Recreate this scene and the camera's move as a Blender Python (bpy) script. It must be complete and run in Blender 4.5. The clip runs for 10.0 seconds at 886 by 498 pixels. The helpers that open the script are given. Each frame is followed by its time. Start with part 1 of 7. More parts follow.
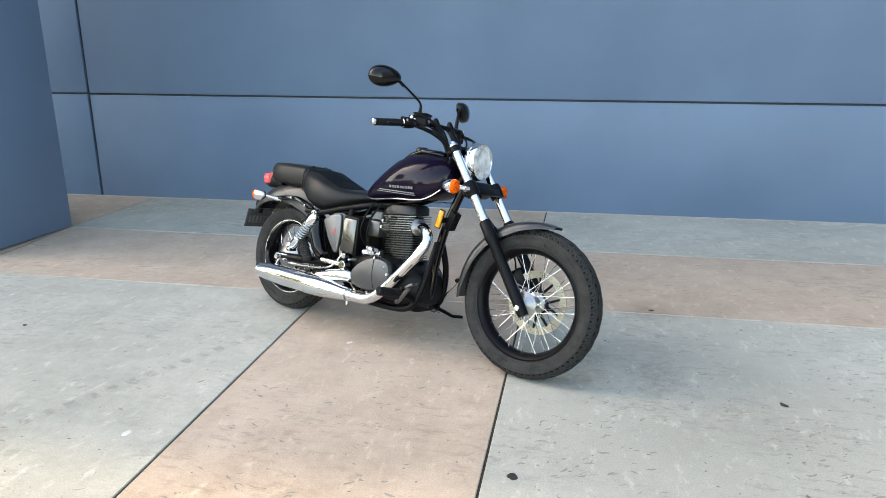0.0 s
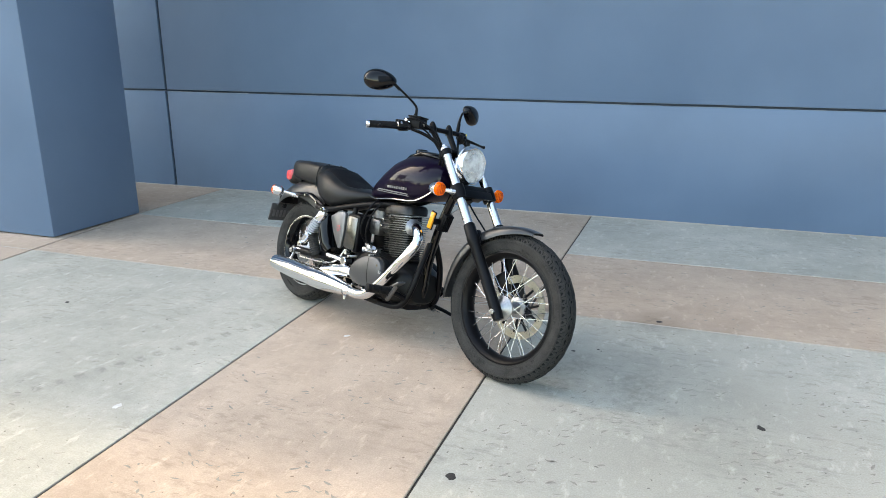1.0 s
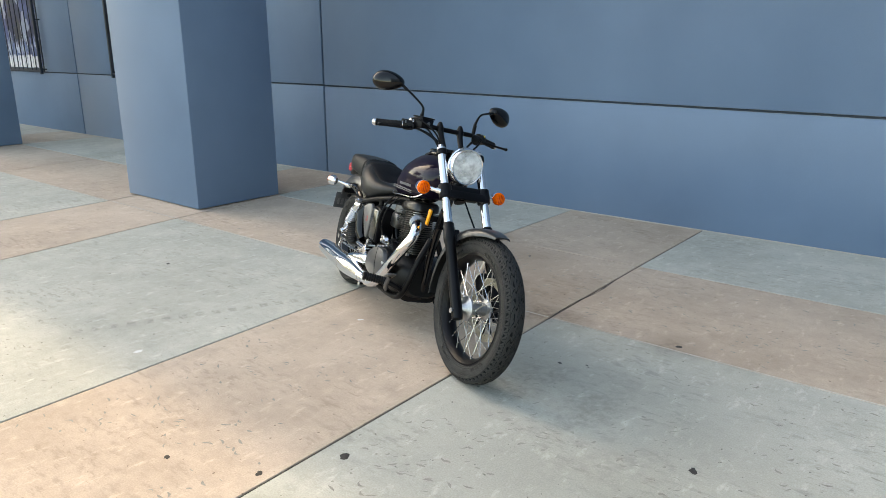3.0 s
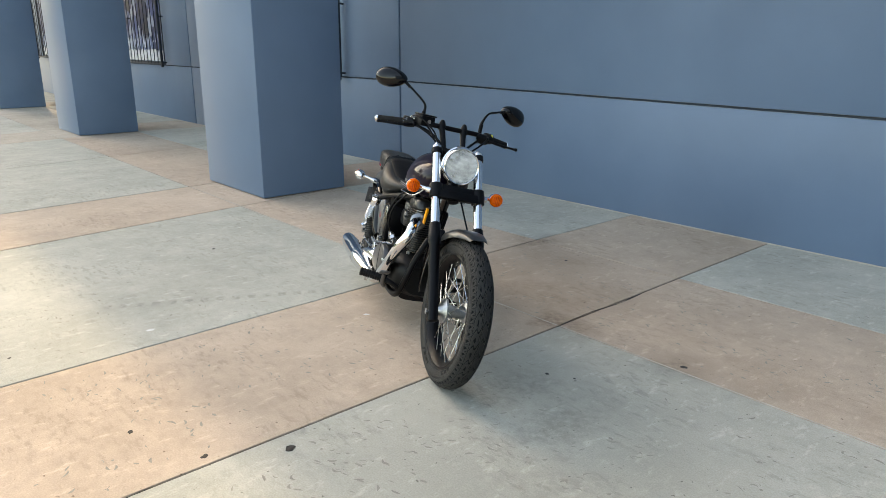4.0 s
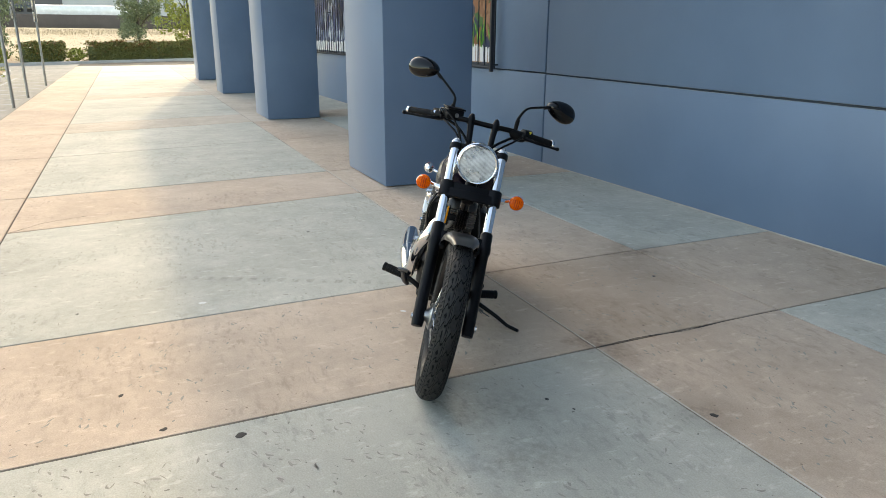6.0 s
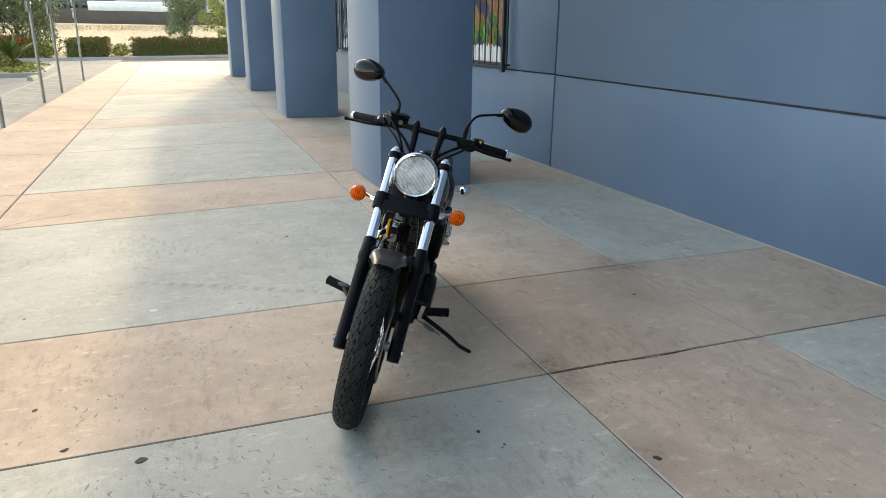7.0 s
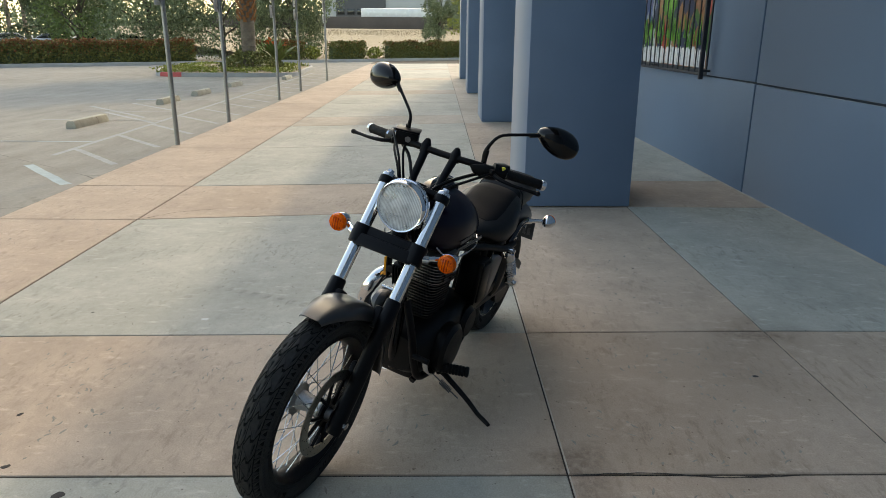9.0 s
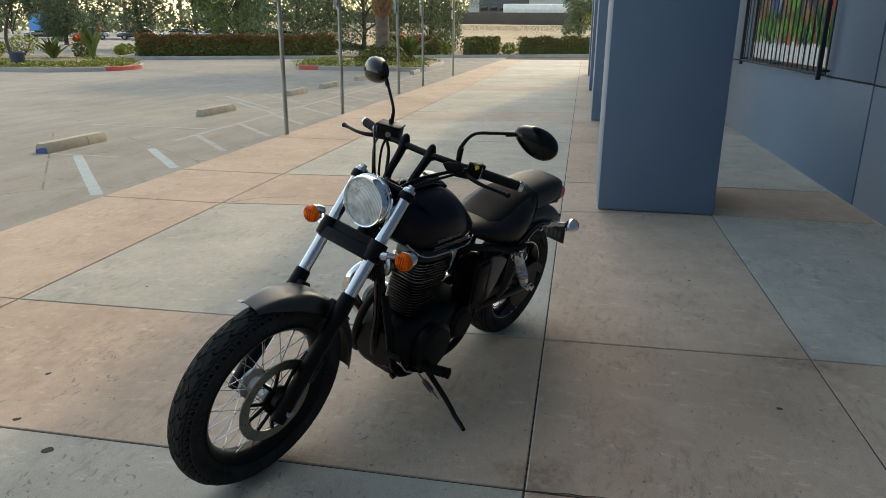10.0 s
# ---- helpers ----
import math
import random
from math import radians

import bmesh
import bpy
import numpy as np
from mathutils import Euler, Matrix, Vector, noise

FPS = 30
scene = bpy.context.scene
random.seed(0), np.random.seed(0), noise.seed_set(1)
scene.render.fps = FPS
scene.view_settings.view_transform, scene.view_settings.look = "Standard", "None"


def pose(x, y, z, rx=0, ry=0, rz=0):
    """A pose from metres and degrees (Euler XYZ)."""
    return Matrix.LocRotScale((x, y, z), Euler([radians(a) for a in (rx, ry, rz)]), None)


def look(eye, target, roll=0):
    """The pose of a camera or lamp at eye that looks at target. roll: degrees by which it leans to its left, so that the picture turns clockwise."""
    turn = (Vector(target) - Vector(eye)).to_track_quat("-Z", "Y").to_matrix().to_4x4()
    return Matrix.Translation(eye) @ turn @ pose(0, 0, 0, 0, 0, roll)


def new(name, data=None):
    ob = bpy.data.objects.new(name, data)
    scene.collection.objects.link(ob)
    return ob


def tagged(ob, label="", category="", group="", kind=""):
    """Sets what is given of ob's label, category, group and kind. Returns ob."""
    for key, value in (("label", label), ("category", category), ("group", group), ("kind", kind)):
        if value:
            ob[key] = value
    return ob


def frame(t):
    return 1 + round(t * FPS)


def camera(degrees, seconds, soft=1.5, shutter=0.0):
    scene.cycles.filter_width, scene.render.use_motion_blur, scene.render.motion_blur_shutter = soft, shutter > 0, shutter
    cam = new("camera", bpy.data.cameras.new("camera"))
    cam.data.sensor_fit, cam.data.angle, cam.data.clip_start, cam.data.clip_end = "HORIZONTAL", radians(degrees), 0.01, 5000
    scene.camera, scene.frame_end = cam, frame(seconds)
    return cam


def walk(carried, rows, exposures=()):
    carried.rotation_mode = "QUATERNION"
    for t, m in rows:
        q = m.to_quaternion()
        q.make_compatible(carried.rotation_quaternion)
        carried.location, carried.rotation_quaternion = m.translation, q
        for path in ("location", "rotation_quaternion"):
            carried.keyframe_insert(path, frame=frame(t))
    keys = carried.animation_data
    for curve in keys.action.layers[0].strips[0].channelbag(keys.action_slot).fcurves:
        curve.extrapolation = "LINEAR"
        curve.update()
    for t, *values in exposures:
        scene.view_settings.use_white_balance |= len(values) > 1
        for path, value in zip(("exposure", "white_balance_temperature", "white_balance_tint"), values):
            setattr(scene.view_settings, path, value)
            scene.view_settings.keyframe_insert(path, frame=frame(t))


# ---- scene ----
cam = camera(64.8, 10.0, soft=0.5)
PATH = [
    (0, (0.151, 0.155, 1.44), (-0.234, 2.042, 0.902), -0.35),
    (0.5, (0.408, 0.193, 1.461), (-0.089, 2.051, 0.913), -0.2),
    (1, (0.677, 0.245, 1.473), (0.022, 2.055, 0.928), -0.15),
    (1.5, (0.948, 0.287, 1.486), (0.158, 2.04, 0.937), -0.15),
    (2, (1.206, 0.4, 1.491), (0.29, 2.088, 0.933), -0.1),
    (2.5, (1.453, 0.555, 1.496), (0.394, 2.157, 0.936), 0.05),
    (2.7, (1.554, 0.601, 1.495), (0.447, 2.172, 0.941), 0.05),
    (3.8, (2.067, 1.129, 1.502), (0.645, 2.419, 0.94), 0.2),
    (4, (2.123, 1.189, 1.501), (0.682, 2.458, 0.939), 0.3),
    (4.5, (2.279, 1.368, 1.489), (0.763, 2.546, 0.929), 0.4),
    (5, (2.362, 1.585, 1.489), (0.777, 2.664, 0.92), 0.5),
    (5.5, (2.419, 1.83, 1.485), (0.731, 2.738, 0.915), 0.5),
    (5.7, (2.45, 1.924, 1.481), (0.728, 2.766, 0.909), 0.35),
    (6.8, (2.449, 2.473, 1.507), (0.67, 3.166, 0.907), 0.5),
    (7, (2.412, 2.574, 1.505), (0.62, 3.241, 0.916), 0.6),
    (7.5, (2.33, 2.799, 1.497), (0.502, 3.362, 0.913), 0.6),
    (8, (2.214, 3.002, 1.51), (0.345, 3.402, 0.922), 0.6),
    (8.5, (2.037, 3.282, 1.505), (0.137, 3.465, 0.906), 0.45),
    (9, (1.971, 3.596, 1.492), (0.059, 3.611, 0.907), 0.35),
    (9.5, (1.941, 3.887, 1.494), (0.037, 3.715, 0.904), 0.4),
    (10, (1.874, 4.163, 1.491), (0.0, 3.805, 0.893), 0.5),
]
walk(cam, [(t, look(eye, target, roll)) for t, eye, target, roll in PATH],
     exposures=[(0, 2.78, 8800, 7), (2.5, 2.66, 9200, 6), (4.5, 2.44, 9900, 7), (5, 2.56, 9700, 7), (5.5, 2.36, 9400, 6), (7, 2.35, 9400, 6), (7.5, 2.23, 9300, 6), (8, 2.07, 9200, 5), (9, 1.75, 9200, 5), (10, 1.58, 9200, 5)])

# ---- light ----
# the sun stands low over the far end of the walkway, a little behind the facade
SUN_EL, SUN_TO = radians(39), Vector((-0.988, 0.156, 0))
sun_dir = (SUN_TO.normalized() * math.cos(SUN_EL) + Vector((0, 0, math.sin(SUN_EL)))).normalized()
world = bpy.data.worlds.new("sky")
scene.world = world
world.use_nodes = True
wn = world.node_tree
wn.nodes.clear()
sky = wn.nodes.new("ShaderNodeTexSky")
sky.sky_type, sky.sun_disc = "NISHITA", False
sky.sun_elevation, sky.sun_rotation = SUN_EL, math.atan2(sun_dir.x, sun_dir.y)
sky.air_density, sky.dust_density, sky.ozone_density = 1.0, 1.2, 1.1
sky_bg = wn.nodes.new("ShaderNodeBackground")
sky_bg.inputs["Strength"].default_value = 0.15
sky_out = wn.nodes.new("ShaderNodeOutputWorld")
wn.links.new(sky.outputs[0], sky_bg.inputs["Color"])
wn.links.new(sky_bg.outputs[0], sky_out.inputs["Surface"])
sun_data = bpy.data.lights.new("sun", "SUN")
sun_data.energy, sun_data.angle, sun_data.color = 0.43, radians(1.1), (1.0, 0.88, 0.7)
sun = new("sun", sun_data)
sun.matrix_world = look(sun_dir * 60, (0, 0, 0))


# ---- materials ----
def nodes_of(name):
    m = bpy.data.materials.new(name)
    m.use_nodes = True
    nt = m.node_tree
    return m, nt, nt.nodes["Principled BSDF"]


def noise_at(nt, scale, detail=4, rough=0.55, stretch=None, coord=None):
    n = nt.nodes.new("ShaderNodeTexNoise")
    n.inputs["Scale"].default_value, n.inputs["Detail"].default_value, n.inputs["Roughness"].default_value = scale, detail, rough
    g = nt.nodes.new("ShaderNodeNewGeometry") if coord is None else None
    src = g.outputs["Position"] if coord is None else coord
    if stretch:
        mp = nt.nodes.new("ShaderNodeMapping")
        mp.inputs["Scale"].default_value, mp.inputs["Rotation"].default_value = stretch[:3], (0, 0, radians(stretch[3]) if len(stretch) > 3 else 0)
        nt.links.new(src, mp.inputs["Vector"])
        src = mp.outputs[0]
    nt.links.new(src, n.inputs["Vector"])
    return n.outputs["Fac"]


def ramp(nt, fac, lo, hi, a=0.0, b=1.0):
    r = nt.nodes.new("ShaderNodeMapRange")
    r.inputs["From Min"].default_value, r.inputs["From Max"].default_value = lo, hi
    r.inputs["To Min"].default_value, r.inputs["To Max"].default_value = a, b
    nt.links.new(fac, r.inputs["Value"])
    return r.outputs[0]


def mixed(nt, fac, a, b, kind="MIX"):
    m = nt.nodes.new("ShaderNodeMix")
    m.data_type, m.blend_type = "RGBA", kind
    for key, value in ((0, fac), (6, a), (7, b)):
        if isinstance(value, (tuple, list)):
            m.inputs[key].default_value = (*value[:3], 1)
        elif isinstance(value, (int, float)):
            m.inputs[key].default_value = value
        else:
            nt.links.new(value, m.inputs[key])
    return m.outputs[2]


def times(nt, a, b, op="MULTIPLY"):
    m = nt.nodes.new("ShaderNodeMath")
    m.operation = op
    for i, v in enumerate((a, b)):
        if isinstance(v, (int, float)):
            m.inputs[i].default_value = v
        else:
            nt.links.new(v, m.inputs[i])
    return m.outputs[0]


def bumped(nt, bsdf, height, strength, dist):
    b = nt.nodes.new("ShaderNodeBump")
    b.inputs["Strength"].default_value, b.inputs["Distance"].default_value = strength, dist
    nt.links.new(height, b.inputs["Height"])
    nt.links.new(b.outputs[0], bsdf.inputs["Normal"])


def material(name, dark, light, scale=6.0, fine=90.0, rough=(0.5, 0.7), metal=0.0, bump=0.15, depth=0.002, coat=0.0, spec=0.5, emit=None, random_tint=0.0, sheen=0.0):
    """A surface that varies at two scales between two colours, with fine relief."""
    m, nt, bsdf = nodes_of(name)
    broad, grain = noise_at(nt, scale), noise_at(nt, fine, 3)
    f = times(nt, times(nt, broad, 0.65), times(nt, grain, 0.35), "ADD")
    colour = mixed(nt, ramp(nt, f, 0.32, 0.68), dark, light)
    if random_tint:
        info = nt.nodes.new("ShaderNodeObjectInfo")
        colour = mixed(nt, 1.0, colour, ramp(nt, info.outputs["Random"], 0, 1, 1 - random_tint, 1 + random_tint), "MULTIPLY")
    nt.links.new(colour, bsdf.inputs["Base Color"])
    nt.links.new(ramp(nt, broad, 0.3, 0.7, *rough), bsdf.inputs["Roughness"])
    bsdf.inputs["Metallic"].default_value, bsdf.inputs["Coat Weight"].default_value = metal, coat
    bsdf.inputs["Specular IOR Level"].default_value = spec
    if coat:
        bsdf.inputs["Coat Roughness"].default_value = 0.03
    # pales the surface at grazing view, in place of reflected daylight
    if sheen:
        bsdf.inputs["Sheen Weight"].default_value, bsdf.inputs["Sheen Roughness"].default_value = sheen, 0.35
        bsdf.inputs["Sheen Tint"].default_value = (1.0, 0.97, 0.9, 1)
    if bump:
        bumped(nt, bsdf, grain, bump, depth)
    if emit:
        bsdf.inputs["Emission Color"].default_value, bsdf.inputs["Emission Strength"].default_value = (*emit[:3], 1), emit[3]
    return m


def spot(nt, centre):
    """Distance on the paving from one place."""
    g, d = nt.nodes.new("ShaderNodeNewGeometry"), nt.nodes.new("ShaderNodeVectorMath")
    d.operation = "DISTANCE"
    d.inputs[1].default_value = centre
    nt.links.new(g.outputs["Position"], d.inputs[0])
    return d.outputs["Value"]


def concrete(name, dark, light, stain=(0.05, 0.04, 0.03)):
    """Broom-finished, worn paving: blotches, scuffs, flakes, pocks, a shoe trail, tyre grime where machines are parked
    and two broad darker patches.
    """
    m, nt, bsdf = nodes_of(name)
    big, mid, small, fine = noise_at(nt, 0.9, 5), noise_at(nt, 4.5, 7, 0.65), noise_at(nt, 26, 4, 0.7), noise_at(nt, 150, 3)
    f = times(nt, times(nt, times(nt, big, 0.42), times(nt, mid, 0.38), "ADD"), times(nt, small, 0.2), "ADD")
    info = nt.nodes.new("ShaderNodeObjectInfo")
    colour = mixed(nt, ramp(nt, f, 0.38, 0.61), dark, light)
    colour = mixed(nt, 1.0, colour, ramp(nt, info.outputs["Random"], 0, 1, 0.95, 1.05), "MULTIPLY")
    colour = mixed(nt, 1.0, colour, ramp(nt, fine, 0.3, 0.7, 0.88, 1.1), "MULTIPLY")
    # pale wear, then dark streaks and flakes in patches
    pale = times(nt, ramp(nt, noise_at(nt, 7, 7, 0.72, (2.4, 1.0, 1, -20)), 0.56, 0.68), 0.42)
    colour = mixed(nt, pale, colour, tuple(min(1, c * 1.3 + 0.05) for c in light))
    worn = tuple(0.25 * a + 0.75 * b for a, b in zip(dark, stain))
    patch = ramp(nt, noise_at(nt, 1.5, 3), 0.44, 0.6)
    streak = times(nt, ramp(nt, noise_at(nt, 8, 6, 0.72, (1.0, 3.0, 1, 25)), 0.53, 0.6), patch)
    colour = mixed(nt, times(nt, streak, 0.28), colour, worn)
    flake = times(nt, ramp(nt, noise_at(nt, 24, 4, 0.65, (1.0, 2.8, 1, -14)), 0.585, 0.61), ramp(nt, noise_at(nt, 1.9, 3), 0.53, 0.62))
    colour = mixed(nt, times(nt, flake, 0.22), colour, worn)
    pocks = ramp(nt, noise_at(nt, 42, 2, 0.5), 0.7, 0.74)
    colour = mixed(nt, times(nt, pocks, 0.6), colour, stain)
    # tyre and oil grime, then two broad darker patches by the front wheel
    for centre, reach, weight in (((-1.42, 5.3, 0), 0.3, 0.6), ((-1.05, 5.0, 0), 0.5, 0.3), ((-0.55, 4.4, 0), 0.6, 0.34), ((-0.16, 4.06, 0), 0.28, 0.5), ((0.57, 4.1, 0), 0.2, 0.4), ((0.75, 3.0, 0), 0.9, 0.3), ((0.3, 3.35, 0), 0.5, 0.35)):
        near = ramp(nt, times(nt, spot(nt, centre), times(nt, times(nt, mid, 0.5, "SUBTRACT"), 1.6 * reach), "SUBTRACT"), reach, 0.05)
        rag = times(nt, times(nt, ramp(nt, small, 0.3, 0.6), ramp(nt, mid, 0.36, 0.54)), 0.3, "ADD")
        colour = mixed(nt, times(nt, times(nt, near, rag), weight), colour, worn)
    # a trail of half-dried shoe prints crossing one slab
    g, mp, sep = nt.nodes.new("ShaderNodeNewGeometry"), nt.nodes.new("ShaderNodeMapping"), nt.nodes.new("ShaderNodeSeparateXYZ")
    mp.vector_type = "TEXTURE"
    mp.inputs["Location"].default_value, mp.inputs["Rotation"].default_value = (-2.06, 2.31, 0), (0, 0, radians(62.7))
    nt.links.new(g.outputs["Position"], mp.inputs["Vector"])
    nt.links.new(mp.outputs[0], sep.inputs[0])
    along_it = times(nt, ramp(nt, sep.outputs[0], -0.15, 0.0), ramp(nt, sep.outputs[0], 1.3, 1.1))
    across = ramp(nt, times(nt, sep.outputs[1], 0.0, "ABSOLUTE"), 0.042, 0.02)
    beat = ramp(nt, times(nt, times(nt, sep.outputs[0], 68.0), 0.0, "SINE"), -0.35, 0.25)
    prints = times(nt, times(nt, along_it, across), times(nt, beat, ramp(nt, small, 0.42, 0.56)))
    colour = mixed(nt, times(nt, prints, 0.38), colour, worn)
    nt.links.new(colour, bsdf.inputs["Base Color"])
    nt.links.new(ramp(nt, mid, 0.3, 0.7, 0.6, 0.85), bsdf.inputs["Roughness"])
    bsdf.inputs["Specular IOR Level"].default_value = 0.08
    bumped(nt, bsdf, times(nt, fine, times(nt, small, 1.8), "ADD"), 0.3, 0.0025)
    return m


def lot_concrete(name):
    """Old parking-lot concrete: broad stains, tyre dirt in lanes, fine hair cracks."""
    m, nt, bsdf = nodes_of(name)
    broad, mid, grain = noise_at(nt, 0.22, 5, 0.6), noise_at(nt, 1.7, 6, 0.65, (0.5, 1.6, 1, 8)), noise_at(nt, 30, 3)
    f = times(nt, times(nt, times(nt, broad, 0.4), times(nt, mid, 0.4), "ADD"), times(nt, grain, 0.2), "ADD")
    colour = mixed(nt, ramp(nt, f, 0.38, 0.62), (0.235, 0.222, 0.198), (0.355, 0.335, 0.30))
    crack, g = nt.nodes.new("ShaderNodeTexVoronoi"), nt.nodes.new("ShaderNodeNewGeometry")
    crack.feature, crack.inputs["Scale"].default_value = "DISTANCE_TO_EDGE", 0.21
    nt.links.new(g.outputs["Position"], crack.inputs["Vector"])
    line = times(nt, ramp(nt, crack.outputs["Distance"], 0.0016, 0.0005), ramp(nt, mid, 0.42, 0.55))
    colour = mixed(nt, times(nt, line, 0.6), colour, (0.1, 0.095, 0.085))
    drip = ramp(nt, noise_at(nt, 2.6, 4, 0.6), 0.64, 0.72)
    colour = mixed(nt, times(nt, drip, 0.35), colour, (0.12, 0.115, 0.1))
    nt.links.new(colour, bsdf.inputs["Base Color"])
    bsdf.inputs["Roughness"].default_value = 0.9
    bsdf.inputs["Specular IOR Level"].default_value = 0.08
    bumped(nt, bsdf, grain, 0.2, 0.002)
    return m


M_WALL = material("blue_wall_paint", (0.09, 0.147, 0.231), (0.123, 0.191, 0.289), 1.2, 160, (0.4, 0.5), bump=0.06, depth=0.001, spec=0.4, sheen=0.25)
M_GROOVE = material("dark_joint_sealant", (0.025, 0.036, 0.055), (0.04, 0.058, 0.085), 8, 60, (0.6, 0.8))
M_GREY = concrete("grey_concrete", (0.338, 0.33, 0.288), (0.495, 0.477, 0.418))
M_TAN = concrete("tan_concrete", (0.38, 0.294, 0.23), (0.518, 0.414, 0.333), (0.09, 0.055, 0.035))
# tan mixed towards grey, for the far bands
M_TAN_PALE = concrete("greyer_tan_concrete", (0.36, 0.308, 0.255), (0.51, 0.445, 0.37), (0.09, 0.06, 0.04))
M_ARRIS = material("worn_slab_edge", (0.33, 0.29, 0.245), (0.52, 0.47, 0.41), 9, 70, (0.7, 0.85))
M_JOINT = material("paving_joint", (0.018, 0.015, 0.013), (0.05, 0.04, 0.033), 14, 80, (0.8, 0.95))
M_LOT = lot_concrete("pale_lot_concrete")
M_KERB = material("kerb_concrete", (0.26, 0.255, 0.245), (0.37, 0.36, 0.345), 2, 60, (0.7, 0.9))
M_RED = material("red_kerb_paint", (0.42, 0.05, 0.05), (0.55, 0.09, 0.08), 6, 60, (0.5, 0.7))
M_LINE = material("worn_white_line", (0.215, 0.22, 0.215), (0.345, 0.355, 0.35), 5, 70, (0.6, 0.8))
M_BLUELINE = material("worn_blue_line", (0.24, 0.29, 0.3), (0.36, 0.43, 0.45), 7, 70, (0.6, 0.8))
M_BLUE = material("blue_paint_mark", (0.03, 0.07, 0.25), (0.06, 0.12, 0.35), 12, 90, (0.5, 0.7))
M_STOP = material("wheel_stop_concrete", (0.3, 0.28, 0.225), (0.47, 0.44, 0.36), 6, 60, (0.75, 0.9))
M_SOFFIT = material("canopy_stucco", (0.38, 0.40, 0.42), (0.46, 0.48, 0.5), 2, 120, (0.7, 0.85))
M_EARTH = material("bare_earth", (0.16, 0.12, 0.08), (0.30, 0.23, 0.15), 0.6, 12, (0.85, 0.95), bump=0.4, depth=0.02)
M_DRY = material("dry_grass", (0.29, 0.225, 0.14), (0.4, 0.315, 0.2), 0.4, 9, (0.85, 0.95), bump=0.5, depth=0.03)
M_POST = material("galvanised_steel", (0.22, 0.22, 0.21), (0.38, 0.38, 0.37), 5, 90, (0.35, 0.55), metal=0.8)
M_SIGN = material("sign_back_metal", (0.62, 0.63, 0.62), (0.75, 0.75, 0.74), 4, 60, (0.35, 0.5), metal=0.4)
M_IRON = material("black_iron", (0.012, 0.014, 0.02), (0.03, 0.034, 0.045), 9, 120, (0.4, 0.6))

M_COVER = material("satin_grey_metal", (0.07, 0.07, 0.074), (0.10, 0.10, 0.105), 5, 260, (0.32, 0.42), metal=0.7, bump=0.03)
M_SIDE = material("graphite_side_cover", (0.13, 0.13, 0.135), (0.18, 0.18, 0.185), 5, 260, (0.34, 0.44), metal=0.7, bump=0.03)
M_DARKALLOY = material("weathered_alloy", (0.1, 0.1, 0.1), (0.18, 0.18, 0.185), 12, 150, (0.35, 0.5), metal=0.9)
# lower fins, darkened in colour for the shade on the engine's left
M_FINDARK = material("dark_fin_edge", (0.05, 0.05, 0.05), (0.11, 0.11, 0.11), 20, 120, (0.3, 0.45), metal=0.9)
M_SMOKED = material("smoked_chrome", (0.09, 0.09, 0.088), (0.16, 0.16, 0.155), 4, 200, (0.16, 0.28), metal=1.0, bump=0.03)
M_CHROME = material("chrome", (0.72, 0.73, 0.75), (0.82, 0.83, 0.85), 5, 150, (0.05, 0.11), metal=1.0, bump=0.02)
M_STEEL = material("bright_steel", (0.5, 0.51, 0.53), (0.66, 0.67, 0.69), 9, 160, (0.2, 0.32), metal=1.0, bump=0.05)
M_ALLOY = material("dull_alloy", (0.2, 0.2, 0.21), (0.36, 0.37, 0.38), 12, 150, (0.3, 0.45), metal=0.95)
M_ROCKER = material("satin_black_metal", (0.02, 0.02, 0.021), (0.045, 0.045, 0.046), 6, 200, (0.26, 0.36), metal=0.8, bump=0.03)
M_HUB = material("bright_cast_alloy", (0.22, 0.225, 0.235), (0.42, 0.43, 0.44), 25, 150, (0.3, 0.45), metal=0.9)
M_BLACK = material("satin_black_paint", (0.0012, 0.0012, 0.0018), (0.003, 0.003, 0.0045), 7, 140, (0.34, 0.46), spec=0.16)
M_GLOSS = material("gloss_black", (0.0012, 0.0012, 0.0018), (0.0025, 0.0025, 0.0035), 6, 140, (0.06, 0.1), spec=0.35, bump=0.0)
M_TANK = material("dark_purple_paint", (0.0035, 0.0018, 0.008), (0.007, 0.003, 0.016), 3, 900, (0.4, 0.5), metal=0.0, coat=0.42, spec=0.03, bump=0.0)
M_GREYPAINT = material("graphite_paint", (0.03, 0.031, 0.033), (0.046, 0.047, 0.049), 4, 300, (0.3, 0.4), metal=0.5, coat=0.2, bump=0.02)
M_RUBBER = material("tyre_rubber", (0.004, 0.004, 0.0045), (0.044, 0.0435, 0.042), 18, 240, (0.62, 0.82), bump=0.6, spec=0.25)
M_TREAD = material("dusty_tread", (0.009, 0.009, 0.0095), (0.03, 0.0296, 0.029), 10, 90, (0.6, 0.8), bump=0.25, spec=0.3)
M_GROOVED = material("tread_groove", (0.005, 0.005, 0.005), (0.011, 0.011, 0.011), 20, 90, (0.8, 0.95), spec=0.1)
M_VINYL = material("black_seat_vinyl", (0.006, 0.0063, 0.007), (0.011, 0.0115, 0.0125), 9, 420, (0.36, 0.46), bump=0.25, depth=0.0008, spec=0.28)
M_VINYL2 = material("suede_seat_top", (0.003, 0.003, 0.004), (0.006, 0.006, 0.0075), 12, 500, (0.5, 0.65), bump=0.35, depth=0.0008, spec=0.12)
M_FIN = material("polished_fin_edge", (0.14, 0.145, 0.15), (0.27, 0.275, 0.285), 20, 120, (0.22, 0.4), metal=1.0)
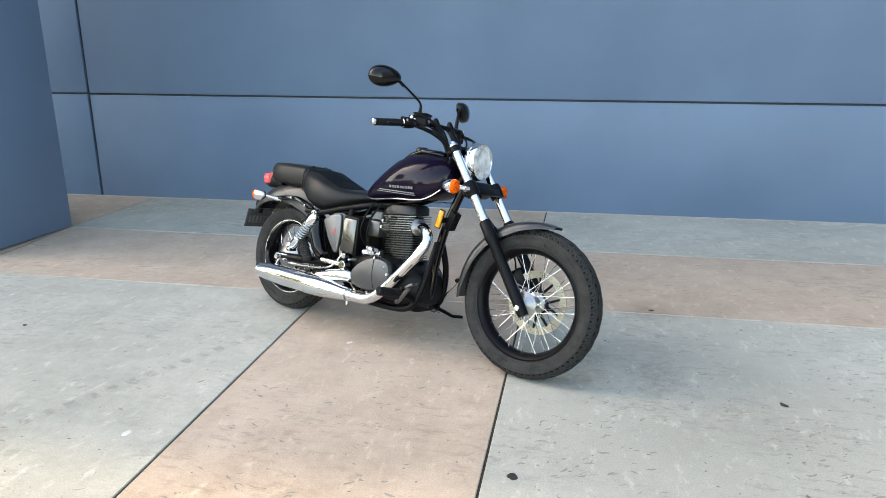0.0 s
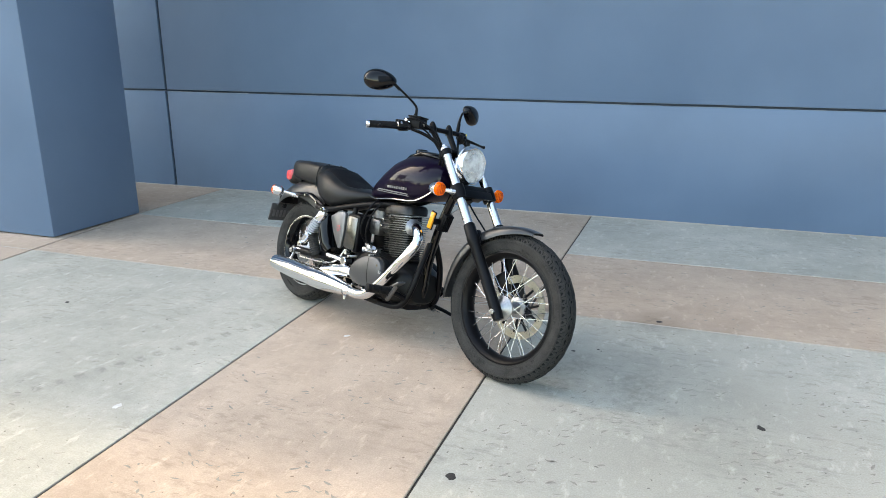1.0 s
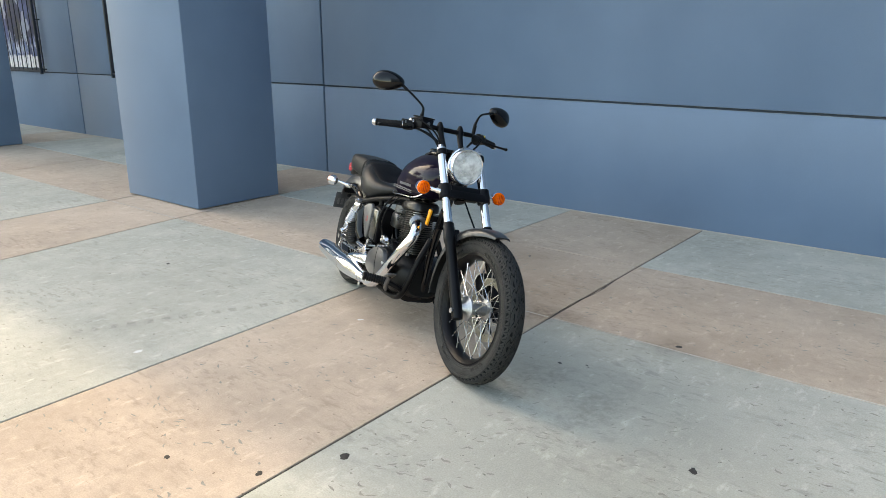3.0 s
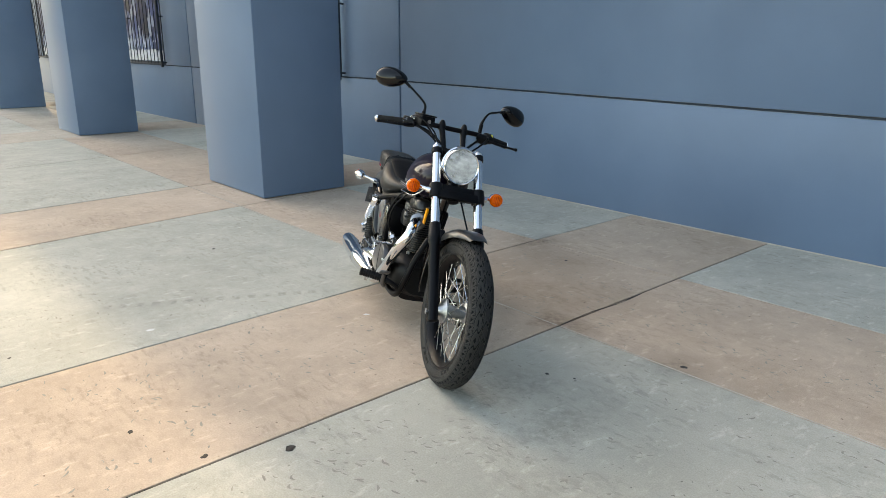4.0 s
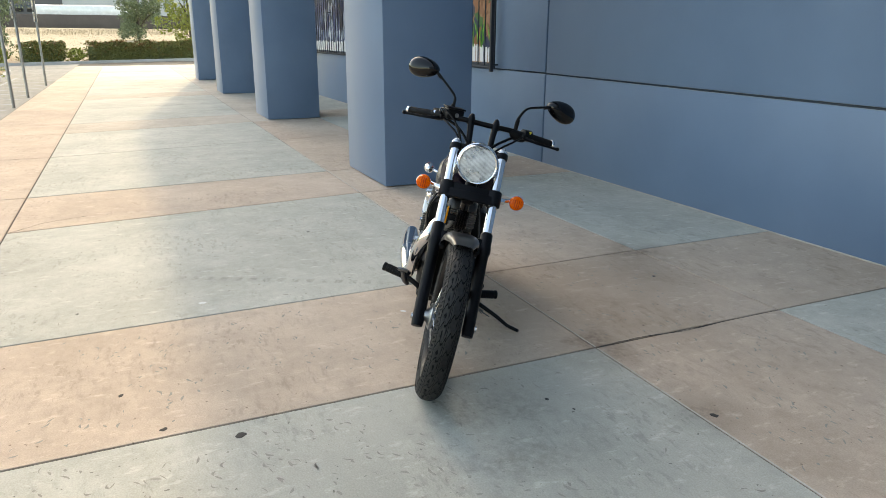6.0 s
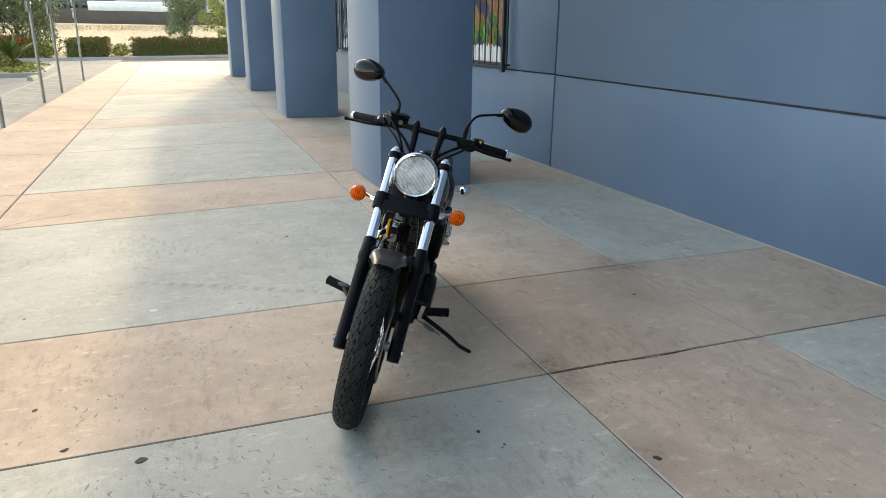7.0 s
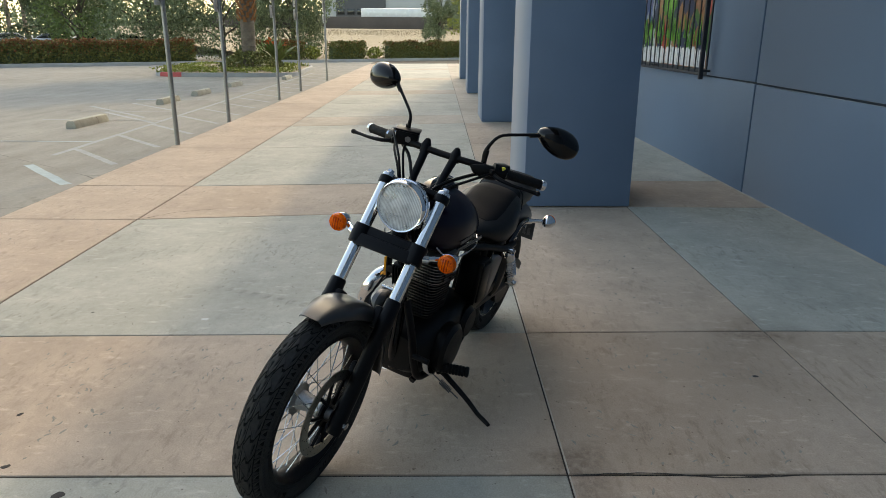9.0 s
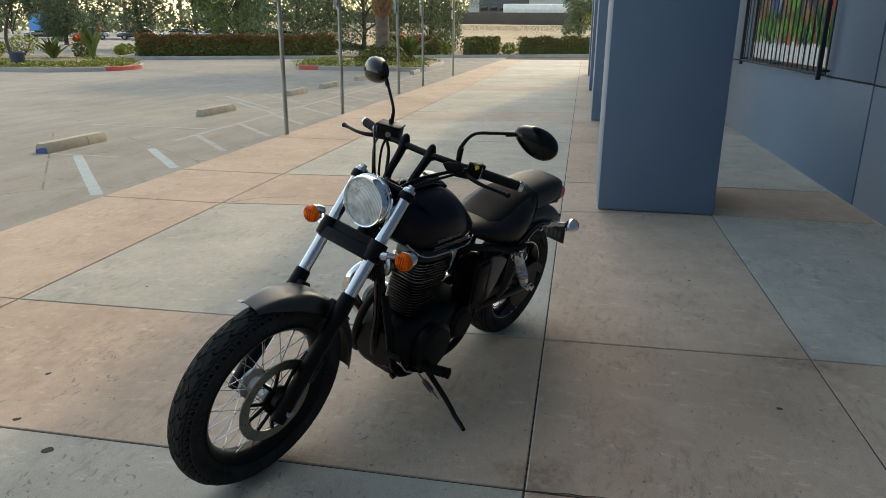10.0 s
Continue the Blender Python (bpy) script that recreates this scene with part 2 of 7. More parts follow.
M_ENGINE = material("black_engine_paint", (0.002, 0.002, 0.0025), (0.006, 0.006, 0.006), 9, 160, (0.34, 0.5), bump=0.12, spec=0.2)
M_GRIP = material("grip_rubber", (0.003, 0.003, 0.0035), (0.007, 0.007, 0.008), 20, 220, (0.5, 0.7), bump=0.3, spec=0.2)
M_DISC = material("brake_disc_steel", (0.24, 0.22, 0.18), (0.38, 0.35, 0.29), 14, 200, (0.3, 0.42), metal=0.85)
M_ORANGE = material("orange_lens", (0.7, 0.055, 0.001), (0.95, 0.16, 0.003), 90, 200, (0.12, 0.2), bump=0.4, coat=0.0, spec=0.22)
M_ORANGE_RIB = material("deep_orange_rib", (0.35, 0.02, 0.001), (0.5, 0.045, 0.002), 60, 260, (0.15, 0.25), bump=0.2, spec=0.2)
M_AMBER = material("amber_reflector", (0.75, 0.26, 0.008), (0.88, 0.36, 0.02), 60, 260, (0.12, 0.2), bump=0.3)
M_REDLENS = material("red_lens", (0.6, 0.03, 0.04), (0.8, 0.12, 0.12), 40, 260, (0.08, 0.16), bump=0.2, coat=0.5)
M_YELLOW = material("yellow_switch", (0.75, 0.6, 0.04), (0.85, 0.7, 0.06), 40, 200, (0.4, 0.5))
M_DECAL = material("silver_decal", (0.09, 0.09, 0.1), (0.14, 0.14, 0.15), 30, 200, (0.35, 0.45), metal=0.3)
M_REDMARK = material("red_decal", (0.35, 0.05, 0.05), (0.45, 0.08, 0.08), 30, 200, (0.4, 0.5))
M_PLATE = material("dark_plate", (0.03, 0.03, 0.033), (0.055, 0.055, 0.06), 20, 160, (0.4, 0.55))
M_WHITE = material("white_print", (0.7, 0.7, 0.7), (0.8, 0.8, 0.8), 20, 160, (0.45, 0.6))


def fluted(name):
    """Silvered reflector bowl."""
    m, nt, bsdf = nodes_of(name)
    bsdf.inputs["Base Color"].default_value = (0.9, 0.91, 0.92, 1)
    bsdf.inputs["Metallic"].default_value, bsdf.inputs["Roughness"].default_value = 1.0, 0.12
    bumped(nt, bsdf, noise_at(nt, 60, 2), 0.05, 0.001)
    return m


def clear_cover(name, gloss=0.12, milk=0.0):
    """A thin clear cover: see-through, with a sharp reflection; milk adds striped white, painting a lit look on fluted
    glass.
    """
    m, nt, bsdf = nodes_of(name)
    clear, shine, mix = nt.nodes.new("ShaderNodeBsdfTransparent"), nt.nodes.new("ShaderNodeBsdfGlossy"), nt.nodes.new("ShaderNodeMixShader")
    shine.inputs["Roughness"].default_value = 0.06
    mix.inputs[0].default_value = gloss
    nt.links.new(clear.outputs[0], mix.inputs[1])
    nt.links.new(shine.outputs[0], mix.inputs[2])
    last = mix
    if milk:
        haze, last = nt.nodes.new("ShaderNodeBsdfDiffuse"), nt.nodes.new("ShaderNodeMixShader")
        haze.inputs["Color"].default_value = (0.93, 0.95, 0.96, 1)
        tc, wave = nt.nodes.new("ShaderNodeTexCoord"), nt.nodes.new("ShaderNodeTexWave")
        wave.bands_direction, wave.inputs["Scale"].default_value = "Y", 58.0
        nt.links.new(tc.outputs["Object"], wave.inputs["Vector"])
        # bright and dim zones of the lens, put into its white share
        zones = ramp(nt, noise_at(nt, 22, 2, 0.5, None, tc.outputs["Object"]), 0.36, 0.64, 0.5, 1.0)
        nt.links.new(times(nt, ramp(nt, wave.outputs["Fac"], 0.2, 0.8, milk * 0.62, milk), zones), last.inputs[0])
        nt.links.new(mix.outputs[0], last.inputs[1])
        nt.links.new(haze.outputs[0], last.inputs[2])
    nt.links.new(last.outputs[0], nt.nodes["Material Output"].inputs["Surface"])
    return m


M_GLASS = clear_cover("headlight_glass", 0.08, 0.62)
M_FLUTED = fluted("fluted_reflector")
M_MIRROR = material("mirror_glass", (0.8, 0.8, 0.82), (0.86, 0.86, 0.88), 4, 60, (0.01, 0.02), metal=1.0, bump=0.0)


def foliage(name, dark, light, rough=0.6):
    m, nt, bsdf = nodes_of(name)
    g = nt.nodes.new("ShaderNodeNewGeometry")
    f = times(nt, times(nt, g.outputs["Random Per Island"], 0.6), times(nt, noise_at(nt, 1.2), 0.4), "ADD")
    nt.links.new(mixed(nt, ramp(nt, f, 0.15, 0.85), dark, light), bsdf.inputs["Base Color"])
    bsdf.inputs["Roughness"].default_value = rough
    bsdf.inputs["Specular IOR Level"].default_value = 0.3
    return m


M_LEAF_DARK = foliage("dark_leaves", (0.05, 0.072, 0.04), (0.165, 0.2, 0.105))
M_LEAF_MID = foliage("green_leaves", (0.07, 0.11, 0.03), (0.2, 0.26, 0.09))
M_LEAF_OLIVE = foliage("feathery_leaves", (0.08, 0.105, 0.055), (0.24, 0.28, 0.15))
M_LEAF_HEDGE = foliage("hedge_leaves", (0.07, 0.085, 0.022), (0.23, 0.22, 0.07))
M_LEAF_RED = foliage("red_hedge_tips", (0.16, 0.06, 0.025), (0.3, 0.13, 0.05))
M_LEAF_YELLOW = foliage("yellow_green_leaves", (0.14, 0.17, 0.03), (0.34, 0.35, 0.08))
M_FLOWER = foliage("orange_flowers", (0.45, 0.09, 0.03), (0.62, 0.17, 0.05))
M_STALK = foliage("dry_stalks", (0.3, 0.235, 0.15), (0.4, 0.32, 0.205), 0.8)
M_BARK = material("grey_bark", (0.05, 0.042, 0.034), (0.12, 0.10, 0.08), 4, 40, (0.85, 0.95), bump=0.6, depth=0.01)
M_PALM = material("palm_bark", (0.10, 0.075, 0.055), (0.20, 0.16, 0.125), 5, 50, (0.85, 0.95), bump=0.6, depth=0.01)
M_BOOT = material("palm_frond_stubs", (0.18, 0.07, 0.025), (0.34, 0.15, 0.06), 6, 50, (0.8, 0.95), bump=0.4, depth=0.01)


# ---- mesh helpers ----
def finish(me, mat, smooth=35):
    me.materials.append(mat)
    if smooth:
        me.polygons.foreach_set("use_smooth", [True] * len(me.polygons))
        me.set_sharp_from_angle(angle=radians(smooth))
    return me


def thing(name, bm, mat, label="", category="", group="", kind="", smooth=35):
    me = bpy.data.meshes.new(name)
    bmesh.ops.recalc_face_normals(bm, faces=bm.faces)
    bm.to_mesh(me)
    bm.free()
    return tagged(new(name, finish(me, mat, smooth)), label, category, group, kind)


def part(name, bm, mat, parent, label="", m=None, smooth=35):
    if m is not None:
        bm.transform(m)
    return_ob = thing(name, bm, mat, label, smooth=smooth)
    return_ob.parent = parent
    return return_ob


def holder(name, m, label, category, group="", kind=""):
    ob = tagged(new(name), label, category, group, kind)
    ob.matrix_world = m
    return ob


def box(bm, c, s, bevel=0.0, turn=None, seg=2):
    """A box of size s round c, with rounded edges."""
    tmp = bmesh.new()
    bmesh.ops.create_cube(tmp, size=1)
    bmesh.ops.scale(tmp, vec=s, verts=tmp.verts)
    if bevel:
        bmesh.ops.bevel(tmp, geom=tmp.edges[:], offset=bevel, segments=seg, profile=0.5, affect="EDGES")
    tmp.transform(Matrix.Translation(c) @ (turn or Matrix.Identity(4)))
    merge(bm, tmp)
    return bm


def merge(bm, tmp):
    me = bpy.data.meshes.new("tmp")
    tmp.to_mesh(me)
    tmp.free()
    bm.from_mesh(me)
    bpy.data.meshes.remove(me)


def axis_frame(a, b):
    a, b = Vector(a), Vector(b)
    return Matrix.Translation(a) @ (b - a).to_track_quat("Z", "Y").to_matrix().to_4x4(), (b - a).length


def loft(bm, rings, caps=True, closed=True):
    rows = [[bm.verts.new(p) for p in ring] for ring in rings]
    n = len(rows[0])
    for r0, r1 in zip(rows, rows[1:]):
        for i in range(n if closed else n - 1):
            j = (i + 1) % n
            bm.faces.new((r0[i], r0[j], r1[j], r1[i]))
    if caps and closed:
        bm.faces.new(list(reversed(rows[0])))
        bm.faces.new(rows[-1])
    return bm


def lathe(bm, profile, m=None, seg=24, caps=True):
    """Turn (radius, height) pairs round z, then place by m."""
    m = m or Matrix.Identity(4)
    return loft(bm, [[m @ Vector((r * math.cos(k * math.tau / seg), r * math.sin(k * math.tau / seg), h)) for k in range(seg)] for r, h in profile], caps)


def rod(bm, a, b, r, r2=None, seg=10, round_end=0.0):
    m, d = axis_frame(a, b)
    r2 = r if r2 is None else r2
    if round_end:
        e = round_end
        return lathe(bm, [(r - e, 0), (r, e), (r2, d - e), (r2 - e, d)], m, seg)
    return lathe(bm, [(r, 0), (r2, d)], m, seg)


def smooth_path(points, steps=6):
    p = [Vector(q) for q in points]
    p = [2 * p[0] - p[1]] + p + [2 * p[-1] - p[-2]]
    out = []
    for i in range(1, len(p) - 2):
        for k in range(steps):
            t = k / steps
            a, b, c, d = p[i - 1:i + 3]
            out.append(0.5 * (2 * b + (c - a) * t + (2 * a - 5 * b + 4 * c - d) * t * t + (3 * b - 3 * c + d - a) * t ** 3))
    return out + [p[-2]]


def tube(bm, points, r, seg=10, steps=6, sharp=False, caps=True):
    """A round tube along a smoothed path; r is one radius or one for each given point."""
    path = [Vector(q) for q in points] if sharp else smooth_path(points, steps)
    n = len(path)
    if isinstance(r, (int, float)):
        radii = [r] * n
    else:
        radii = [float(np.interp(i / (n - 1) * (len(r) - 1), range(len(r)), r)) for i in range(n)]
    side, rings = None, []
    for i, c in enumerate(path):
        d = (path[min(i + 1, n - 1)] - path[max(i - 1, 0)]).normalized()
        side = d.orthogonal() if side is None else side - d * side.dot(d)
        side.normalize()
        up = d.cross(side)
        rings.append([c + (side * math.cos(k * math.tau / seg) + up * math.sin(k * math.tau / seg)) * radii[i] for k in range(seg)])
    return loft(bm, rings, caps)


def oval(x, cy, cz, hy, hz, n=24, power=2.4, tilt=0.0):
    """A rounded section across x."""
    out = []
    for k in range(n):
        c, s = math.cos(k * math.tau / n), math.sin(k * math.tau / n)
        y, z = hy * math.copysign(abs(c) ** (2 / power), c), hz * math.copysign(abs(s) ** (2 / power), s)
        out.append(Vector((x - tilt * z, cy + y, cz + z)))
    return out


def plate(bm, outline, thick, m=None, bevel=0.0):
    """A flat piece: an outline in x, y, thick along z, then placed by m."""
    tmp = bmesh.new()
    lo = [tmp.verts.new((x, y, 0)) for x, y in outline]
    f = tmp.faces.new(lo)
    got = bmesh.ops.extrude_face_region(tmp, geom=[f])
    bmesh.ops.translate(tmp, vec=(0, 0, thick), verts=[v for v in got["geom"] if isinstance(v, bmesh.types.BMVert)])
    if bevel:
        bmesh.ops.recalc_face_normals(tmp, faces=tmp.faces)
        rim = [e for e in tmp.edges if len(e.link_faces) == 2 and e.calc_face_angle(0) > 0.6]
        bmesh.ops.bevel(tmp, geom=rim, offset=bevel, segments=2, profile=0.5, affect="EDGES")
    if m is not None:
        tmp.transform(m)
    merge(bm, tmp)
    return bm


SIDE = Matrix(((1, 0, 0, 0), (0, 0, -1, 0), (0, 1, 0, 0), (0, 0, 0, 1)))   # lays x, y, z as x, z, -y


# ---- ground, paving, building ----
WALL_Y, ROOF_Z, TOP_Z = 6.645, 10.0, 11.4
JX = [-0.165, -1.41]
ROWS_Y = [-0.12, 1.07, 4.062, 5.33, WALL_Y]

bm = bmesh.new()
bmesh.ops.create_grid(bm, x_segments=40, y_segments=40, size=600)
ground = thing("ground", bm, M_LOT, "pale worn concrete parking lot running to the hedge", "ground", kind="structure")
ground.location.z = -0.016

pave = bmesh.new()
box(pave, (-11, 3.26, -0.012), (66, 6.76, 0.012))
pavement = thing("pavement", pave, M_JOINT, "walkway of grey and tan concrete slabs with dark joints", "pavement", kind="structure")


# cross joints: x at the near edge of the middle row, and how far they lean per metre of y
LINES = [(12.2, 0, 0), (9.4, 0, 0), (6.5, 0, 0), (3.3, 0, 0), (-0.142, -0.008, 0), (-1.335, -0.025, 0), (-3.72, -0.125, 1), (-5.08, -0.09, 0), (-7.59, -0.17, 0), (-10.0, -0.19, 1), (-11.34, -0.2, 0), (-14.1, -0.2, 0),
         (-16.5, -0.2, 1), (-17.9, -0.2, 0), (-20.0, -0.2, 0), (-22.6, -0.2, 1), (-24.0, -0.2, 0), (-27.0, -0.2, 0), (-30.0, -0.2, 1), (-31.4, -0.2, 0), (-34.5, -0.2, 0), (-37.5, -0.2, 0)]


def slab(line_a, line_b, y0, y1, mat, gap=0.0034, pale=False):
    """One paving slab between two cross joints, with a softly rounded arris."""
    def x_at(line, y):
        return line[0] + line[1] * min(4.2, max(0, y - 1.07))
    b = bmesh.new()
    ys = [y0 + gap * (1.9 if 1 < y0 < 1.1 else 4.0 if y0 < 0 else 1.0), y1 - gap * (1.9 if 1 < y1 < 1.1 else 1.0)]
    gap = 0.011 if line_b[0] < -3 else 0.005        # cross joints open wider down the walkway
    corners = [(x_at(line_a, ys[0]) + gap, ys[0]), (x_at(line_b, ys[0]) - gap, ys[0]), (x_at(line_b, ys[1]) - gap, ys[1]), (x_at(line_a, ys[1]) + gap, ys[1])]
    mid = Vector((sum(c[0] for c in corners) / 4, sum(c[1] for c in corners) / 4, 0))
    rings = []
    for z, inset in ((-0.012, 0), (-0.003, 0), (0.0, 0.005 if pale else 0.003)):
        rings.append([Vector((x + math.copysign(inset, mid.x - x), y + math.copysign(inset, mid.y - y), z)) for x, y in corners])
    loft(b, rings)
    ob = part("slab", b, mat, pavement, smooth=0)
    if pale:        # chipped pale arris along the walkway
        ob.data.materials.append(M_ARRIS)
        for f in ob.data.polygons:
            if 0.2 < f.normal.z < 0.97 and abs(f.normal.y) > abs(f.normal.x):
                f.material_index = 1
    return ob


# tan bands run across the walkway, and two run along it: by the lot and in line with the pillars
for near, far_line in zip(LINES, LINES[1:]):
    across = near[2] or abs(near[0] + 0.142) < 0.01
    for k, (ya, yb) in enumerate(zip(ROWS_Y, ROWS_Y[1:])):
        slab(far_line, near, ya, yb, (M_TAN_PALE if near[0] < -9 and k else M_TAN) if across or k in (0, 2) else M_GREY, pale=k == 2)

# facade: panels stand proud of the dark joints
bm = bmesh.new()
box(bm, (-5.45, WALL_Y + 0.17, ROOF_Z / 2), (38.8, 0.28, ROOF_Z - 0.01))
wall_north = thing("wall_north", bm, M_GROOVE, "blue painted stucco facade in large panels with dark recessed joints", "wall", kind="structure")


def panel(x0, x1, z0, z1, gap=0.02):
    b = bmesh.new()
    box(b, ((x0 + x1) / 2, WALL_Y + 0.015, (z0 + z1) / 2), (x1 - x0 - gap * 1.5, 0.03, z1 - z0 - gap), 0.006, seg=2)
    if x1 > 0:      # the long joint falls a little against the paving
        for v in b.verts:
            if abs(v.co.z - SILL) < 0.1:
                v.co.z -= 0.004 + 0.0076 * (v.co.x + 4.9)
    return part("panel", b, M_WALL, wall_north)


WJ = [13.9, -4.895, -11.355, -17.815, -24.275, -24.85]
SILL, HEAD = 1.07, 3.1
OPEN = [(-9.75, -6.2), (-16.2, -12.66), (-22.7, -19.12)]
for xa, xb in zip(WJ[1:], WJ):
    panel(xa, xb, -0.02, SILL)
    hole = [o for o in OPEN if xa < o[0] < xb]
    if hole:
        a, b = hole[0]
        panel(xa, a, SILL, HEAD, 0.02)
        panel(b, xb, SILL, HEAD, 0.02)
        panel(xa, xb, HEAD, ROOF_Z - 0.06)
    else:
        panel(xa, xb, SILL, ROOF_Z - 0.06)

# thin pale line of sealant where the wall meets the paving
bm = bmesh.new()
box(bm, (-5.45, WALL_Y - 0.006, 0.003), (38.7, 0.014, 0.008), 0.002, seg=1)
thing("trim", bm, M_ARRIS, "thin pale sealant line along the foot of the wall", "trim", kind="structure")

# plain wall, out of view, added to block sky light from the east
bm = bmesh.new()
box(bm, (10.4, -0.4, 4.9), (0.4, 14.0, 9.8), 0.02)
thing("east_blocker_wall", bm, M_WALL, "plain blue wall added out of view to block the eastern sky", "wall", kind="structure")

# the upper storey oversails the walkway and rests on the pillars
bm = bmesh.new()
box(bm, (-5.45, 9.3, (ROOF_Z + TOP_Z) / 2), (38.9, 9.9, TOP_Z - ROOF_Z), 0.02)
upper = thing("wall_upper", bm, M_WALL, "blue stucco upper storey over the arcade", "wall", kind="structure")
bm = bmesh.new()
box(bm, (-5.45, 5.44, ROOF_Z - 0.03), (38.7, 2.2, 0.05))
canopy = thing("ceiling", bm, M_SOFFIT, "pale stucco soffit over the arcade walkway", "ceiling", kind="structure", smooth=0)

for k in range(4):
    bm = bmesh.new()
    box(bm, (0, 0, ROOF_Z / 2), (1.3, 0.965, ROOF_Z - 0.008), 0.012)
    ob = thing("pillar", bm, M_WALL, "square blue painted stucco pillar standing on the walkway", "pillar", "arcade pillars", "structure")
    ob.location = (-4.868 - 6.5 * k, 4.857, 0.004)


# ---- motorcycle ----
# local axes: x ahead from the rear axle, y to the rider's left, z up
LEAN, STEER, HEADING, WB = 12.7, 0.9, -25.4, 1.56
ORIGIN = Vector((-1.5026, 3.7857, 0))
BIKE = Matrix.Translation(ORIGIN) @ Matrix.Rotation(radians(HEADING), 4, "Z") @ Matrix.Rotation(radians(-LEAN), 4, "X")
RAKE = radians(35)
PIVOT = Vector((WB + 0.146, 0, 0))
# front parts are drawn straight ahead with the axle at 1.54, then shifted and turned
TURNED = Matrix.Translation(PIVOT) @ Matrix.Rotation(radians(STEER), 4, Vector((-math.sin(RAKE), 0, math.cos(RAKE)))) @ Matrix.Translation(-PIVOT) @ Matrix.Translation((0.02, 0, 0))
bike = holder("motorcycle", BIKE, "black cruiser motorcycle leaning on its side stand", "motorcycle")
ACROSS = Matrix.Rotation(radians(90), 4, "X")   # z of a lathe becomes -y
FRONT, REAR = Vector((1.54, -0.004, 0.346)), Vector((-0.012, 0, 0.308))


def tyre(bm, r, w, rim):
    """Carcass with rounded shoulders, and a block tread cut by slanted grooves."""
    h = w / 2
    prof = [(rim, -h * 0.62), (rim + 0.012, -h * 0.78), (rim + (r - rim) * 0.45, -h * 0.99), (rim + (r - rim) * 0.68, -h), (r - 0.028, -h * 0.9),
            (r - 0.014, -h * 0.66), (r - 0.008, -h * 0.35), (r - 0.006, 0)]
    prof += [(a, -b) for a, b in reversed(prof[:-1])] + [(rim, -h * 0.62)]
    return lathe(bm, prof, ACROSS, 72, False)


def sidewall(bm, r, w, rim):
    """Raised rings, fine serrations and plain raised bars on both sidewalls."""
    h = w / 2
    for s in (-1, 1):
        for q, rise in ((0.16, 0.0015), (0.24, 0.0012), (0.6, 0.0014)):
            c, y = rim + (r - rim) * q, h * (0.78 + 0.21 * min(1, (q - 0.1) / 0.35))
            lathe(bm, [(c - 0.0018, s * (y - 0.001)), (c - 0.0009, s * (y + rise)), (c + 0.0009, s * (y + rise)), (c + 0.0018, s * (y - 0.001))], ACROSS, 72, False)
        for k in range(150):
            a = k * math.tau / 150
            d, t = Vector((math.cos(a), 0, math.sin(a))), Vector((-math.sin(a), 0, math.cos(a)))
            c0, c1 = rim + (r - rim) * 0.5, rim + (r - rim) * 0.57
            if k % 25 < 9 and k % 3 != 2:       # raised marks
                c0, c1 = rim + (r - rim) * 0.3, rim + (r - rim) * 0.44
            y = s * h * 0.995
            ring = [d * c0 - t * 0.0022, d * c0 + t * 0.0022, d * c1 + t * 0.0022, d * c1 - t * 0.0022]
            loft(bm, [[q + Vector((0, y - s * 0.003, 0)) for q in ring], [q + Vector((0, y + s * 0.0012, 0)) for q in ring]])
    return bm


def crown(r, w, v):
    """Radius and side offset across the tread; v runs past 1 down on to the shoulder."""
    h, over = w / 2, max(0.0, abs(v) - 1)
    drop = 0.026 * min(1.0, abs(v)) ** 2.6 + 0.1 * over
    return math.copysign(h * (0.93 * min(1.0, abs(v)) + 0.25 * over), v), r - 0.006 - drop


def tread_base(bm, r, w):
    """Dark bottom of the grooves, a skin over the crown."""
    prof = [(rad + 0.0042, y) for y, rad in (crown(r, w, v) for v in np.linspace(-1.12, 1.12, 17))]
    return lathe(bm, prof, ACROSS, 72, False)


EDGE_LINE = ((0.0, 0.0), (0.26, 0.2), (0.36, 0.4), (0.1, 0.52), (0.05, 0.72), (0.34, 1.0))
HOOK = EDGE_LINE + tuple((fa + 0.86, fv) for fa, fv in reversed(EDGE_LINE))
LUG = ((0, 0), (0.5, 0.05), (1, 0), (1, 0.5), (1, 1), (0.5, 1), (0, 1), (0, 0.5))


def tread(bm, r, w, rows):
    """Hooked blocks on the crown and plain lugs on the shoulders, parted by narrow grooves."""
    for v0, v1, count, slant, phase, long, outline in rows:
        for k in range(count):
            a0, da = (k + phase) * math.tau / count, long * math.tau / count
            quads = []
            for lift, inset in ((0.0, 0.0), (0.0056, 0.0), (0.0064, 0.03)):
                ring = []
                for fa, fv in outline:
                    fa, fv = fa + (0.5 - fa) * inset, fv + (0.5 - fv) * inset
                    v = v0 + (v1 - v0) * fv
                    a = a0 + da * fa + slant * (v - v0) * 0.12
                    y, rad = crown(r, w, v)
                    rad += lift
                    ring.append(Vector((rad * math.cos(a), y + math.copysign(lift * 0.5 * max(0, abs(v) - 0.7), v), rad * math.sin(a))))
                quads.append(ring)
            loft(bm, quads, True)
    return bm


FRONT_ROWS = [(-1.16, -0.76, 66, 0.6, 0.0, 0.9, LUG), (-0.72, -0.02, 30, 0.9, 0.3, 1.0, HOOK), (0.02, 0.72, 30, 0.9, 0.8, 1.0, HOOK), (0.76, 1.16, 66, 0.6, 0.5, 0.9, LUG)]
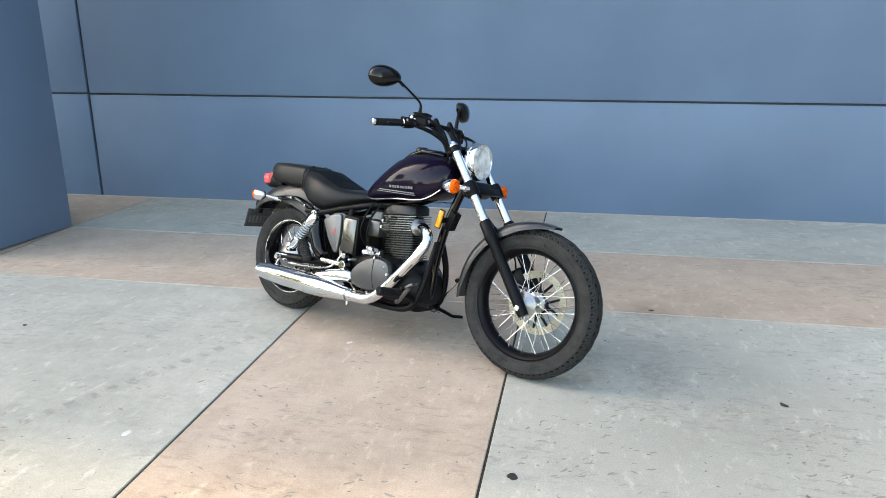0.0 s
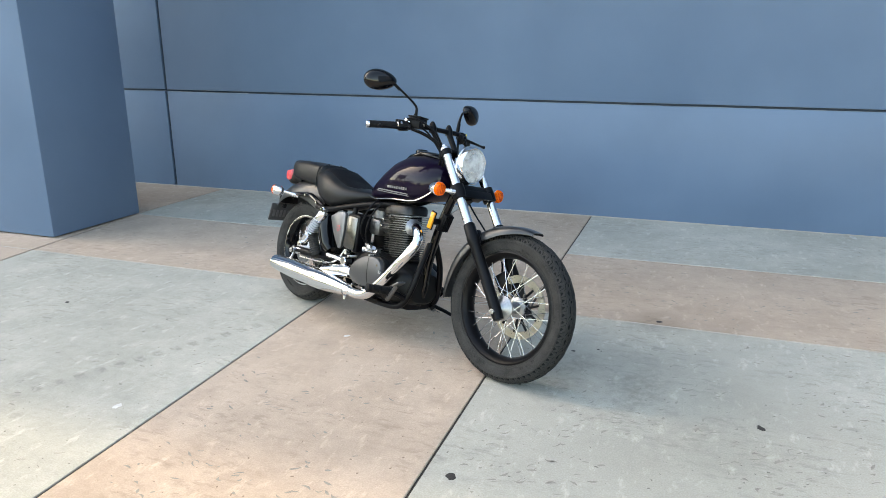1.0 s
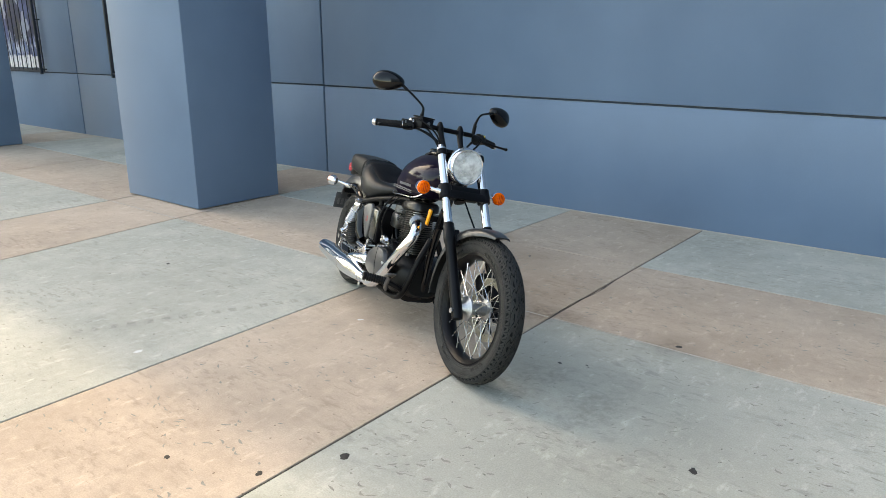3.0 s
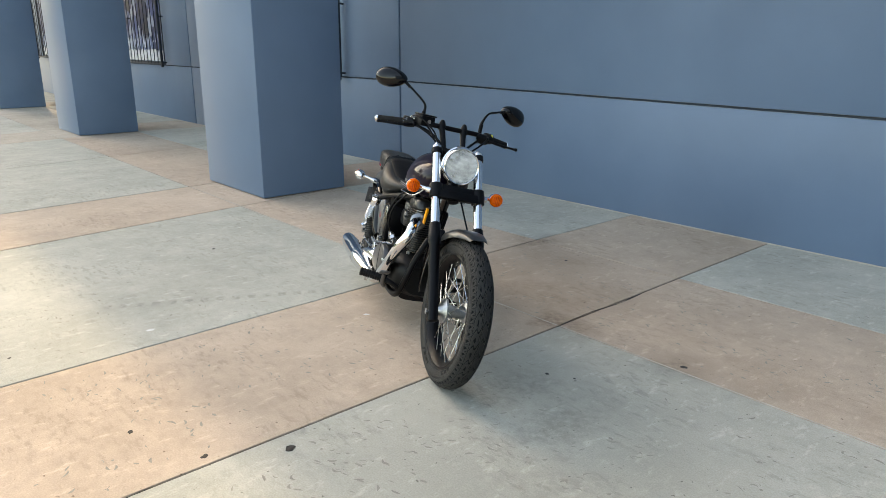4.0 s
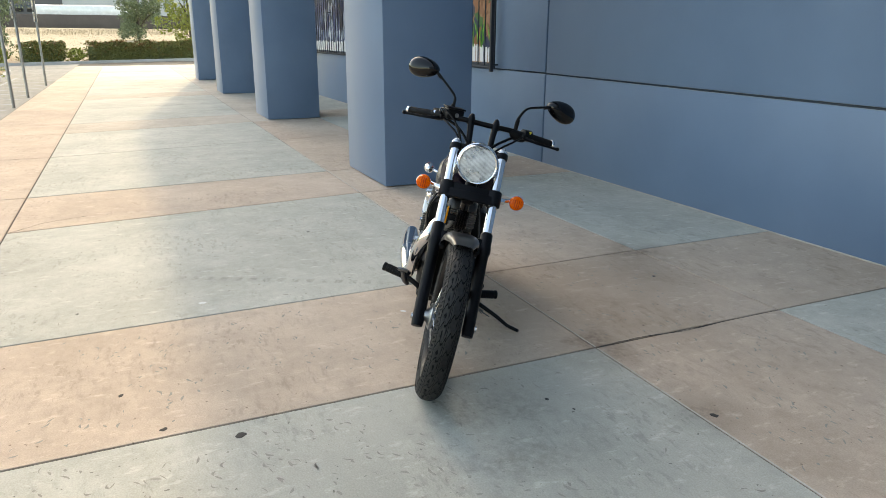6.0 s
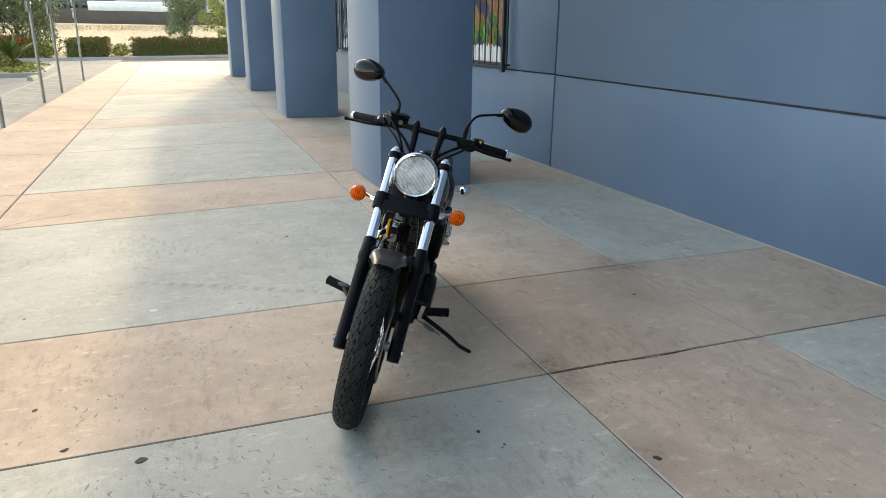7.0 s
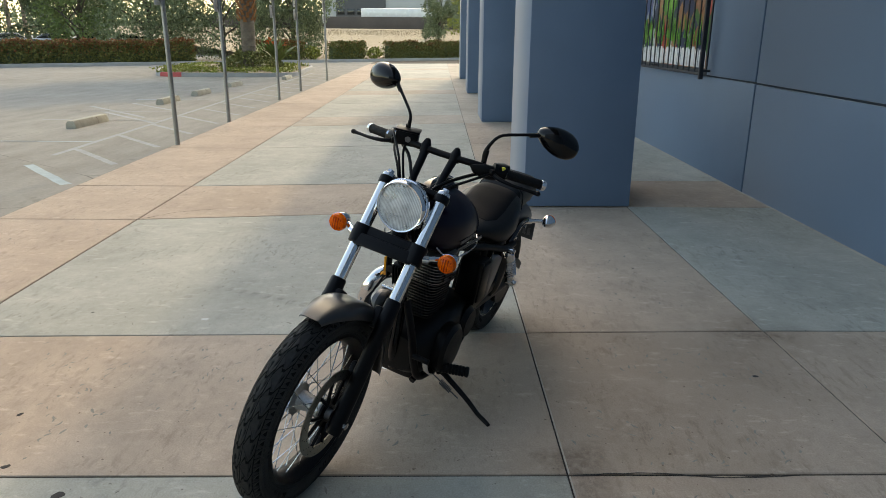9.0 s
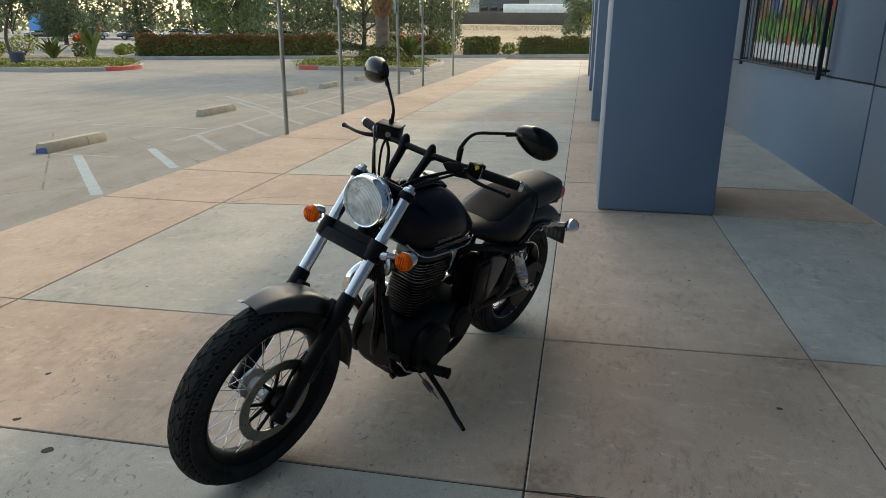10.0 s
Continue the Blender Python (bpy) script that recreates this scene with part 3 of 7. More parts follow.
REAR_ROWS = [(-1.16, -0.8, 58, 0.6, 0.0, 0.9, LUG), (-0.75, -0.3, 24, 0.9, 0.3, 1.0, HOOK), (-0.25, 0.25, 24, 0.9, 0.6, 1.0, HOOK), (0.3, 0.75, 24, 0.9, 0.8, 1.0, HOOK), (0.8, 1.16, 58, 0.6, 0.5, 0.9, LUG)]


def spokes(parent, place, hub_r, hub_y, rim_r, count, m):
    """Laced spokes, each its own piece with a nipple at the rim."""
    for k in range(count):
        side = 1 if k % 2 else -1
        cross = 1 if (k // 2) % 2 else -1
        a1 = k * math.tau / count
        a0 = a1 + cross * radians(48)
        b = bmesh.new()
        p0 = Vector((hub_r * math.cos(a0), side * hub_y, hub_r * math.sin(a0)))
        p1 = Vector((rim_r * math.cos(a1), side * 0.012, rim_r * math.sin(a1)))
        rod(b, p0, p1, 0.0017, seg=5)
        rod(b, p0 + (p1 - p0) * 0.93, p1, 0.0025, seg=5)
        part("spoke", b, M_STEEL, parent, m=m @ place)


# front wheel
at_front = TURNED @ Matrix.Translation(FRONT)
bm = bmesh.new()
hub_m = ACROSS
lathe(bm, [(0.008, -0.085), (0.02, -0.085), (0.022, -0.066), (0.048, -0.062), (0.05, -0.052), (0.03, -0.044), (0.026, 0), (0.034, 0.038), (0.056, 0.046), (0.058, 0.056), (0.05, 0.062), (0.03, 0.07), (0.02, 0.085), (0.008, 0.085)], hub_m, 28)
front_wheel = part("front_wheel", bm, M_HUB, bike, "spoked front wheel with dull alloy hub and black rim", at_front)
bm = bmesh.new()
part("tyre", tyre(bm, 0.346, 0.102, 0.247), M_RUBBER, front_wheel, "black block-tread tyre with dusty sidewall", at_front)
bm = bmesh.new()
part("sidewall_relief", sidewall(bm, 0.346, 0.102, 0.247), M_TREAD, front_wheel, m=at_front, smooth=0)
bm = bmesh.new()
part("tread_base", tread_base(bm, 0.346, 0.102), M_GROOVED, front_wheel, m=at_front)
bm = bmesh.new()
part("tread", tread(bm, 0.346, 0.102, FRONT_ROWS), M_TREAD, front_wheel, m=at_front, smooth=0)
bm = bmesh.new()
lathe(bm, [(0.262, -0.04), (0.262, -0.031), (0.247, -0.028), (0.238, -0.012), (0.235, 0), (0.238, 0.012), (0.247, 0.028), (0.262, 0.031), (0.262, 0.04), (0.252, 0.042), (0.24, 0.034), (0.228, 0.014), (0.226, 0), (0.228, -0.014), (0.24, -0.034), (0.252, -0.042), (0.262, -0.04)], ACROSS, 64, False)
part("rim", bm, M_BLACK, front_wheel, "gloss black rim", at_front)
spokes(front_wheel, Matrix.Identity(4), 0.046, 0.05, 0.231, 40, at_front)
# slotted brake disc on the rider's left
bm = bmesh.new()
seg = 64
ring_m = Matrix.Translation((0, 0.068, 0)) @ ACROSS
lathe(bm, [(0.114, -0.0025), (0.15, -0.0025), (0.15, 0.0025), (0.114, 0.0025), (0.114, -0.0025)], ring_m, seg, False)
disc = part("brake_disc", bm, M_DISC, front_wheel, "worn steel brake disc", at_front)
for k in range(5):
    a = k * math.tau / 5
    bm = bmesh.new()
    for s in (-1, 1):
        rod(bm, (0.035 * math.cos(a), 0.066, 0.035 * math.sin(a)), (0.119 * math.cos(a + s * 0.3), 0.066, 0.119 * math.sin(a + s * 0.3)), 0.007, 0.006, 6)
    part("disc_arm", bm, M_BLACK, front_wheel, "", at_front)
bm = bmesh.new()
lathe(bm, [(0.02, -0.066), (0.05, -0.066), (0.05, -0.058), (0.02, -0.058)], ACROSS, 24)
part("disc_carrier", bm, M_BLACK, front_wheel, "black disc carrier", at_front)
bm = bmesh.new()
for k in range(18):
    a = k * math.tau / 18
    for q, rr in enumerate((0.121, 0.131, 0.141)):
        rod(bm, (rr * math.cos(a + q * 0.09), 0.0645, rr * math.sin(a + q * 0.09)), (rr * math.cos(a + q * 0.09), 0.0715, rr * math.sin(a + q * 0.09)), 0.0016, seg=6)
tagged(part("vent_holes", bm, M_BLACK, disc, m=at_front), kind="stuff")
bm = bmesh.new()
box(bm, (1.54 - 0.115, 0.082, 0.346 + 0.09), (0.075, 0.05, 0.1), 0.012, Matrix.Rotation(radians(-35), 4, "Y"))
rod(bm, (1.54 - 0.12, 0.105, 0.346 + 0.1), (1.54 - 0.12, 0.112, 0.346 + 0.1), 0.018, seg=16)
part("brake_caliper", bm, M_BLACK, bike, "black front brake caliper", TURNED)

# rear wheel
at_rear = Matrix.Translation(REAR)
bm = bmesh.new()
lathe(bm, [(0.01, -0.09), (0.03, -0.09), (0.085, -0.075), (0.09, -0.06), (0.07, -0.05), (0.05, -0.04), (0.045, 0.03), (0.075, 0.05), (0.08, 0.06), (0.03, 0.085), (0.01, 0.085)], ACROSS, 32)
rear_wheel = part("rear_wheel", bm, M_ALLOY, bike, "spoked rear wheel with wide black tyre", at_rear)
bm = bmesh.new()
part("tyre", tyre(bm, 0.308, 0.15, 0.2), M_RUBBER, rear_wheel, "wide black block-tread tyre", at_rear)
bm = bmesh.new()
part("sidewall_relief", sidewall(bm, 0.308, 0.15, 0.2), M_TREAD, rear_wheel, m=at_rear, smooth=0)
bm = bmesh.new()
part("tread_base", tread_base(bm, 0.308, 0.15), M_GROOVED, rear_wheel, m=at_rear)
bm = bmesh.new()
part("tread", tread(bm, 0.308, 0.15, REAR_ROWS), M_TREAD, rear_wheel, m=at_rear, smooth=0)
bm = bmesh.new()
lathe(bm, [(0.214, -0.055), (0.2, -0.048), (0.188, -0.02), (0.184, 0), (0.188, 0.02), (0.2, 0.048), (0.214, 0.055), (0.2, 0.057), (0.186, 0.04), (0.176, 0.015), (0.175, 0), (0.176, -0.015), (0.186, -0.04), (0.2, -0.057), (0.214, -0.055)], ACROSS, 56, False)
part("rim", bm, M_GLOSS, rear_wheel, "gloss black rim with bright edge", at_rear)
bm = bmesh.new()
lathe(bm, [(0.207, -0.0585), (0.213, -0.0585), (0.213, -0.054), (0.207, -0.054), (0.207, -0.0585)], ACROSS, 56, False)
lathe(bm, [(0.207, 0.0585), (0.213, 0.0585), (0.213, 0.054), (0.207, 0.054), (0.207, 0.0585)], ACROSS, 56, False)
part("rim_edge", bm, M_STEEL, rear_wheel, m=at_rear)
spokes(rear_wheel, Matrix.Identity(4), 0.066, 0.045, 0.18, 36, at_rear)
bm = bmesh.new()
lathe(bm, [(0.02, 0.075), (0.12, 0.075), (0.125, 0.08), (0.125, 0.1), (0.12, 0.105), (0.02, 0.105)], ACROSS, 40)
part("drive_pulley", bm, M_ENGINE, rear_wheel, "black drive pulley", at_rear @ Matrix.Rotation(radians(180), 4, "Z"))
bm = bmesh.new()
rod(bm, (REAR.x, -0.145, REAR.z), (REAR.x, 0.145, REAR.z), 0.009)
for y in (-0.147, 0.147):
    rod(bm, (REAR.x, y - 0.008, REAR.z), (REAR.x, y + 0.008, REAR.z), 0.016, seg=6)
    rod(bm, (REAR.x, y * 0.9 - 0.005, REAR.z), (REAR.x, y * 0.9 + 0.005, REAR.z), 0.022, seg=16)
part("axle", bm, M_STEEL, bike)
# rear brake arm and chain adjuster
bm = bmesh.new()
plate(bm, [(-0.03, -0.02), (0.06, -0.02), (0.07, 0.0), (0.06, 0.02), (-0.03, 0.02)], 0.012, Matrix.Translation((REAR.x, -0.118, REAR.z)) @ SIDE, 0.003)
tube(bm, [(REAR.x - 0.005, -0.12, REAR.z - 0.01), (REAR.x - 0.02, -0.13, REAR.z - 0.06), (REAR.x - 0.01, -0.13, REAR.z - 0.1)], 0.008)
part("brake_arm", bm, M_STEEL, bike)


def fork_at(z, y):
    """A point on a fork leg at that height."""
    return Vector((1.54 - (z - 0.346) * 0.473 / 0.685, y, z))


FORK = (fork_at(1, 0) - fork_at(0, 0)).normalized()
for s in (-1, 1):
    y = s * 0.109
    bm = bmesh.new()
    rod(bm, fork_at(0.60, y), fork_at(1.018, y), 0.0215, seg=24)
    fork = part("fork_tube", bm, M_CHROME, bike, "polished chrome fork tube", TURNED)
    bm = bmesh.new()
    m, d = axis_frame(fork_at(0.325, y), fork_at(0.69, y))
    lathe(bm, [(0.012, -0.03), (0.024, -0.028), (0.027, 0.0), (0.0265, 0.05), (0.0255, d * 0.76), (0.0305, d * 0.79), (0.031, d * 0.84), (0.029, d * 0.86), (0.0275, d * 0.985), (0.024, d)], m, 24)
    part("fork_slider", bm, M_BLACK, bike, "black lower fork leg", TURNED)
    bm = bmesh.new()
    rod(bm, fork_at(1.012, y), fork_at(1.026, y), 0.0235, 0.0225, 20, 0.003)
    rod(bm, fork_at(1.026, y), fork_at(1.036, y), 0.014, 0.013, 6)
    part("fork_cap", bm, M_STEEL, bike, "steel fork cap", TURNED)
    bm = bmesh.new()
    p = fork_at(0.335, y)
    rod(bm, p + Vector((0, s * 0.016, 0)), p + Vector((0, s * 0.033, 0)), 0.013, seg=6)
    part("axle_nut", bm, M_STEEL, bike, m=TURNED)
# clamps
bm = bmesh.new()
c = fork_at(0.998, 0)
tilt = Matrix.Rotation(-RAKE + radians(0.4), 4, "Y")
box(bm, c + Vector((-0.03, 0, 0)), (0.07, 0.2, 0.024), 0.008, tilt)
for s in (-1, 1):
    m, d = axis_frame(fork_at(0.99, s * 0.109), fork_at(1.012, s * 0.109))
    lathe(bm, [(0.0218, 0), (0.027, 0.002), (0.028, d * 0.5), (0.027, d), (0.0218, d)], m, 20, False)
part("upper_clamp", bm, M_BLACK, bike, "black upper fork clamp", TURNED)
bm = bmesh.new()
c = fork_at(0.825, 0)
box(bm, c + Vector((-0.028, 0, 0)), (0.08, 0.2, 0.05), 0.01, tilt)
box(bm, c + Vector((0.030, 0, 0.0)), (0.012, 0.225, 0.044), 0.005, tilt)
for s in (-1, 1):
    m, d = axis_frame(fork_at(0.797, s * 0.109), fork_at(0.855, s * 0.109))
    lathe(bm, [(0.0218, 0), (0.032, 0.003), (0.034, d * 0.5), (0.032, d), (0.0218, d)], m, 20, False)
part("lower_clamp", bm, M_BLACK, bike, "black lower fork clamp with flat cover", TURNED)
bm = bmesh.new()
rod(bm, fork_at(0.80, 0) + Vector((-0.05, 0, -0.02)), fork_at(1.01, 0) + Vector((-0.05, 0, 0)), 0.028, seg=20)
part("steering_stem", bm, M_BLACK, bike, m=TURNED)

# headlight
HEAD_M = Matrix.Translation((1.126, 0.002, 0.958)) @ Matrix.Rotation(radians(88), 4, "Y")
bm = bmesh.new()
lathe(bm, [(0.0, -0.075), (0.035, -0.07), (0.06, -0.05), (0.076, -0.015), (0.082, 0.02), (0.083, 0.038)], HEAD_M, 40)
headlight = part("headlight", bm, M_GLOSS, bike, "round headlight in a black shell with chrome rim", TURNED)
bm = bmesh.new()
lathe(bm, [(0.083, 0.015), (0.0895, 0.018), (0.0915, 0.03), (0.0905, 0.048), (0.086, 0.055), (0.0815, 0.053), (0.079, 0.047), (0.079, 0.03), (0.083, 0.015)], HEAD_M, 56, False)
lathe(bm, [(0.0925, 0.004), (0.0945, 0.008), (0.0945, 0.02), (0.0905, 0.024), (0.084, 0.012), (0.0925, 0.004)], HEAD_M, 56, False)
part("headlight_rim", bm, M_CHROME, headlight, "bright chrome rim", TURNED)
bm = bmesh.new()
rings = []
for q in np.linspace(1, 0.02, 22):
    ring = []
    for k in range(96):
        a = k * math.tau / 96
        u, v = 0.0795 * q * math.cos(a), 0.0795 * q * math.sin(a)
        ring.append(HEAD_M @ Vector((u, v, 0.046 + 0.0115 * (1 - q * q) )))
    rings.append(ring)
loft(bm, rings)
lens = part("headlight_lens", bm, M_GLASS, headlight, "clear fluted glass lens", TURNED)
lens.visible_shadow = False
bm = bmesh.new()
rings = []
for q in np.linspace(1, 0.1, 26):
    ring = []
    for k in range(120):
        a = k * math.tau / 120
        u, v = 0.079 * q * math.cos(a), 0.079 * q * math.sin(a)
        ring.append(HEAD_M @ Vector((u, v, 0.044 - 0.075 * (1 - q * q) + 0.0012 * math.cos(u * 120) * math.cos(v * 90))))
    rings.append(ring)
loft(bm, rings, False)
part("reflector", bm, M_FLUTED, headlight, "bright fluted reflector bowl", TURNED)
bm = bmesh.new()
lathe(bm, [(0.0, 0.026), (0.009, 0.025), (0.012, 0.018), (0.012, -0.02), (0.03, -0.024)], HEAD_M, 24)
lathe(bm, [(0.03, -0.004), (0.034, -0.002), (0.034, -0.02), (0.03, -0.02)], HEAD_M, 32, False)
part("bulb_shield", bm, M_CHROME, headlight, "bright bulb shield", TURNED)
bm = bmesh.new()
for s in (-1, 1):
    bm = bmesh.new()
    tube(bm, [fork_at(0.9, s * 0.1), (1.12, s * 0.1, 0.95), (1.13, s * 0.088, 0.957)], 0.009)
    part("headlight_bracket", bm, M_BLACK, bike, m=TURNED)


# turn signals
def signal(x, y, z, ahead, name, root, label):
    """A bullet-shaped chrome lamp on a stalk; ahead is 1 where the lens looks forward."""
    turn = Matrix.Translation((x, y, z)) @ Matrix.Rotation(radians(90 * ahead), 4, "Y")
    m = TURNED if ahead > 0 else Matrix.Identity(4)
    b = bmesh.new()
    lathe(b, [(0.0, -0.05), (0.012, -0.047), (0.022, -0.036), (0.029, -0.018), (0.0325, 0.0), (0.0335, 0.008), (0.031, 0.01)], turn, 28)
    ob = part(name, b, M_CHROME, bike, label, m)
    b = bmesh.new()
    lathe(b, [(0.0325, 0.002), (0.0327, 0.018), (0.029, 0.027), (0.016, 0.033), (0.0, 0.035)], turn, 28)
    part("signal_lens", b, M_ORANGE, ob, "ribbed orange lens", m)
    b = bmesh.new()
    for k in range(-2, 3):
        hh = math.sqrt(0.028 ** 2 - (k * 0.009) ** 2)
        box(b, turn @ Vector((0, k * 0.009, 0.0338 - 0.0012 * k * k)), (0.0035, 0.0034, 2 * hh * 0.8), 0.001, seg=1)
    part("lens_rib", b, M_ORANGE_RIB, ob, m=m)
    b = bmesh.new()
    rod(b, root, (x - 0.012 * ahead, y - math.copysign(0.022, y), z), 0.0115, 0.0095, 14)
    rod(b, root, Vector(root) + (Vector((x, y, z)) - Vector(root)) * 0.3, 0.0155, 0.0145, 14)
    part("signal_stalk", b, M_CHROME, ob, "chrome stalk", m)
    return ob


for s in (-1, 1):
    signal(1.17, s * 0.217, 0.83, 1, "front_turn_signal", fork_at(0.825, s * 0.128), "chrome front turn signal with orange lens")
    signal(-0.14, s * 0.212, 0.645, -1, "rear_turn_signal", (-0.08, s * 0.105, 0.628), "chrome rear turn signal on a stalk")

# handlebar, risers, grips, set a little further back on the clamp
BARS = TURNED @ Matrix.Translation((-0.03, 0, -0.006))
bm = bmesh.new()
half_bar = [(0.952, 0.0, 1.118), (0.952, 0.08, 1.119), (0.94, 0.14, 1.118), (0.91, 0.2, 1.11), (0.815, 0.36, 1.087)]
tube(bm, [(x, -y, z) for x, y, z in reversed(half_bar[1:])] + half_bar, 0.0125, 12)
part("handlebar", bm, M_BLACK, bike, "black handlebar", BARS)
for s in (-1, 1):
    bm = bmesh.new()
    tube(bm, [(1.035, s * 0.05, 1.0), (1.02, s * 0.052, 1.03), (0.975, s * 0.056, 1.085), (0.95, s * 0.06, 1.118)], [0.015, 0.014, 0.015, 0.017], 14)
    lathe(bm, [(0.019, -0.016), (0.0205, 0.0), (0.018, 0.014), (0.013, 0.028), (0.0085, 0.036), (0.0, 0.04)], Matrix.Translation((0.951, s * 0.06, 1.118)) @ Matrix.Rotation(radians(-14), 4, "Y"), 16)
    part("riser", bm, M_BLACK, bike, "black handlebar riser with pointed clamp", BARS)
    a, b = Vector((0.885, s * 0.242, 1.1035)), Vector((0.815, s * 0.36, 1.087))
    m, d = axis_frame(a, b)
    bm = bmesh.new()
    prof = [(0.013, 0), (0.019, 0.001)]
    for k in range(18):
        h = 0.006 + k * (d - 0.016) / 18
        prof += [(0.0178, h), (0.0168, h + 0.002), (0.0168, h + 0.0035), (0.0178, h + 0.005)]
    lathe(bm, prof + [(0.0185, d - 0.004), (0.016, d)], m, 20)
    grip = part("grip", bm, M_GRIP, bike, "black ribbed rubber grip", BARS)
    bm = bmesh.new()
    lathe(bm, [(0.0165, d - 0.002), (0.019, d), (0.019, d + 0.012), (0.014, d + 0.016), (0.005, d + 0.016)], m, 20)
    part("grip_end", bm, M_CHROME, grip, "chrome grip end", BARS)
    bm = bmesh.new()
    lathe(bm, [(0.0185, -0.012), (0.021, -0.011), (0.021, -0.002), (0.0185, 0.0)], m, 20)
    part("grip_collar", bm, M_CHROME, grip, "chrome grip collar", BARS)
    # lever with its perch
    bm = bmesh.new()
    tube(bm, [(0.925, s * 0.205, 1.1), (0.945, s * 0.24, 1.094), (0.945, s * 0.29, 1.088), (0.93, s * 0.345, 1.084), (0.922, s * 0.378, 1.082)], [0.009, 0.008, 0.0065, 0.006, 0.0075], 10)
    lathe(bm, [(0, -0.01), (0.008, -0.007), (0.011, 0), (0.008, 0.007), (0, 0.01)], Matrix.Translation((0.921, s * 0.381, 1.082)), 12)
    box(bm, (0.915, s * 0.2, 1.104), (0.045, 0.04, 0.026), 0.006, Matrix.Rotation(radians(-s * 30), 4, "Z"))
    part("lever", bm, M_BLACK, bike, "black hand lever with ball end", BARS)
    # switch housing
    bm = bmesh.new()
    m2, d2 = axis_frame((0.913, s * 0.196, 1.111), (0.886, s * 0.24, 1.104))
    lathe(bm, [(0.014, 0), (0.026, 0.002), (0.028, d2 * 0.5), (0.026, d2 - 0.002), (0.014, d2)], m2, 16)
    box(bm, (0.888, s * 0.222, 1.115), (0.05, 0.04, 0.038), 0.007, Matrix.Rotation(radians(-s * 30), 4, "Z"))
    sw = part("switch_housing", bm, M_BLACK, bike, "black switch housing", BARS)
    bm = bmesh.new()
    if s > 0:
        box(bm, (0.908, 0.23, 1.12), (0.014, 0.02, 0.022), 0.002, Matrix.Rotation(radians(-30), 4, "Z"))
        part("switch_button", bm, M_YELLOW, sw, "yellow switch button", BARS)
    else:
        rod(bm, (0.91, -0.215, 1.128), (0.918, -0.212, 1.142), 0.009, seg=12)
        rod(bm, (0.885, -0.236, 1.1), (0.915, -0.238, 1.12), 0.008, seg=10)
        rod(bm, (0.9, -0.212, 1.13), (0.93, -0.2, 1.128), 0.006, seg=10)
        part("throttle_clamp", bm, M_CHROME, sw, "bright throttle cable clamp", BARS)
    # rubber boot over the clutch lever perch
    if s > 0:
        bm = bmesh.new()
        loft(bm, [oval(x, y, z, hy, hz, 16, 2.2) for x, y, z, hy, hz in ((0.965, 0.135, 1.112, 0.006, 0.006), (0.955, 0.15, 1.106, 0.018, 0.018), (0.935, 0.172, 1.1, 0.028, 0.026), (0.912, 0.196, 1.098, 0.028, 0.027), (0.892, 0.214, 1.1, 0.014, 0.016))])
        part("perch_boot", bm, M_GRIP, bike, "black rubber lever boot", BARS)
    # mirror
    bm = bmesh.new()
    base = Vector((0.918, s * 0.158, 1.13))
    # the left stem is swung out lower than the right one
    reach = Vector((-0.067, -0.117, 0.17)) if s < 0 else Vector((-0.095, 0.155, 0.132))
    knee = Vector((-0.005, -0.006, 0.082)) if s < 0 else Vector((-0.016, 0.03, 0.1))
    tube(bm, [base, base + Vector((0.0, 0, 0.045)), base + knee, base + knee.lerp(reach, 0.45) + Vector((0, 0, 0.004)), base + reach], [0.009, 0.0075, 0.0055, 0.0055, 0.0055], 10)
    rod(bm, base + Vector((0, 0, -0.01)), base + Vector((0, s * 0.004, 0.045)), 0.0105, 0.008, 12)
    rod(bm, base + knee.lerp(reach, 0.72), base + reach, 0.0085, 0.0075, 10)
    stem = part("mirror", bm, M_BLACK, bike, "black teardrop mirror on a bent stem", BARS)
    bm = bmesh.new()
    ex, up = Vector((-0.45 if s < 0 else -0.3, s * 0.92, 0.02 if s < 0 else -0.2)).normalized(), Vector((-0.1, 0, 1)).normalized()
    back = ex.cross(up).normalized()
    back = -back if back.x < 0 else back        # the shell looks ahead
    up = back.cross(ex).normalized()
    up = -up if up.z < 0 else up
    centre = base + reach + (Vector((-0.026, -0.063, 0.003)) if s < 0 else Vector((-0.03, 0.058, -0.012)))
    shape = []
    for k in range(28):
        a = k * math.tau / 28
        u, v = math.cos(a), math.sin(a)
        shape.append((0.08 * u, 0.055 * v * (0.7 + 0.34 * (u + 1) / 2) - 0.005 * u))
    rings = []
    for q, depth in ((1.0, -0.012), (1.03, -0.004), (1.0, 0.01), (0.88, 0.024), (0.62, 0.034), (0.2, 0.038)):
        rings.append([centre + ex * (a * q) + up * (b * q) + back * depth for a, b in shape])
    loft(bm, rings, True)
    part("mirror_shell", bm, M_GLOSS, stem, "gloss black mirror shell", BARS)
    bm = bmesh.new()
    loft(bm, [[centre + ex * (a * 0.93) + up * (b * 0.93) - back * 0.0125 for a, b in shape], [centre + ex * (a * 0.9) + up * (b * 0.9) - back * 0.0135 for a, b in shape]], True)
    part("mirror_glass", bm, M_MIRROR, stem, "silvered mirror glass", BARS)
# brake reservoir on the right
bm = bmesh.new()
turn = Matrix.Rotation(radians(20), 4, "Z")
box(bm, (0.93, -0.15, 1.13), (0.066, 0.085, 0.052), 0.006, turn)
box(bm, (0.93, -0.15, 1.159), (0.072, 0.092, 0.008), 0.003, turn)
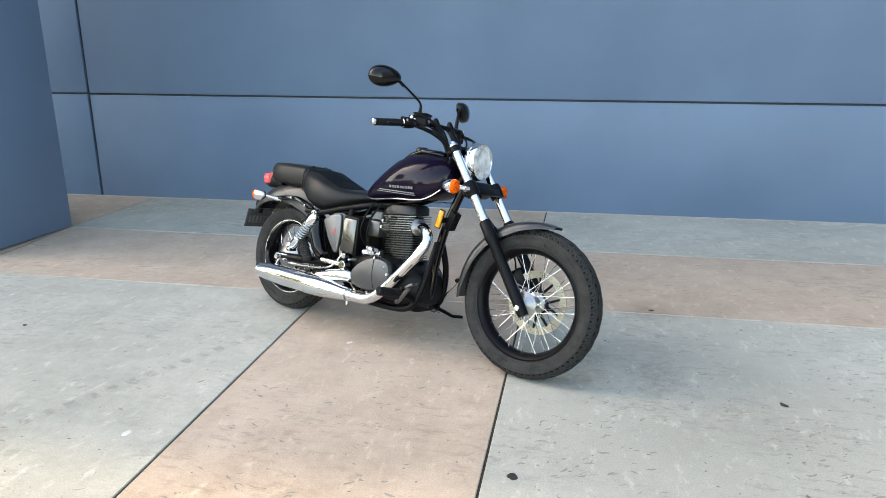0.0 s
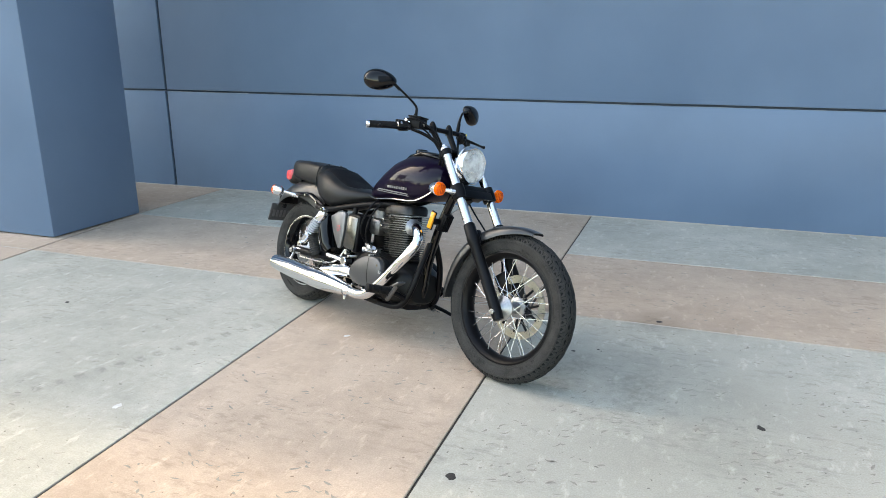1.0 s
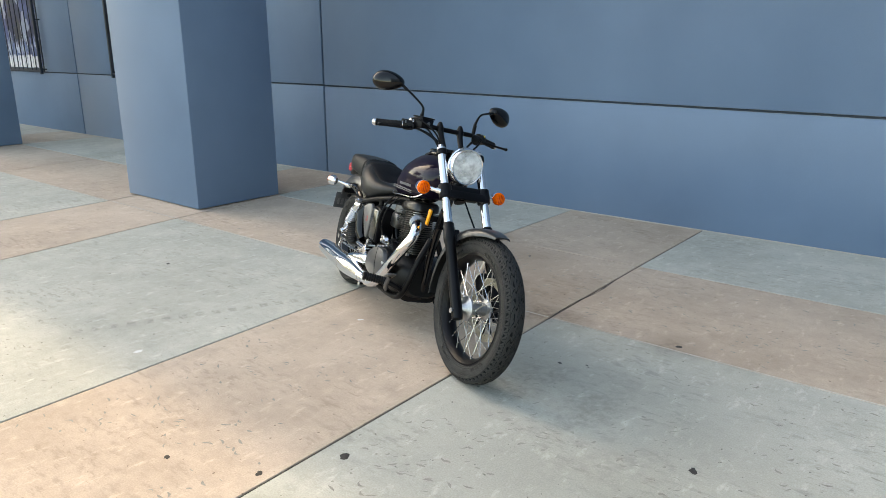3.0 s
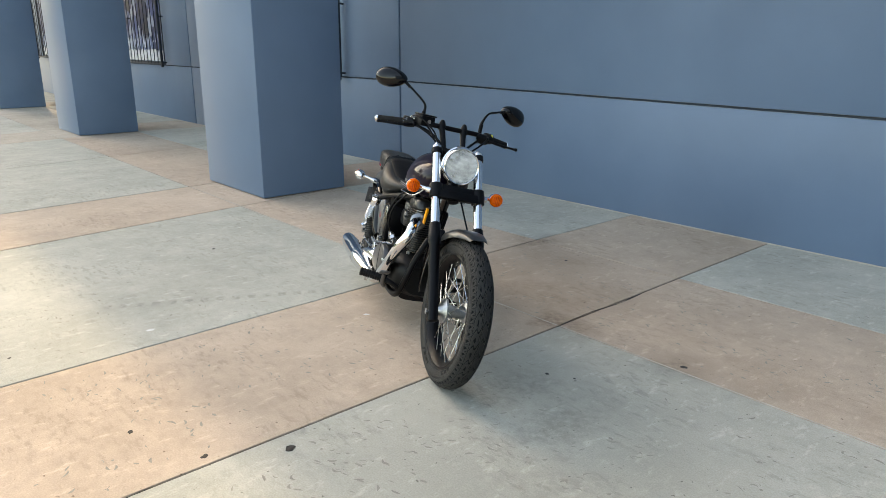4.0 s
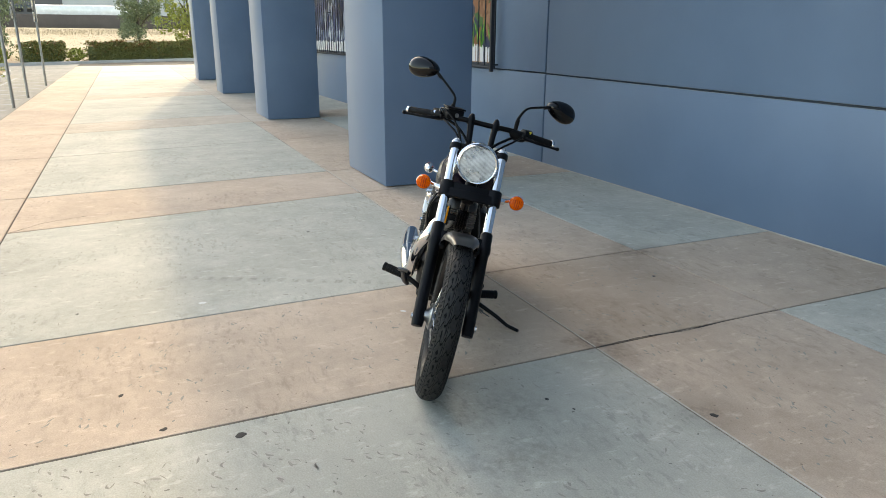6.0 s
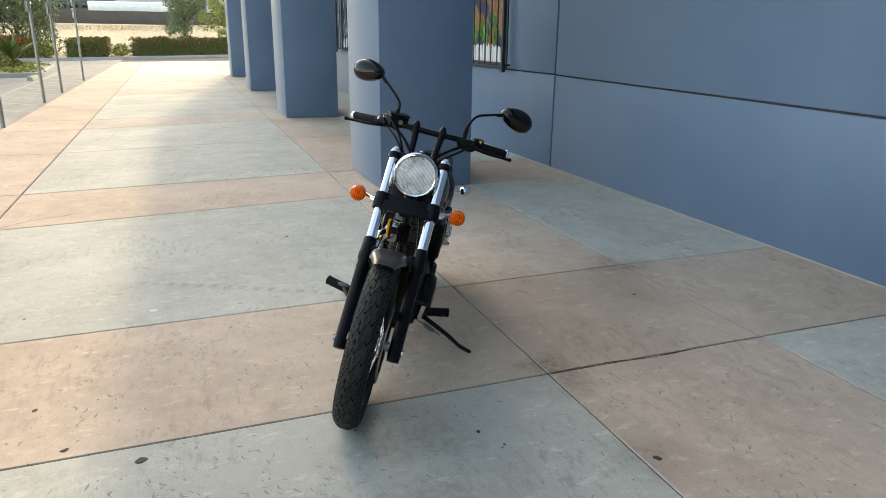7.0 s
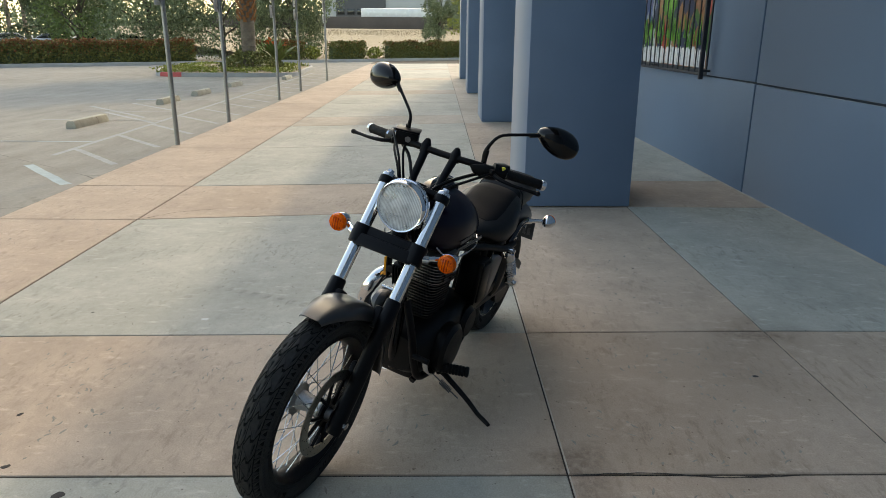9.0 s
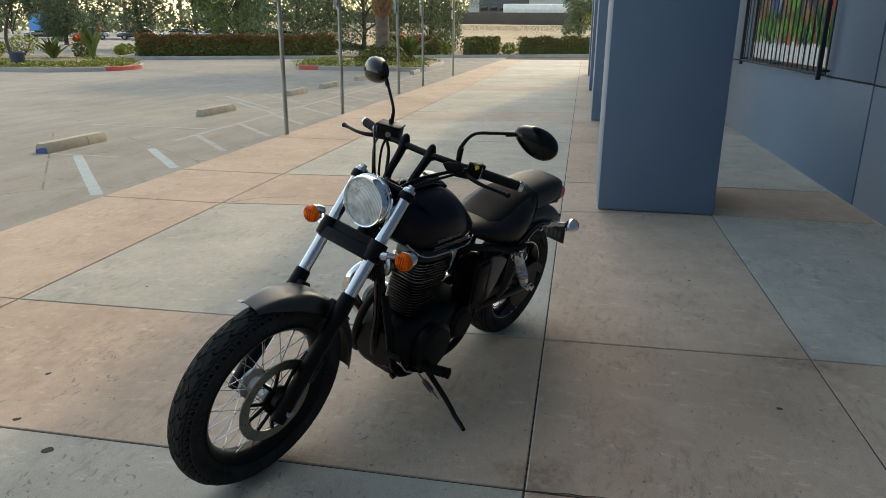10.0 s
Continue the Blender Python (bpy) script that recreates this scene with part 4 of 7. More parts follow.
res = part("brake_reservoir", bm, M_BLACK, bike, "square black brake fluid reservoir", BARS)
bm = bmesh.new()
q = turn @ Vector((0.0345, 0.006, 0))
rod(bm, Vector((0.93, -0.15, 1.13)) + q * 0.9, Vector((0.93, -0.15, 1.13)) + q * 1.06, 0.0105, seg=18)
part("sight_glass", bm, M_ALLOY, res, "round sight glass", BARS)

# cables and hoses from the bar to the frame
for name, pts, r in (("brake_hose", [(0.945, -0.145, 1.115), (1.0, -0.12, 1.08), (1.06, -0.06, 0.98), (1.11, 0.03, 0.86), (1.2, 0.07, 0.74), (1.38, 0.1, 0.56), (1.425, 0.09, 0.47)], 0.0045),
                     ("throttle_cable", [(0.9, -0.215, 1.14), (0.97, -0.19, 1.145), (1.04, -0.12, 1.09), (1.06, -0.08, 1.0), (1.02, -0.06, 0.92), (0.95, -0.05, 0.85)], 0.0045),
                     ("throttle_cable", [(0.9, -0.205, 1.1), (0.98, -0.17, 1.09), (1.05, -0.11, 1.05), (1.07, -0.07, 0.97), (1.02, -0.05, 0.88)], 0.0045),
                     ("clutch_cable", [(0.94, 0.2, 1.1), (1.0, 0.15, 1.07), (1.05, 0.08, 1.02), (1.09, 0.02, 0.94), (1.05, -0.03, 0.85)], 0.005),
                     ("wiring_loom", [(0.9, 0.19, 1.1), (0.96, 0.13, 1.075), (1.03, 0.06, 1.03), (1.08, 0.0, 0.96)], 0.0065),
                     ("wiring_loom", [(0.91, -0.18, 1.1), (0.97, -0.11, 1.075), (1.04, -0.05, 1.02), (1.09, 0.0, 0.95)], 0.0065)):
    bm = bmesh.new()
    tube(bm, pts, r, 8, 7)
    part(name, bm, M_BLACK, bike, "black rubber-covered cable", BARS)


def fender(bm, centre, radius, a0, a1, widths, flat, drop, steps=26, thick=0.003):
    """A rounded mudguard over an arc; widths run from a0 to a1, angles in degrees from straight ahead."""
    def sheet(off):
        rows = []
        for i in range(steps + 1):
            t = i / steps
            a = radians(a0 + (a1 - a0) * t)
            w = float(np.interp(t, np.linspace(0, 1, len(widths)), widths))
            d = float(np.interp(t, np.linspace(0, 1, len(drop)), drop))
            out = Vector((math.cos(a), 0, math.sin(a)))
            row = []
            for k in range(-6, 7):
                v = k / 6
                y = w * math.sin(v * math.pi / 2) ** 1 if abs(v) < 1 else w * v
                r = radius - off - d * max(0, abs(v) - flat) ** 2 / (1 - flat) ** 2
                row.append(centre + out * r + Vector((0, y * (1 - off * 0.3), 0)))
            rows.append(row)
        return rows
    outer, inner = sheet(0), sheet(thick)
    loft(bm, [o + list(reversed(i)) for o, i in zip(outer, inner)], True)
    return bm


bm = bmesh.new()
fender(bm, FRONT, 0.374, 76, 186, (0.04, 0.072, 0.082, 0.084, 0.084, 0.078, 0.068), 0.25, (0.012, 0.035, 0.05, 0.05, 0.05, 0.045, 0.02))
part("front_fender", bm, M_GREYPAINT, bike, "graphite painted front fender", TURNED)
bm = bmesh.new()
for s in (-1, 1):
    bm = bmesh.new()
    box(bm, fork_at(0.63, s * 0.078) + Vector((0.0, 0, 0.0)), (0.05, 0.03, 0.075), 0.008, tilt)
    part("fender_bracket", bm, M_BLACK, bike, m=TURNED)

# rear fender, its struts, tail light, plate
bm = bmesh.new()
fender(bm, REAR + Vector((0.0, 0, 0)), 0.418, 58, 146, (0.1, 0.105, 0.108, 0.105, 0.095, 0.07), 0.35, (0.12, 0.12, 0.105, 0.085, 0.055, 0.02))
part("rear_fender", bm, M_GREYPAINT, bike, "graphite painted rear fender", None)
for s in (-1, 1):
    bm = bmesh.new()
    tube(bm, [(0.23, s * 0.138, 0.6), (0.17, s * 0.135, 0.625), (0.08, s * 0.128, 0.65), (-0.05, s * 0.12, 0.642), (-0.12, s * 0.11, 0.632)], [0.014, 0.016, 0.015, 0.013, 0.01], 10)
    part("fender_strut", bm, M_GLOSS, bike, "black fender strut", None)
    for q in ((0.175, 0.622), (0.19, 0.598), (0.06, 0.65)):
        bm = bmesh.new()
        rod(bm, (q[0], s * 0.142, q[1]), (q[0], s * 0.156, q[1]), 0.008, seg=6)
        part("bolt", bm, M_STEEL, bike)
bm = bmesh.new()
loft(bm, [oval(-0.298, 0, 0.735, 0.05, 0.028, 20, 4), oval(-0.285, 0, 0.737, 0.07, 0.036, 20, 4), oval(-0.235, 0, 0.742, 0.076, 0.037, 20, 4), oval(-0.222, 0, 0.742, 0.062, 0.034, 20, 4)])
tail = part("tail_light", bm, M_REDLENS, bike, "red tail light behind the seat")
bm = bmesh.new()
loft(bm, [oval(-0.287, 0, 0.708, 0.05, 0.012, 20, 4), oval(-0.24, 0, 0.706, 0.066, 0.022, 20, 4), oval(-0.222, 0, 0.728, 0.068, 0.042, 20, 4), oval(-0.19, 0, 0.728, 0.066, 0.042, 20, 4), oval(-0.15, 0, 0.71, 0.05, 0.03, 20, 3)])
part("tail_light_base", bm, M_BLACK, tail, "black tail light base")
bm = bmesh.new()
pm = Matrix.Translation((-0.385, 0, 0.485)) @ Matrix.Rotation(radians(14), 4, "Y")
box(bm, pm @ Vector((0, 0, 0)), (0.008, 0.185, 0.115), 0.003, Matrix.Rotation(radians(14), 4, "Y"))
plate_ob = part("number_plate", bm, M_PLATE, bike, "dark number plate in a black holder")
bm = bmesh.new()
for k in range(6):
    box(bm, pm @ Vector((-0.0055, -0.065 + 0.026 * k, -0.008)), (0.002, 0.016, 0.045), 0, Matrix.Rotation(radians(14), 4, "Y"))
    box(bm, pm @ Vector((0.0055, -0.065 + 0.026 * k, -0.008)), (0.002, 0.016, 0.045), 0, Matrix.Rotation(radians(14), 4, "Y"))
part("plate_bar", bm, M_DECAL, plate_ob)
bm = bmesh.new()
tube(bm, [(-0.24, 0, 0.645), (-0.3, 0, 0.6), (-0.36, 0, 0.555), (-0.375, 0, 0.52)], 0.016)
box(bm, (-0.33, 0, 0.575), (0.06, 0.11, 0.05), 0.01)
part("plate_bracket", bm, M_BLACK, bike)

# seat
bm = bmesh.new()
loft(bm, [oval(0.565, 0, 0.715, 0.05, 0.018, 28, 2.6), oval(0.52, 0, 0.709, 0.085, 0.03, 28, 2.6), oval(0.45, 0, 0.698, 0.12, 0.045, 28, 2.6), oval(0.38, 0, 0.688, 0.146, 0.066, 28, 2.7), oval(0.30, 0, 0.693, 0.16, 0.092, 28, 2.8),
          oval(0.22, 0, 0.712, 0.156, 0.108, 28, 2.8), oval(0.15, 0, 0.729, 0.135, 0.1, 28, 2.8), oval(0.105, 0, 0.742, 0.118, 0.078, 28, 2.6), oval(0.085, 0, 0.747, 0.09, 0.05, 28, 2.4)])
seat = part("rider_seat", bm, M_VINYL, bike, "scooped black vinyl rider seat")
bm = bmesh.new()
loft(bm, [oval(0.43, 0, 0.741, 0.07, 0.006, 24, 2.4), oval(0.38, 0, 0.741, 0.1, 0.02, 24, 2.4), oval(0.3, 0, 0.759, 0.112, 0.032, 24, 2.5), oval(0.22, 0, 0.791, 0.11, 0.034, 24, 2.5), oval(0.15, 0, 0.803, 0.1, 0.03, 24, 2.5), oval(0.11, 0, 0.797, 0.08, 0.02, 24, 2.4)])
part("seat_top", bm, M_VINYL2, seat, "matt black seat inset")
bm = bmesh.new()
loft(bm, [oval(0.14, 0, 0.770, 0.085, 0.045, 28, 4), oval(0.115, 0, 0.776, 0.106, 0.064, 28, 4), oval(0.0, 0, 0.779, 0.108, 0.065, 28, 4.2), oval(-0.1, 0, 0.781, 0.102, 0.062, 28, 4.2), oval(-0.175, 0, 0.782, 0.096, 0.058, 28, 4), oval(-0.196, 0, 0.782, 0.084, 0.046, 28, 3.4), oval(-0.202, 0, 0.782, 0.06, 0.026, 28, 3)])
part("pillion_seat", bm, M_VINYL, bike, "black vinyl pillion pad")
for s in (-1, 1):
    bm = bmesh.new()
    tube(bm, [(0.108, s * 0.118, 0.70), (0.102, s * 0.12, 0.74), (0.1, s * 0.116, 0.785), (0.102, s * 0.1, 0.822), (0.104, s * 0.04, 0.842)], 0.0035, 8)
    part("seat_piping", bm, M_VINYL, seat)
    bm = bmesh.new()
    tube(bm, [(0.12, s * 0.102, 0.795), (0.2, s * 0.119, 0.784), (0.3, s * 0.121, 0.752), (0.38, s * 0.107, 0.736), (0.44, s * 0.074, 0.737)], 0.0025, 6)
    part("seat_piping", bm, M_VINYL, seat)

# tank
bm = bmesh.new()
st = [(1.085, 0.885, 0.05, 0.04), (1.075, 0.882, 0.085, 0.06), (1.04, 0.872, 0.115, 0.083), (0.98, 0.862, 0.135, 0.108), (0.9, 0.858, 0.146, 0.12), (0.82, 0.852, 0.147, 0.12), (0.74, 0.83, 0.138, 0.108), (0.67, 0.80, 0.12, 0.086), (0.60, 0.768, 0.095, 0.058), (0.55, 0.745, 0.066, 0.033), (0.525, 0.735, 0.035, 0.014)]
rings = []
for x, cz, hy, hz in st:
    ring = []
    for k in range(32):
        c, s = math.cos(k * math.tau / 32), math.sin(k * math.tau / 32)
        p = 2.2 if s > 0 else 3.6
        y = hy * math.copysign(abs(c) ** (2 / p), c)
        z = hz * math.copysign(abs(s) ** (2 / p), s)
        ring.append(Vector((x, y * (1.0 - 0.1 * max(0, s)), cz + z)))
    rings.append(ring)
loft(bm, rings)
tank = part("fuel_tank", bm, M_TANK, bike, "glossy dark purple teardrop fuel tank")
bm = bmesh.new()
loft(bm, [oval(0.985, 0, 0.972, 0.025, 0.012, 20, 2.4), oval(0.96, 0, 0.978, 0.04, 0.018, 20, 2.6), oval(0.86, 0, 0.984, 0.045, 0.017, 20, 2.6), oval(0.78, 0, 0.962, 0.038, 0.013, 20, 2.6), oval(0.73, 0, 0.938, 0.02, 0.008, 20, 2.4)])
part("tank_console", bm, M_GLOSS, tank, "black console on the tank")
bm = bmesh.new()
lathe(bm, [(0.0, 0.022), (0.026, 0.02), (0.033, 0.014), (0.034, 0.0), (0.036, -0.01)], Matrix.Translation((0.83, 0, 0.984)) @ Matrix.Rotation(radians(-5), 4, "Y"), 24)
part("fuel_cap", bm, M_GLOSS, tank, "black fuel cap")
for s in (-1, 1):
    bm = bmesh.new()
    tube(bm, [(0.56, s * 0.085, 0.716), (0.66, s * 0.125, 0.716), (0.8, s * 0.148, 0.733), (0.94, s * 0.146, 0.742), (1.0, s * 0.132, 0.762), (1.05, s * 0.108, 0.805)], 0.0032, 8)
    part("tank_seam", bm, M_STEEL, tank, "bright lower seam of the tank")
    # lettering left as plain bars, with stripes beneath
    bm = bmesh.new()
    for k in range(9):
        box(bm, (0.905 - 0.0175 * k, s * (0.1475 - 0.0006 * k), 0.797 - 0.0006 * k), (0.0115, 0.003, 0.0125), 0.0)
    box(bm, (0.81, s * 0.1475, 0.772), (0.22, 0.003, 0.0055), 0, Matrix.Rotation(radians(-s * 1.5), 4, "Z"))
    box(bm, (0.81, s * 0.1475, 0.763), (0.24, 0.003, 0.004), 0, Matrix.Rotation(radians(-s * 1.5), 4, "Z"))
    part("tank_decal", bm, M_DECAL, tank, "silver stripe and lettering decal")

# engine
bm = bmesh.new()
loft(bm, [oval(0.52, 0, 0.33, 0.1, 0.09, 24, 4), oval(0.56, 0, 0.33, 0.13, 0.11, 24, 4), oval(0.7, 0, 0.325, 0.15, 0.12, 24, 4), oval(0.88, 0, 0.31, 0.15, 0.115, 24, 4), oval(0.96, 0, 0.3, 0.13, 0.1, 24, 3.5), oval(1.0, 0, 0.3, 0.09, 0.075, 24, 3)])
engine = part("engine", bm, M_ENGINE, bike, "black single-cylinder engine with bright fin edges")
ENG = Matrix.Translation((0.808, 0, 0.4)) @ Matrix.Rotation(radians(-6), 4, "Y")
bm = bmesh.new()
loft(bm, [[ENG @ Vector((q.y, q.z, h)) for q in oval(0, 0, 0, 0.082, 0.064, 24, 3.5)] for h in (0.0, 0.12, 0.25)])
part("cylinder", bm, M_ENGINE, engine, "black cylinder barrel")
for k in range(20):
    h = 0.022 + k * 0.0118
    a, c = (0.116, 0.084) if k > 12 else (0.1, 0.078)
    bm = bmesh.new()
    loft(bm, [[ENG @ Vector((q.y, q.z, h + dz)) for q in oval(0, 0, 0, a - i, c - i, 28, 5)] for dz, i in ((-0.0022, 0.0016), (-0.0017, 0), (0.0017, 0), (0.0022, 0.0016))])
    part("cooling_fin", bm, M_FIN if k > 12 else M_FINDARK, engine)
bm = bmesh.new()
loft(bm, [[ENG @ Vector((q.y - 0.004, q.z, h)) for q in oval(0, 0, 0, a, c, 28, 4)] for h, a, c in ((0.252, 0.1, 0.074), (0.256, 0.112, 0.08), (0.288, 0.112, 0.08), (0.302, 0.104, 0.072), (0.31, 0.08, 0.055))])
part("rocker_cover", bm, M_ROCKER, engine, "dark grey rocker cover")
for dx, dy, h in ((0.09, -0.075, 0.015), (-0.09, -0.075, 0.015), (-0.1, -0.07, 0.06), (-0.11, -0.066, 0.19), (-0.112, -0.05, 0.22), (0.0, -0.08, 0.012)):
    p = ENG @ Vector((dx, dy, h))
    bm = bmesh.new()
    rod(bm, p, p + Vector((0, -0.014, 0)), 0.0085, seg=6)
    part("engine_bolt", bm, M_STEEL, engine)
for x, z in ((0.84, 0.39), (0.6, 0.39), (0.83, 0.29), (0.745, 0.25), (0.66, 0.25), (0.86, 0.36), (0.61, 0.285), (0.77, 0.43)):
    bm = bmesh.new()
    rod(bm, (x, -0.15, z), (x, -0.207, z), 0.0075, seg=6)
    part("engine_bolt", bm, M_STEEL, engine)
# right-hand crankcase cover
out = []
for k in range(36):
    a = k * math.tau / 36
    out.append((0.742 + 0.126 * math.copysign(abs(math.cos(a)) ** 0.85, math.cos(a)) + 0.012 * math.sin(a), 0.34 + (0.082 + 0.012 * math.cos(a)) * math.sin(a) + 0.018 * math.cos(a)))
bm = bmesh.new()
plate(bm, out, 0.06, Matrix.Translation((0, -0.145, 0)) @ SIDE, 0.012)
clutch = part("clutch_cover", bm, M_COVER, engine, "satin grey clutch cover")
bm = bmesh.new()
tube(bm, [(0.79, -0.2052, 0.262), (0.772, -0.2056, 0.31), (0.765, -0.2056, 0.36), (0.768, -0.2052, 0.418)], 0.0016, 6)
part("cover_seam", bm, M_BLACK, clutch)
bm = bmesh.new()
plate(bm, [(c[0] * 1.05 - 0.0371, c[1] * 1.05 - 0.017) for c in out], 0.04, Matrix.Translation((0, -0.14, 0)) @ SIDE, 0.006)
part("cover_flange", bm, M_ENGINE, clutch, "black mating flange")
bm = bmesh.new()
lathe(bm, [(0.02, 0.13), (0.1, 0.13), (0.11, 0.15), (0.108, 0.175), (0.09, 0.19), (0.03, 0.195)], Matrix.Translation((0.83, 0, 0.31)) @ Matrix.Rotation(radians(-90), 4, "X"), 32)
lathe(bm, [(0.02, 0.13), (0.07, 0.13), (0.075, 0.15), (0.06, 0.17), (0.02, 0.172)], Matrix.Translation((0.62, 0, 0.34)) @ Matrix.Rotation(radians(-90), 4, "X"), 28)
part("generator_cover", bm, M_ENGINE, engine, "black generator cover")
# carburettor, starter and small fittings behind the cylinder
bm = bmesh.new()
box(bm, (0.62, -0.03, 0.56), (0.1, 0.1, 0.09), 0.02)
lathe(bm, [(0.03, 0), (0.045, 0.01), (0.045, 0.05), (0.02, 0.06)], Matrix.Translation((0.62, -0.03, 0.6)), 20)
rod(bm, (0.55, -0.03, 0.565), (0.72, -0.03, 0.575), 0.032, seg=20)
part("carburettor", bm, M_DARKALLOY, engine, "alloy carburettor")
bm = bmesh.new()
rod(bm, (0.62, -0.12, 0.435), (0.74, -0.12, 0.44), 0.016, seg=14)
rod(bm, (0.66, -0.13, 0.445), (0.66, -0.14, 0.475), 0.012, seg=12)
rod(bm, (0.7, -0.125, 0.44), (0.72, -0.14, 0.46), 0.011, seg=12)
box(bm, (0.675, -0.13, 0.455), (0.03, 0.03, 0.03), 0.006)
part("oil_fitting", bm, M_STEEL, engine, "bright oil line fittings")
for pts in ([(0.665, -0.14, 0.47), (0.66, -0.16, 0.53), (0.672, -0.15, 0.62), (0.69, -0.1, 0.7)], [(0.63, -0.13, 0.47), (0.62, -0.165, 0.55), (0.64, -0.14, 0.66), (0.66, -0.09, 0.72)]):
    bm = bmesh.new()
    tube(bm, pts, 0.0045, 8)
    part("engine_hose", bm, M_BLACK, engine)

# exhaust
bm = bmesh.new()
tube(bm, [(0.875, -0.055, 0.6), (0.93, -0.075, 0.607), (0.995, -0.11, 0.6), (1.03, -0.135, 0.55), (1.005, -0.165, 0.48), (0.945, -0.178, 0.4), (0.875, -0.185, 0.32), (0.8, -0.193, 0.245), (0.73, -0.199, 0.214), (0.62, -0.206, 0.213)], 0.0275, 20, 8)
exhaust = part("exhaust", bm, M_CHROME, bike, "chrome exhaust header sweeping into a long muffler")
bm = bmesh.new()
a, b = Vector((0.65, -0.205, 0.213)), Vector((-0.04, -0.228, 0.23))
m, d = axis_frame(a, b)
lathe(bm, [(0.028, 0), (0.031, 0.01), (0.036, 0.05), (0.05, 0.17), (0.0555, 0.24), (0.0565, 0.3), (0.0555, 0.31), (0.0545, 0.5), (0.047, 0.64), (0.041, d - 0.01), (0.04, d), (0.034, d), (0.033, d - 0.05)], m, 36)
part("muffler", bm, M_CHROME, exhaust, "long tapered chrome muffler")
for h, r, name in ((0.025, 0.0335, "muffler_clamp"), (0.305, 0.0568, "muffler_band")):
    bm = bmesh.new()
    lathe(bm, [(r - 0.004, h - 0.005), (r + 0.0005, h - 0.004), (r + 0.0005, h + 0.004), (r - 0.004, h + 0.005)], m, 36, False)
    clamp = part(name, bm, M_ALLOY if r < 0.05 else M_CHROME, exhaust, "steel clamp ring")
    if r < 0.05:
        bm = bmesh.new()
        rod(bm, (0.635, -0.22, 0.185), (0.635, -0.22, 0.165), 0.008, seg=8)
        part("clamp_bolt", bm, M_STEEL, clamp)
bm = bmesh.new()
tube(bm, [(0.63, -0.15, 0.29), (0.56, -0.17, 0.3), (0.46, -0.185, 0.285), (0.38, -0.2, 0.27)], [0.028, 0.036, 0.032, 0.02], 20)
part("heat_shield", bm, M_CHROME, exhaust, "chrome collector shield")
bm = bmesh.new()
lathe(bm, [(0.028, 0.0), (0.042, 0.002), (0.044, 0.012), (0.03, 0.02)], axis_frame((0.91, -0.065, 0.605), (0.94, -0.078, 0.608))[0], 20)
part("exhaust_flange", bm, M_ALLOY, exhaust, "alloy exhaust flange")

# frame, swingarm and brackets
for name, pts, r in (("down_tube", [(1.12, 0, 0.85), (1.07, 0, 0.72), (1.03, 0, 0.6), (1.0, 0, 0.44), (0.992, 0, 0.3), (0.96, 0, 0.21)], 0.022),
                     ("backbone", [(1.12, 0, 0.9), (0.95, 0, 0.77), (0.7, 0, 0.7), (0.5, 0, 0.67)], 0.026)):
    bm = bmesh.new()
    tube(bm, pts, r, 14)
    part(name, bm, M_GLOSS, bike, "black steel frame tube")
